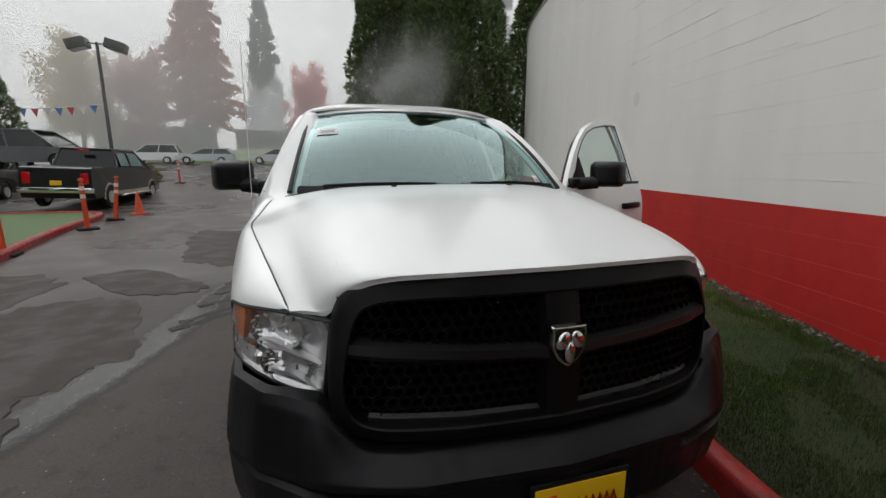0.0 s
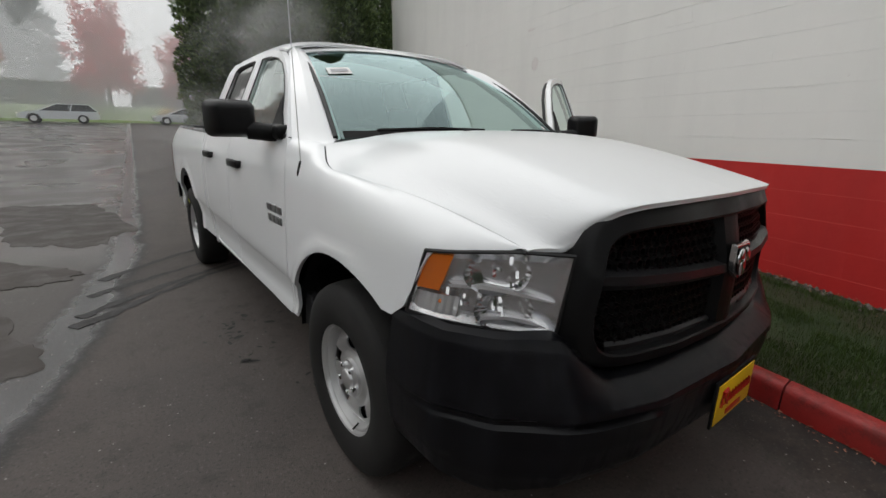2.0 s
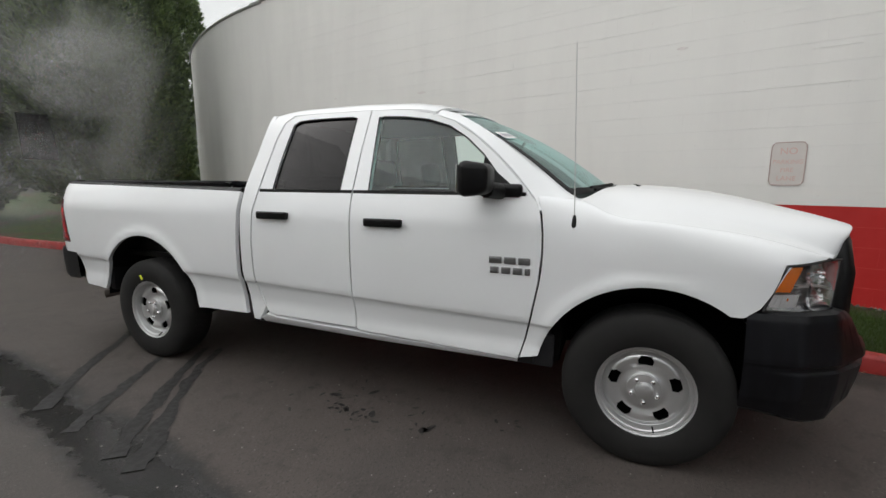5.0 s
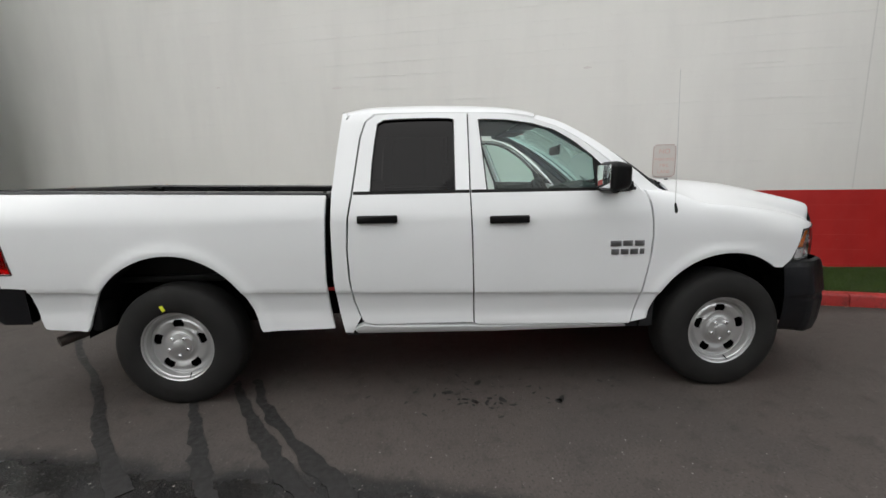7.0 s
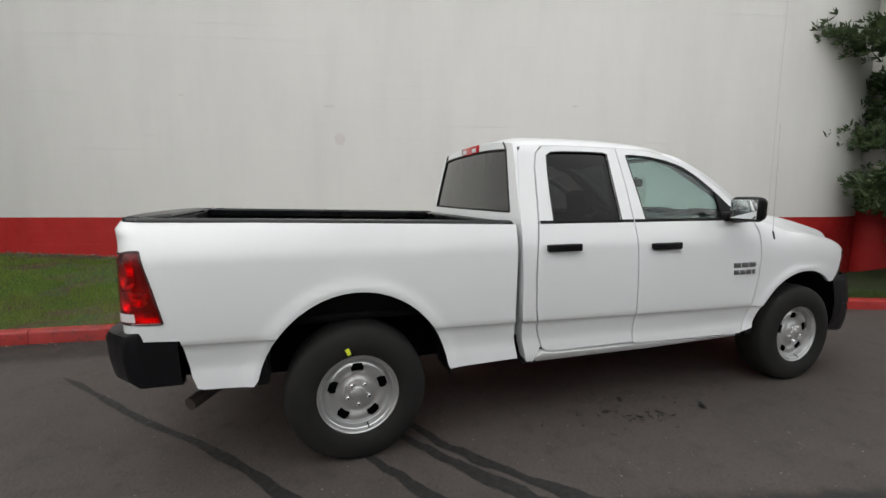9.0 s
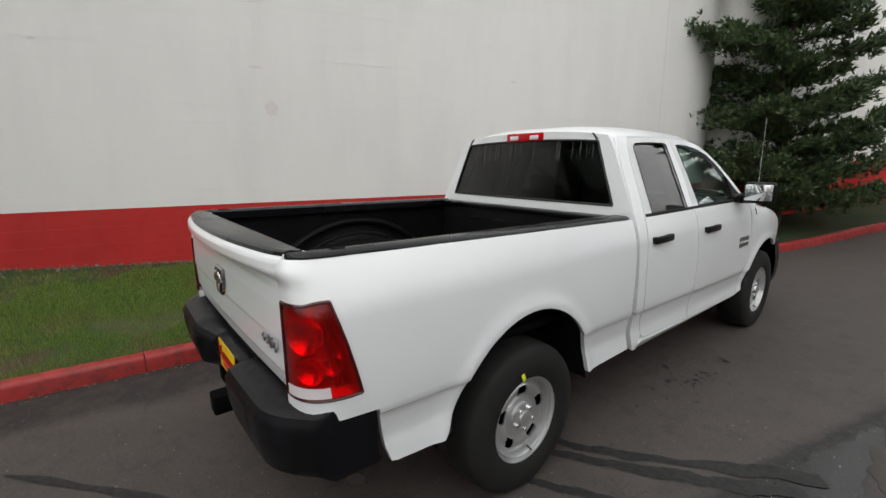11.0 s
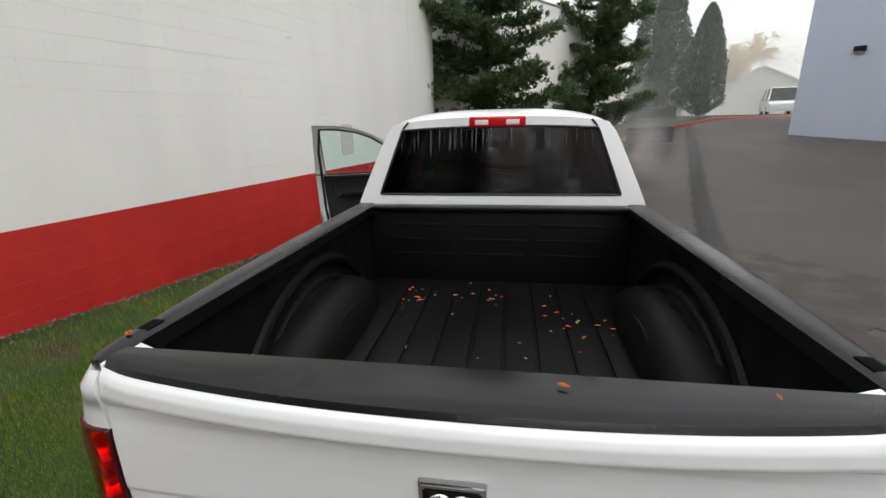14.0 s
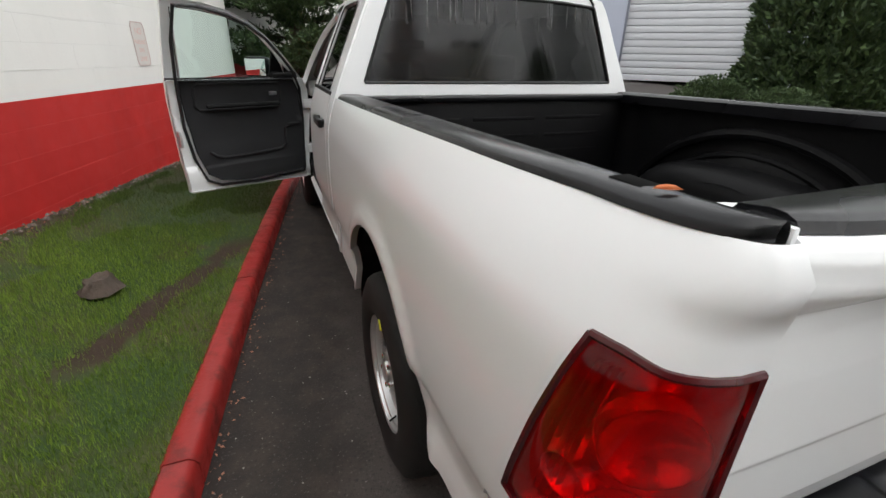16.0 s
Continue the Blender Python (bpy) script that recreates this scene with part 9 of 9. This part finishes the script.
_c0 = Vector((-10.85, -14.1, 0.75))
_ax = Vector((-0.70, 0.714, 0)).normalized()
_ay = Vector((_ax.y * -1, _ax.x, 0))
_m = Matrix((_ax, -_ay * -1, Vector((0, 0, 1)))).transposed().to_4x4()
_m.translation = _c0
shed("blue_workshop", _m, 16, 12, 5.4, 3.65, 4.6, 3.75, BLUEWALL, "pale blue workshop with a white sectional door", ((1.6, 3.1), (9.0, 2.2)))


def gable_garage(m, w, d, eave, ridge):
    """A small gabled garage looking to -y, its roll door to one side."""
    t = thing("cream_garage", "cream gabled garage with a grey door in mist", "building", at=m)
    g = bmesh.new()
    f = g.faces.new([g.verts.new((x, 0, z)) for x, z in ((0, -0.6), (w, -0.6), (w, eave), (w / 2, ridge), (0, eave))])
    solid(g, (0, 0.2, 0))
    part("front_wall", g, CREAM, t, smooth=False)
    for x in (0, w - 0.2):
        part("side_wall", bm_box(x, x + 0.2, 0.2, d, -0.6, eave), CREAM, t, smooth=False)
    part("back_wall", bm_box(0.2, w - 0.2, d - 0.2, d, -0.6, eave), CREAM, t, smooth=False)
    pale = mat("pale_shingle_roof", (0.36, 0.35, 0.34), 0.8)
    for sx in (-1, 1):
        r = bmesh.new()
        x0, x1 = (-0.3, w / 2) if sx < 0 else (w + 0.3, w / 2)
        ze = eave - (ridge - eave) / (w / 2) * 0.3
        r.faces.new([r.verts.new(v) for v in ((x0, -0.4, ze), (x1, -0.4, ridge + 0.02), (x1, d + 0.3, ridge + 0.02), (x0, d + 0.3, ze))])
        solid(r, (0, 0, 0.14))
        part("roof", r, pale, t, "pale roof slope", smooth=False)
    gd = new("garage_door")
    tag_part(gd, t, "grey roll door")
    for k in range(6):
        part("door_panel", bm_box(w * 0.44, w * 0.80, -0.03, -0.003, 0.02 + k * 0.42, 0.41 + k * 0.42, 0.01), SILVERPAINT, gd)


gable_garage(pose(-20.6, -43.2, 1.40, 0, 0, 155.5), 5.6, 7.0, 2.9, 4.3)


def carport(x, y, w, z):
    t = thing("low_building", "low dark building with a pale roof edge in mist", "building", "low buildings behind the bank", at=pose(x, y, z))
    part("front_wall", bm_box(0, w, 0, 4, -1.0, 2.3), siding("brown_grey_siding", (0.20, 0.18, 0.17), (0.15, 0.14, 0.13), 1.0), t)
    part("roof", bm_box(-0.4, w + 0.4, -0.6, 4.4, 2.3, 2.6, 0.05), mat("pale_metal_roof", (0.50, 0.51, 0.52), 0.5), t)
    for k in range(int(w / 3)):
        wd = part("window", bm_box(0.7 + k * 3, 2.1 + k * 3, -0.02, 0.03, 0.7, 1.7, 0.01), CARGLASS, t)
        part("window_frame", bm_box(0.6 + k * 3, 2.2 + k * 3, -0.008, 0.0, 0.6, 1.8), REFLECT, wd)


carport(-24, 58, 12, 3.2)
carport(-9.5, 60, 9, 3.2)
carport(2, 62, 10, 3.2)


# ---- the block faces nearest the lane ----
for key, m in NEAR_BLOCKS[:300]:
    share("block", BLOCK_MESHES[key], m, WALL)
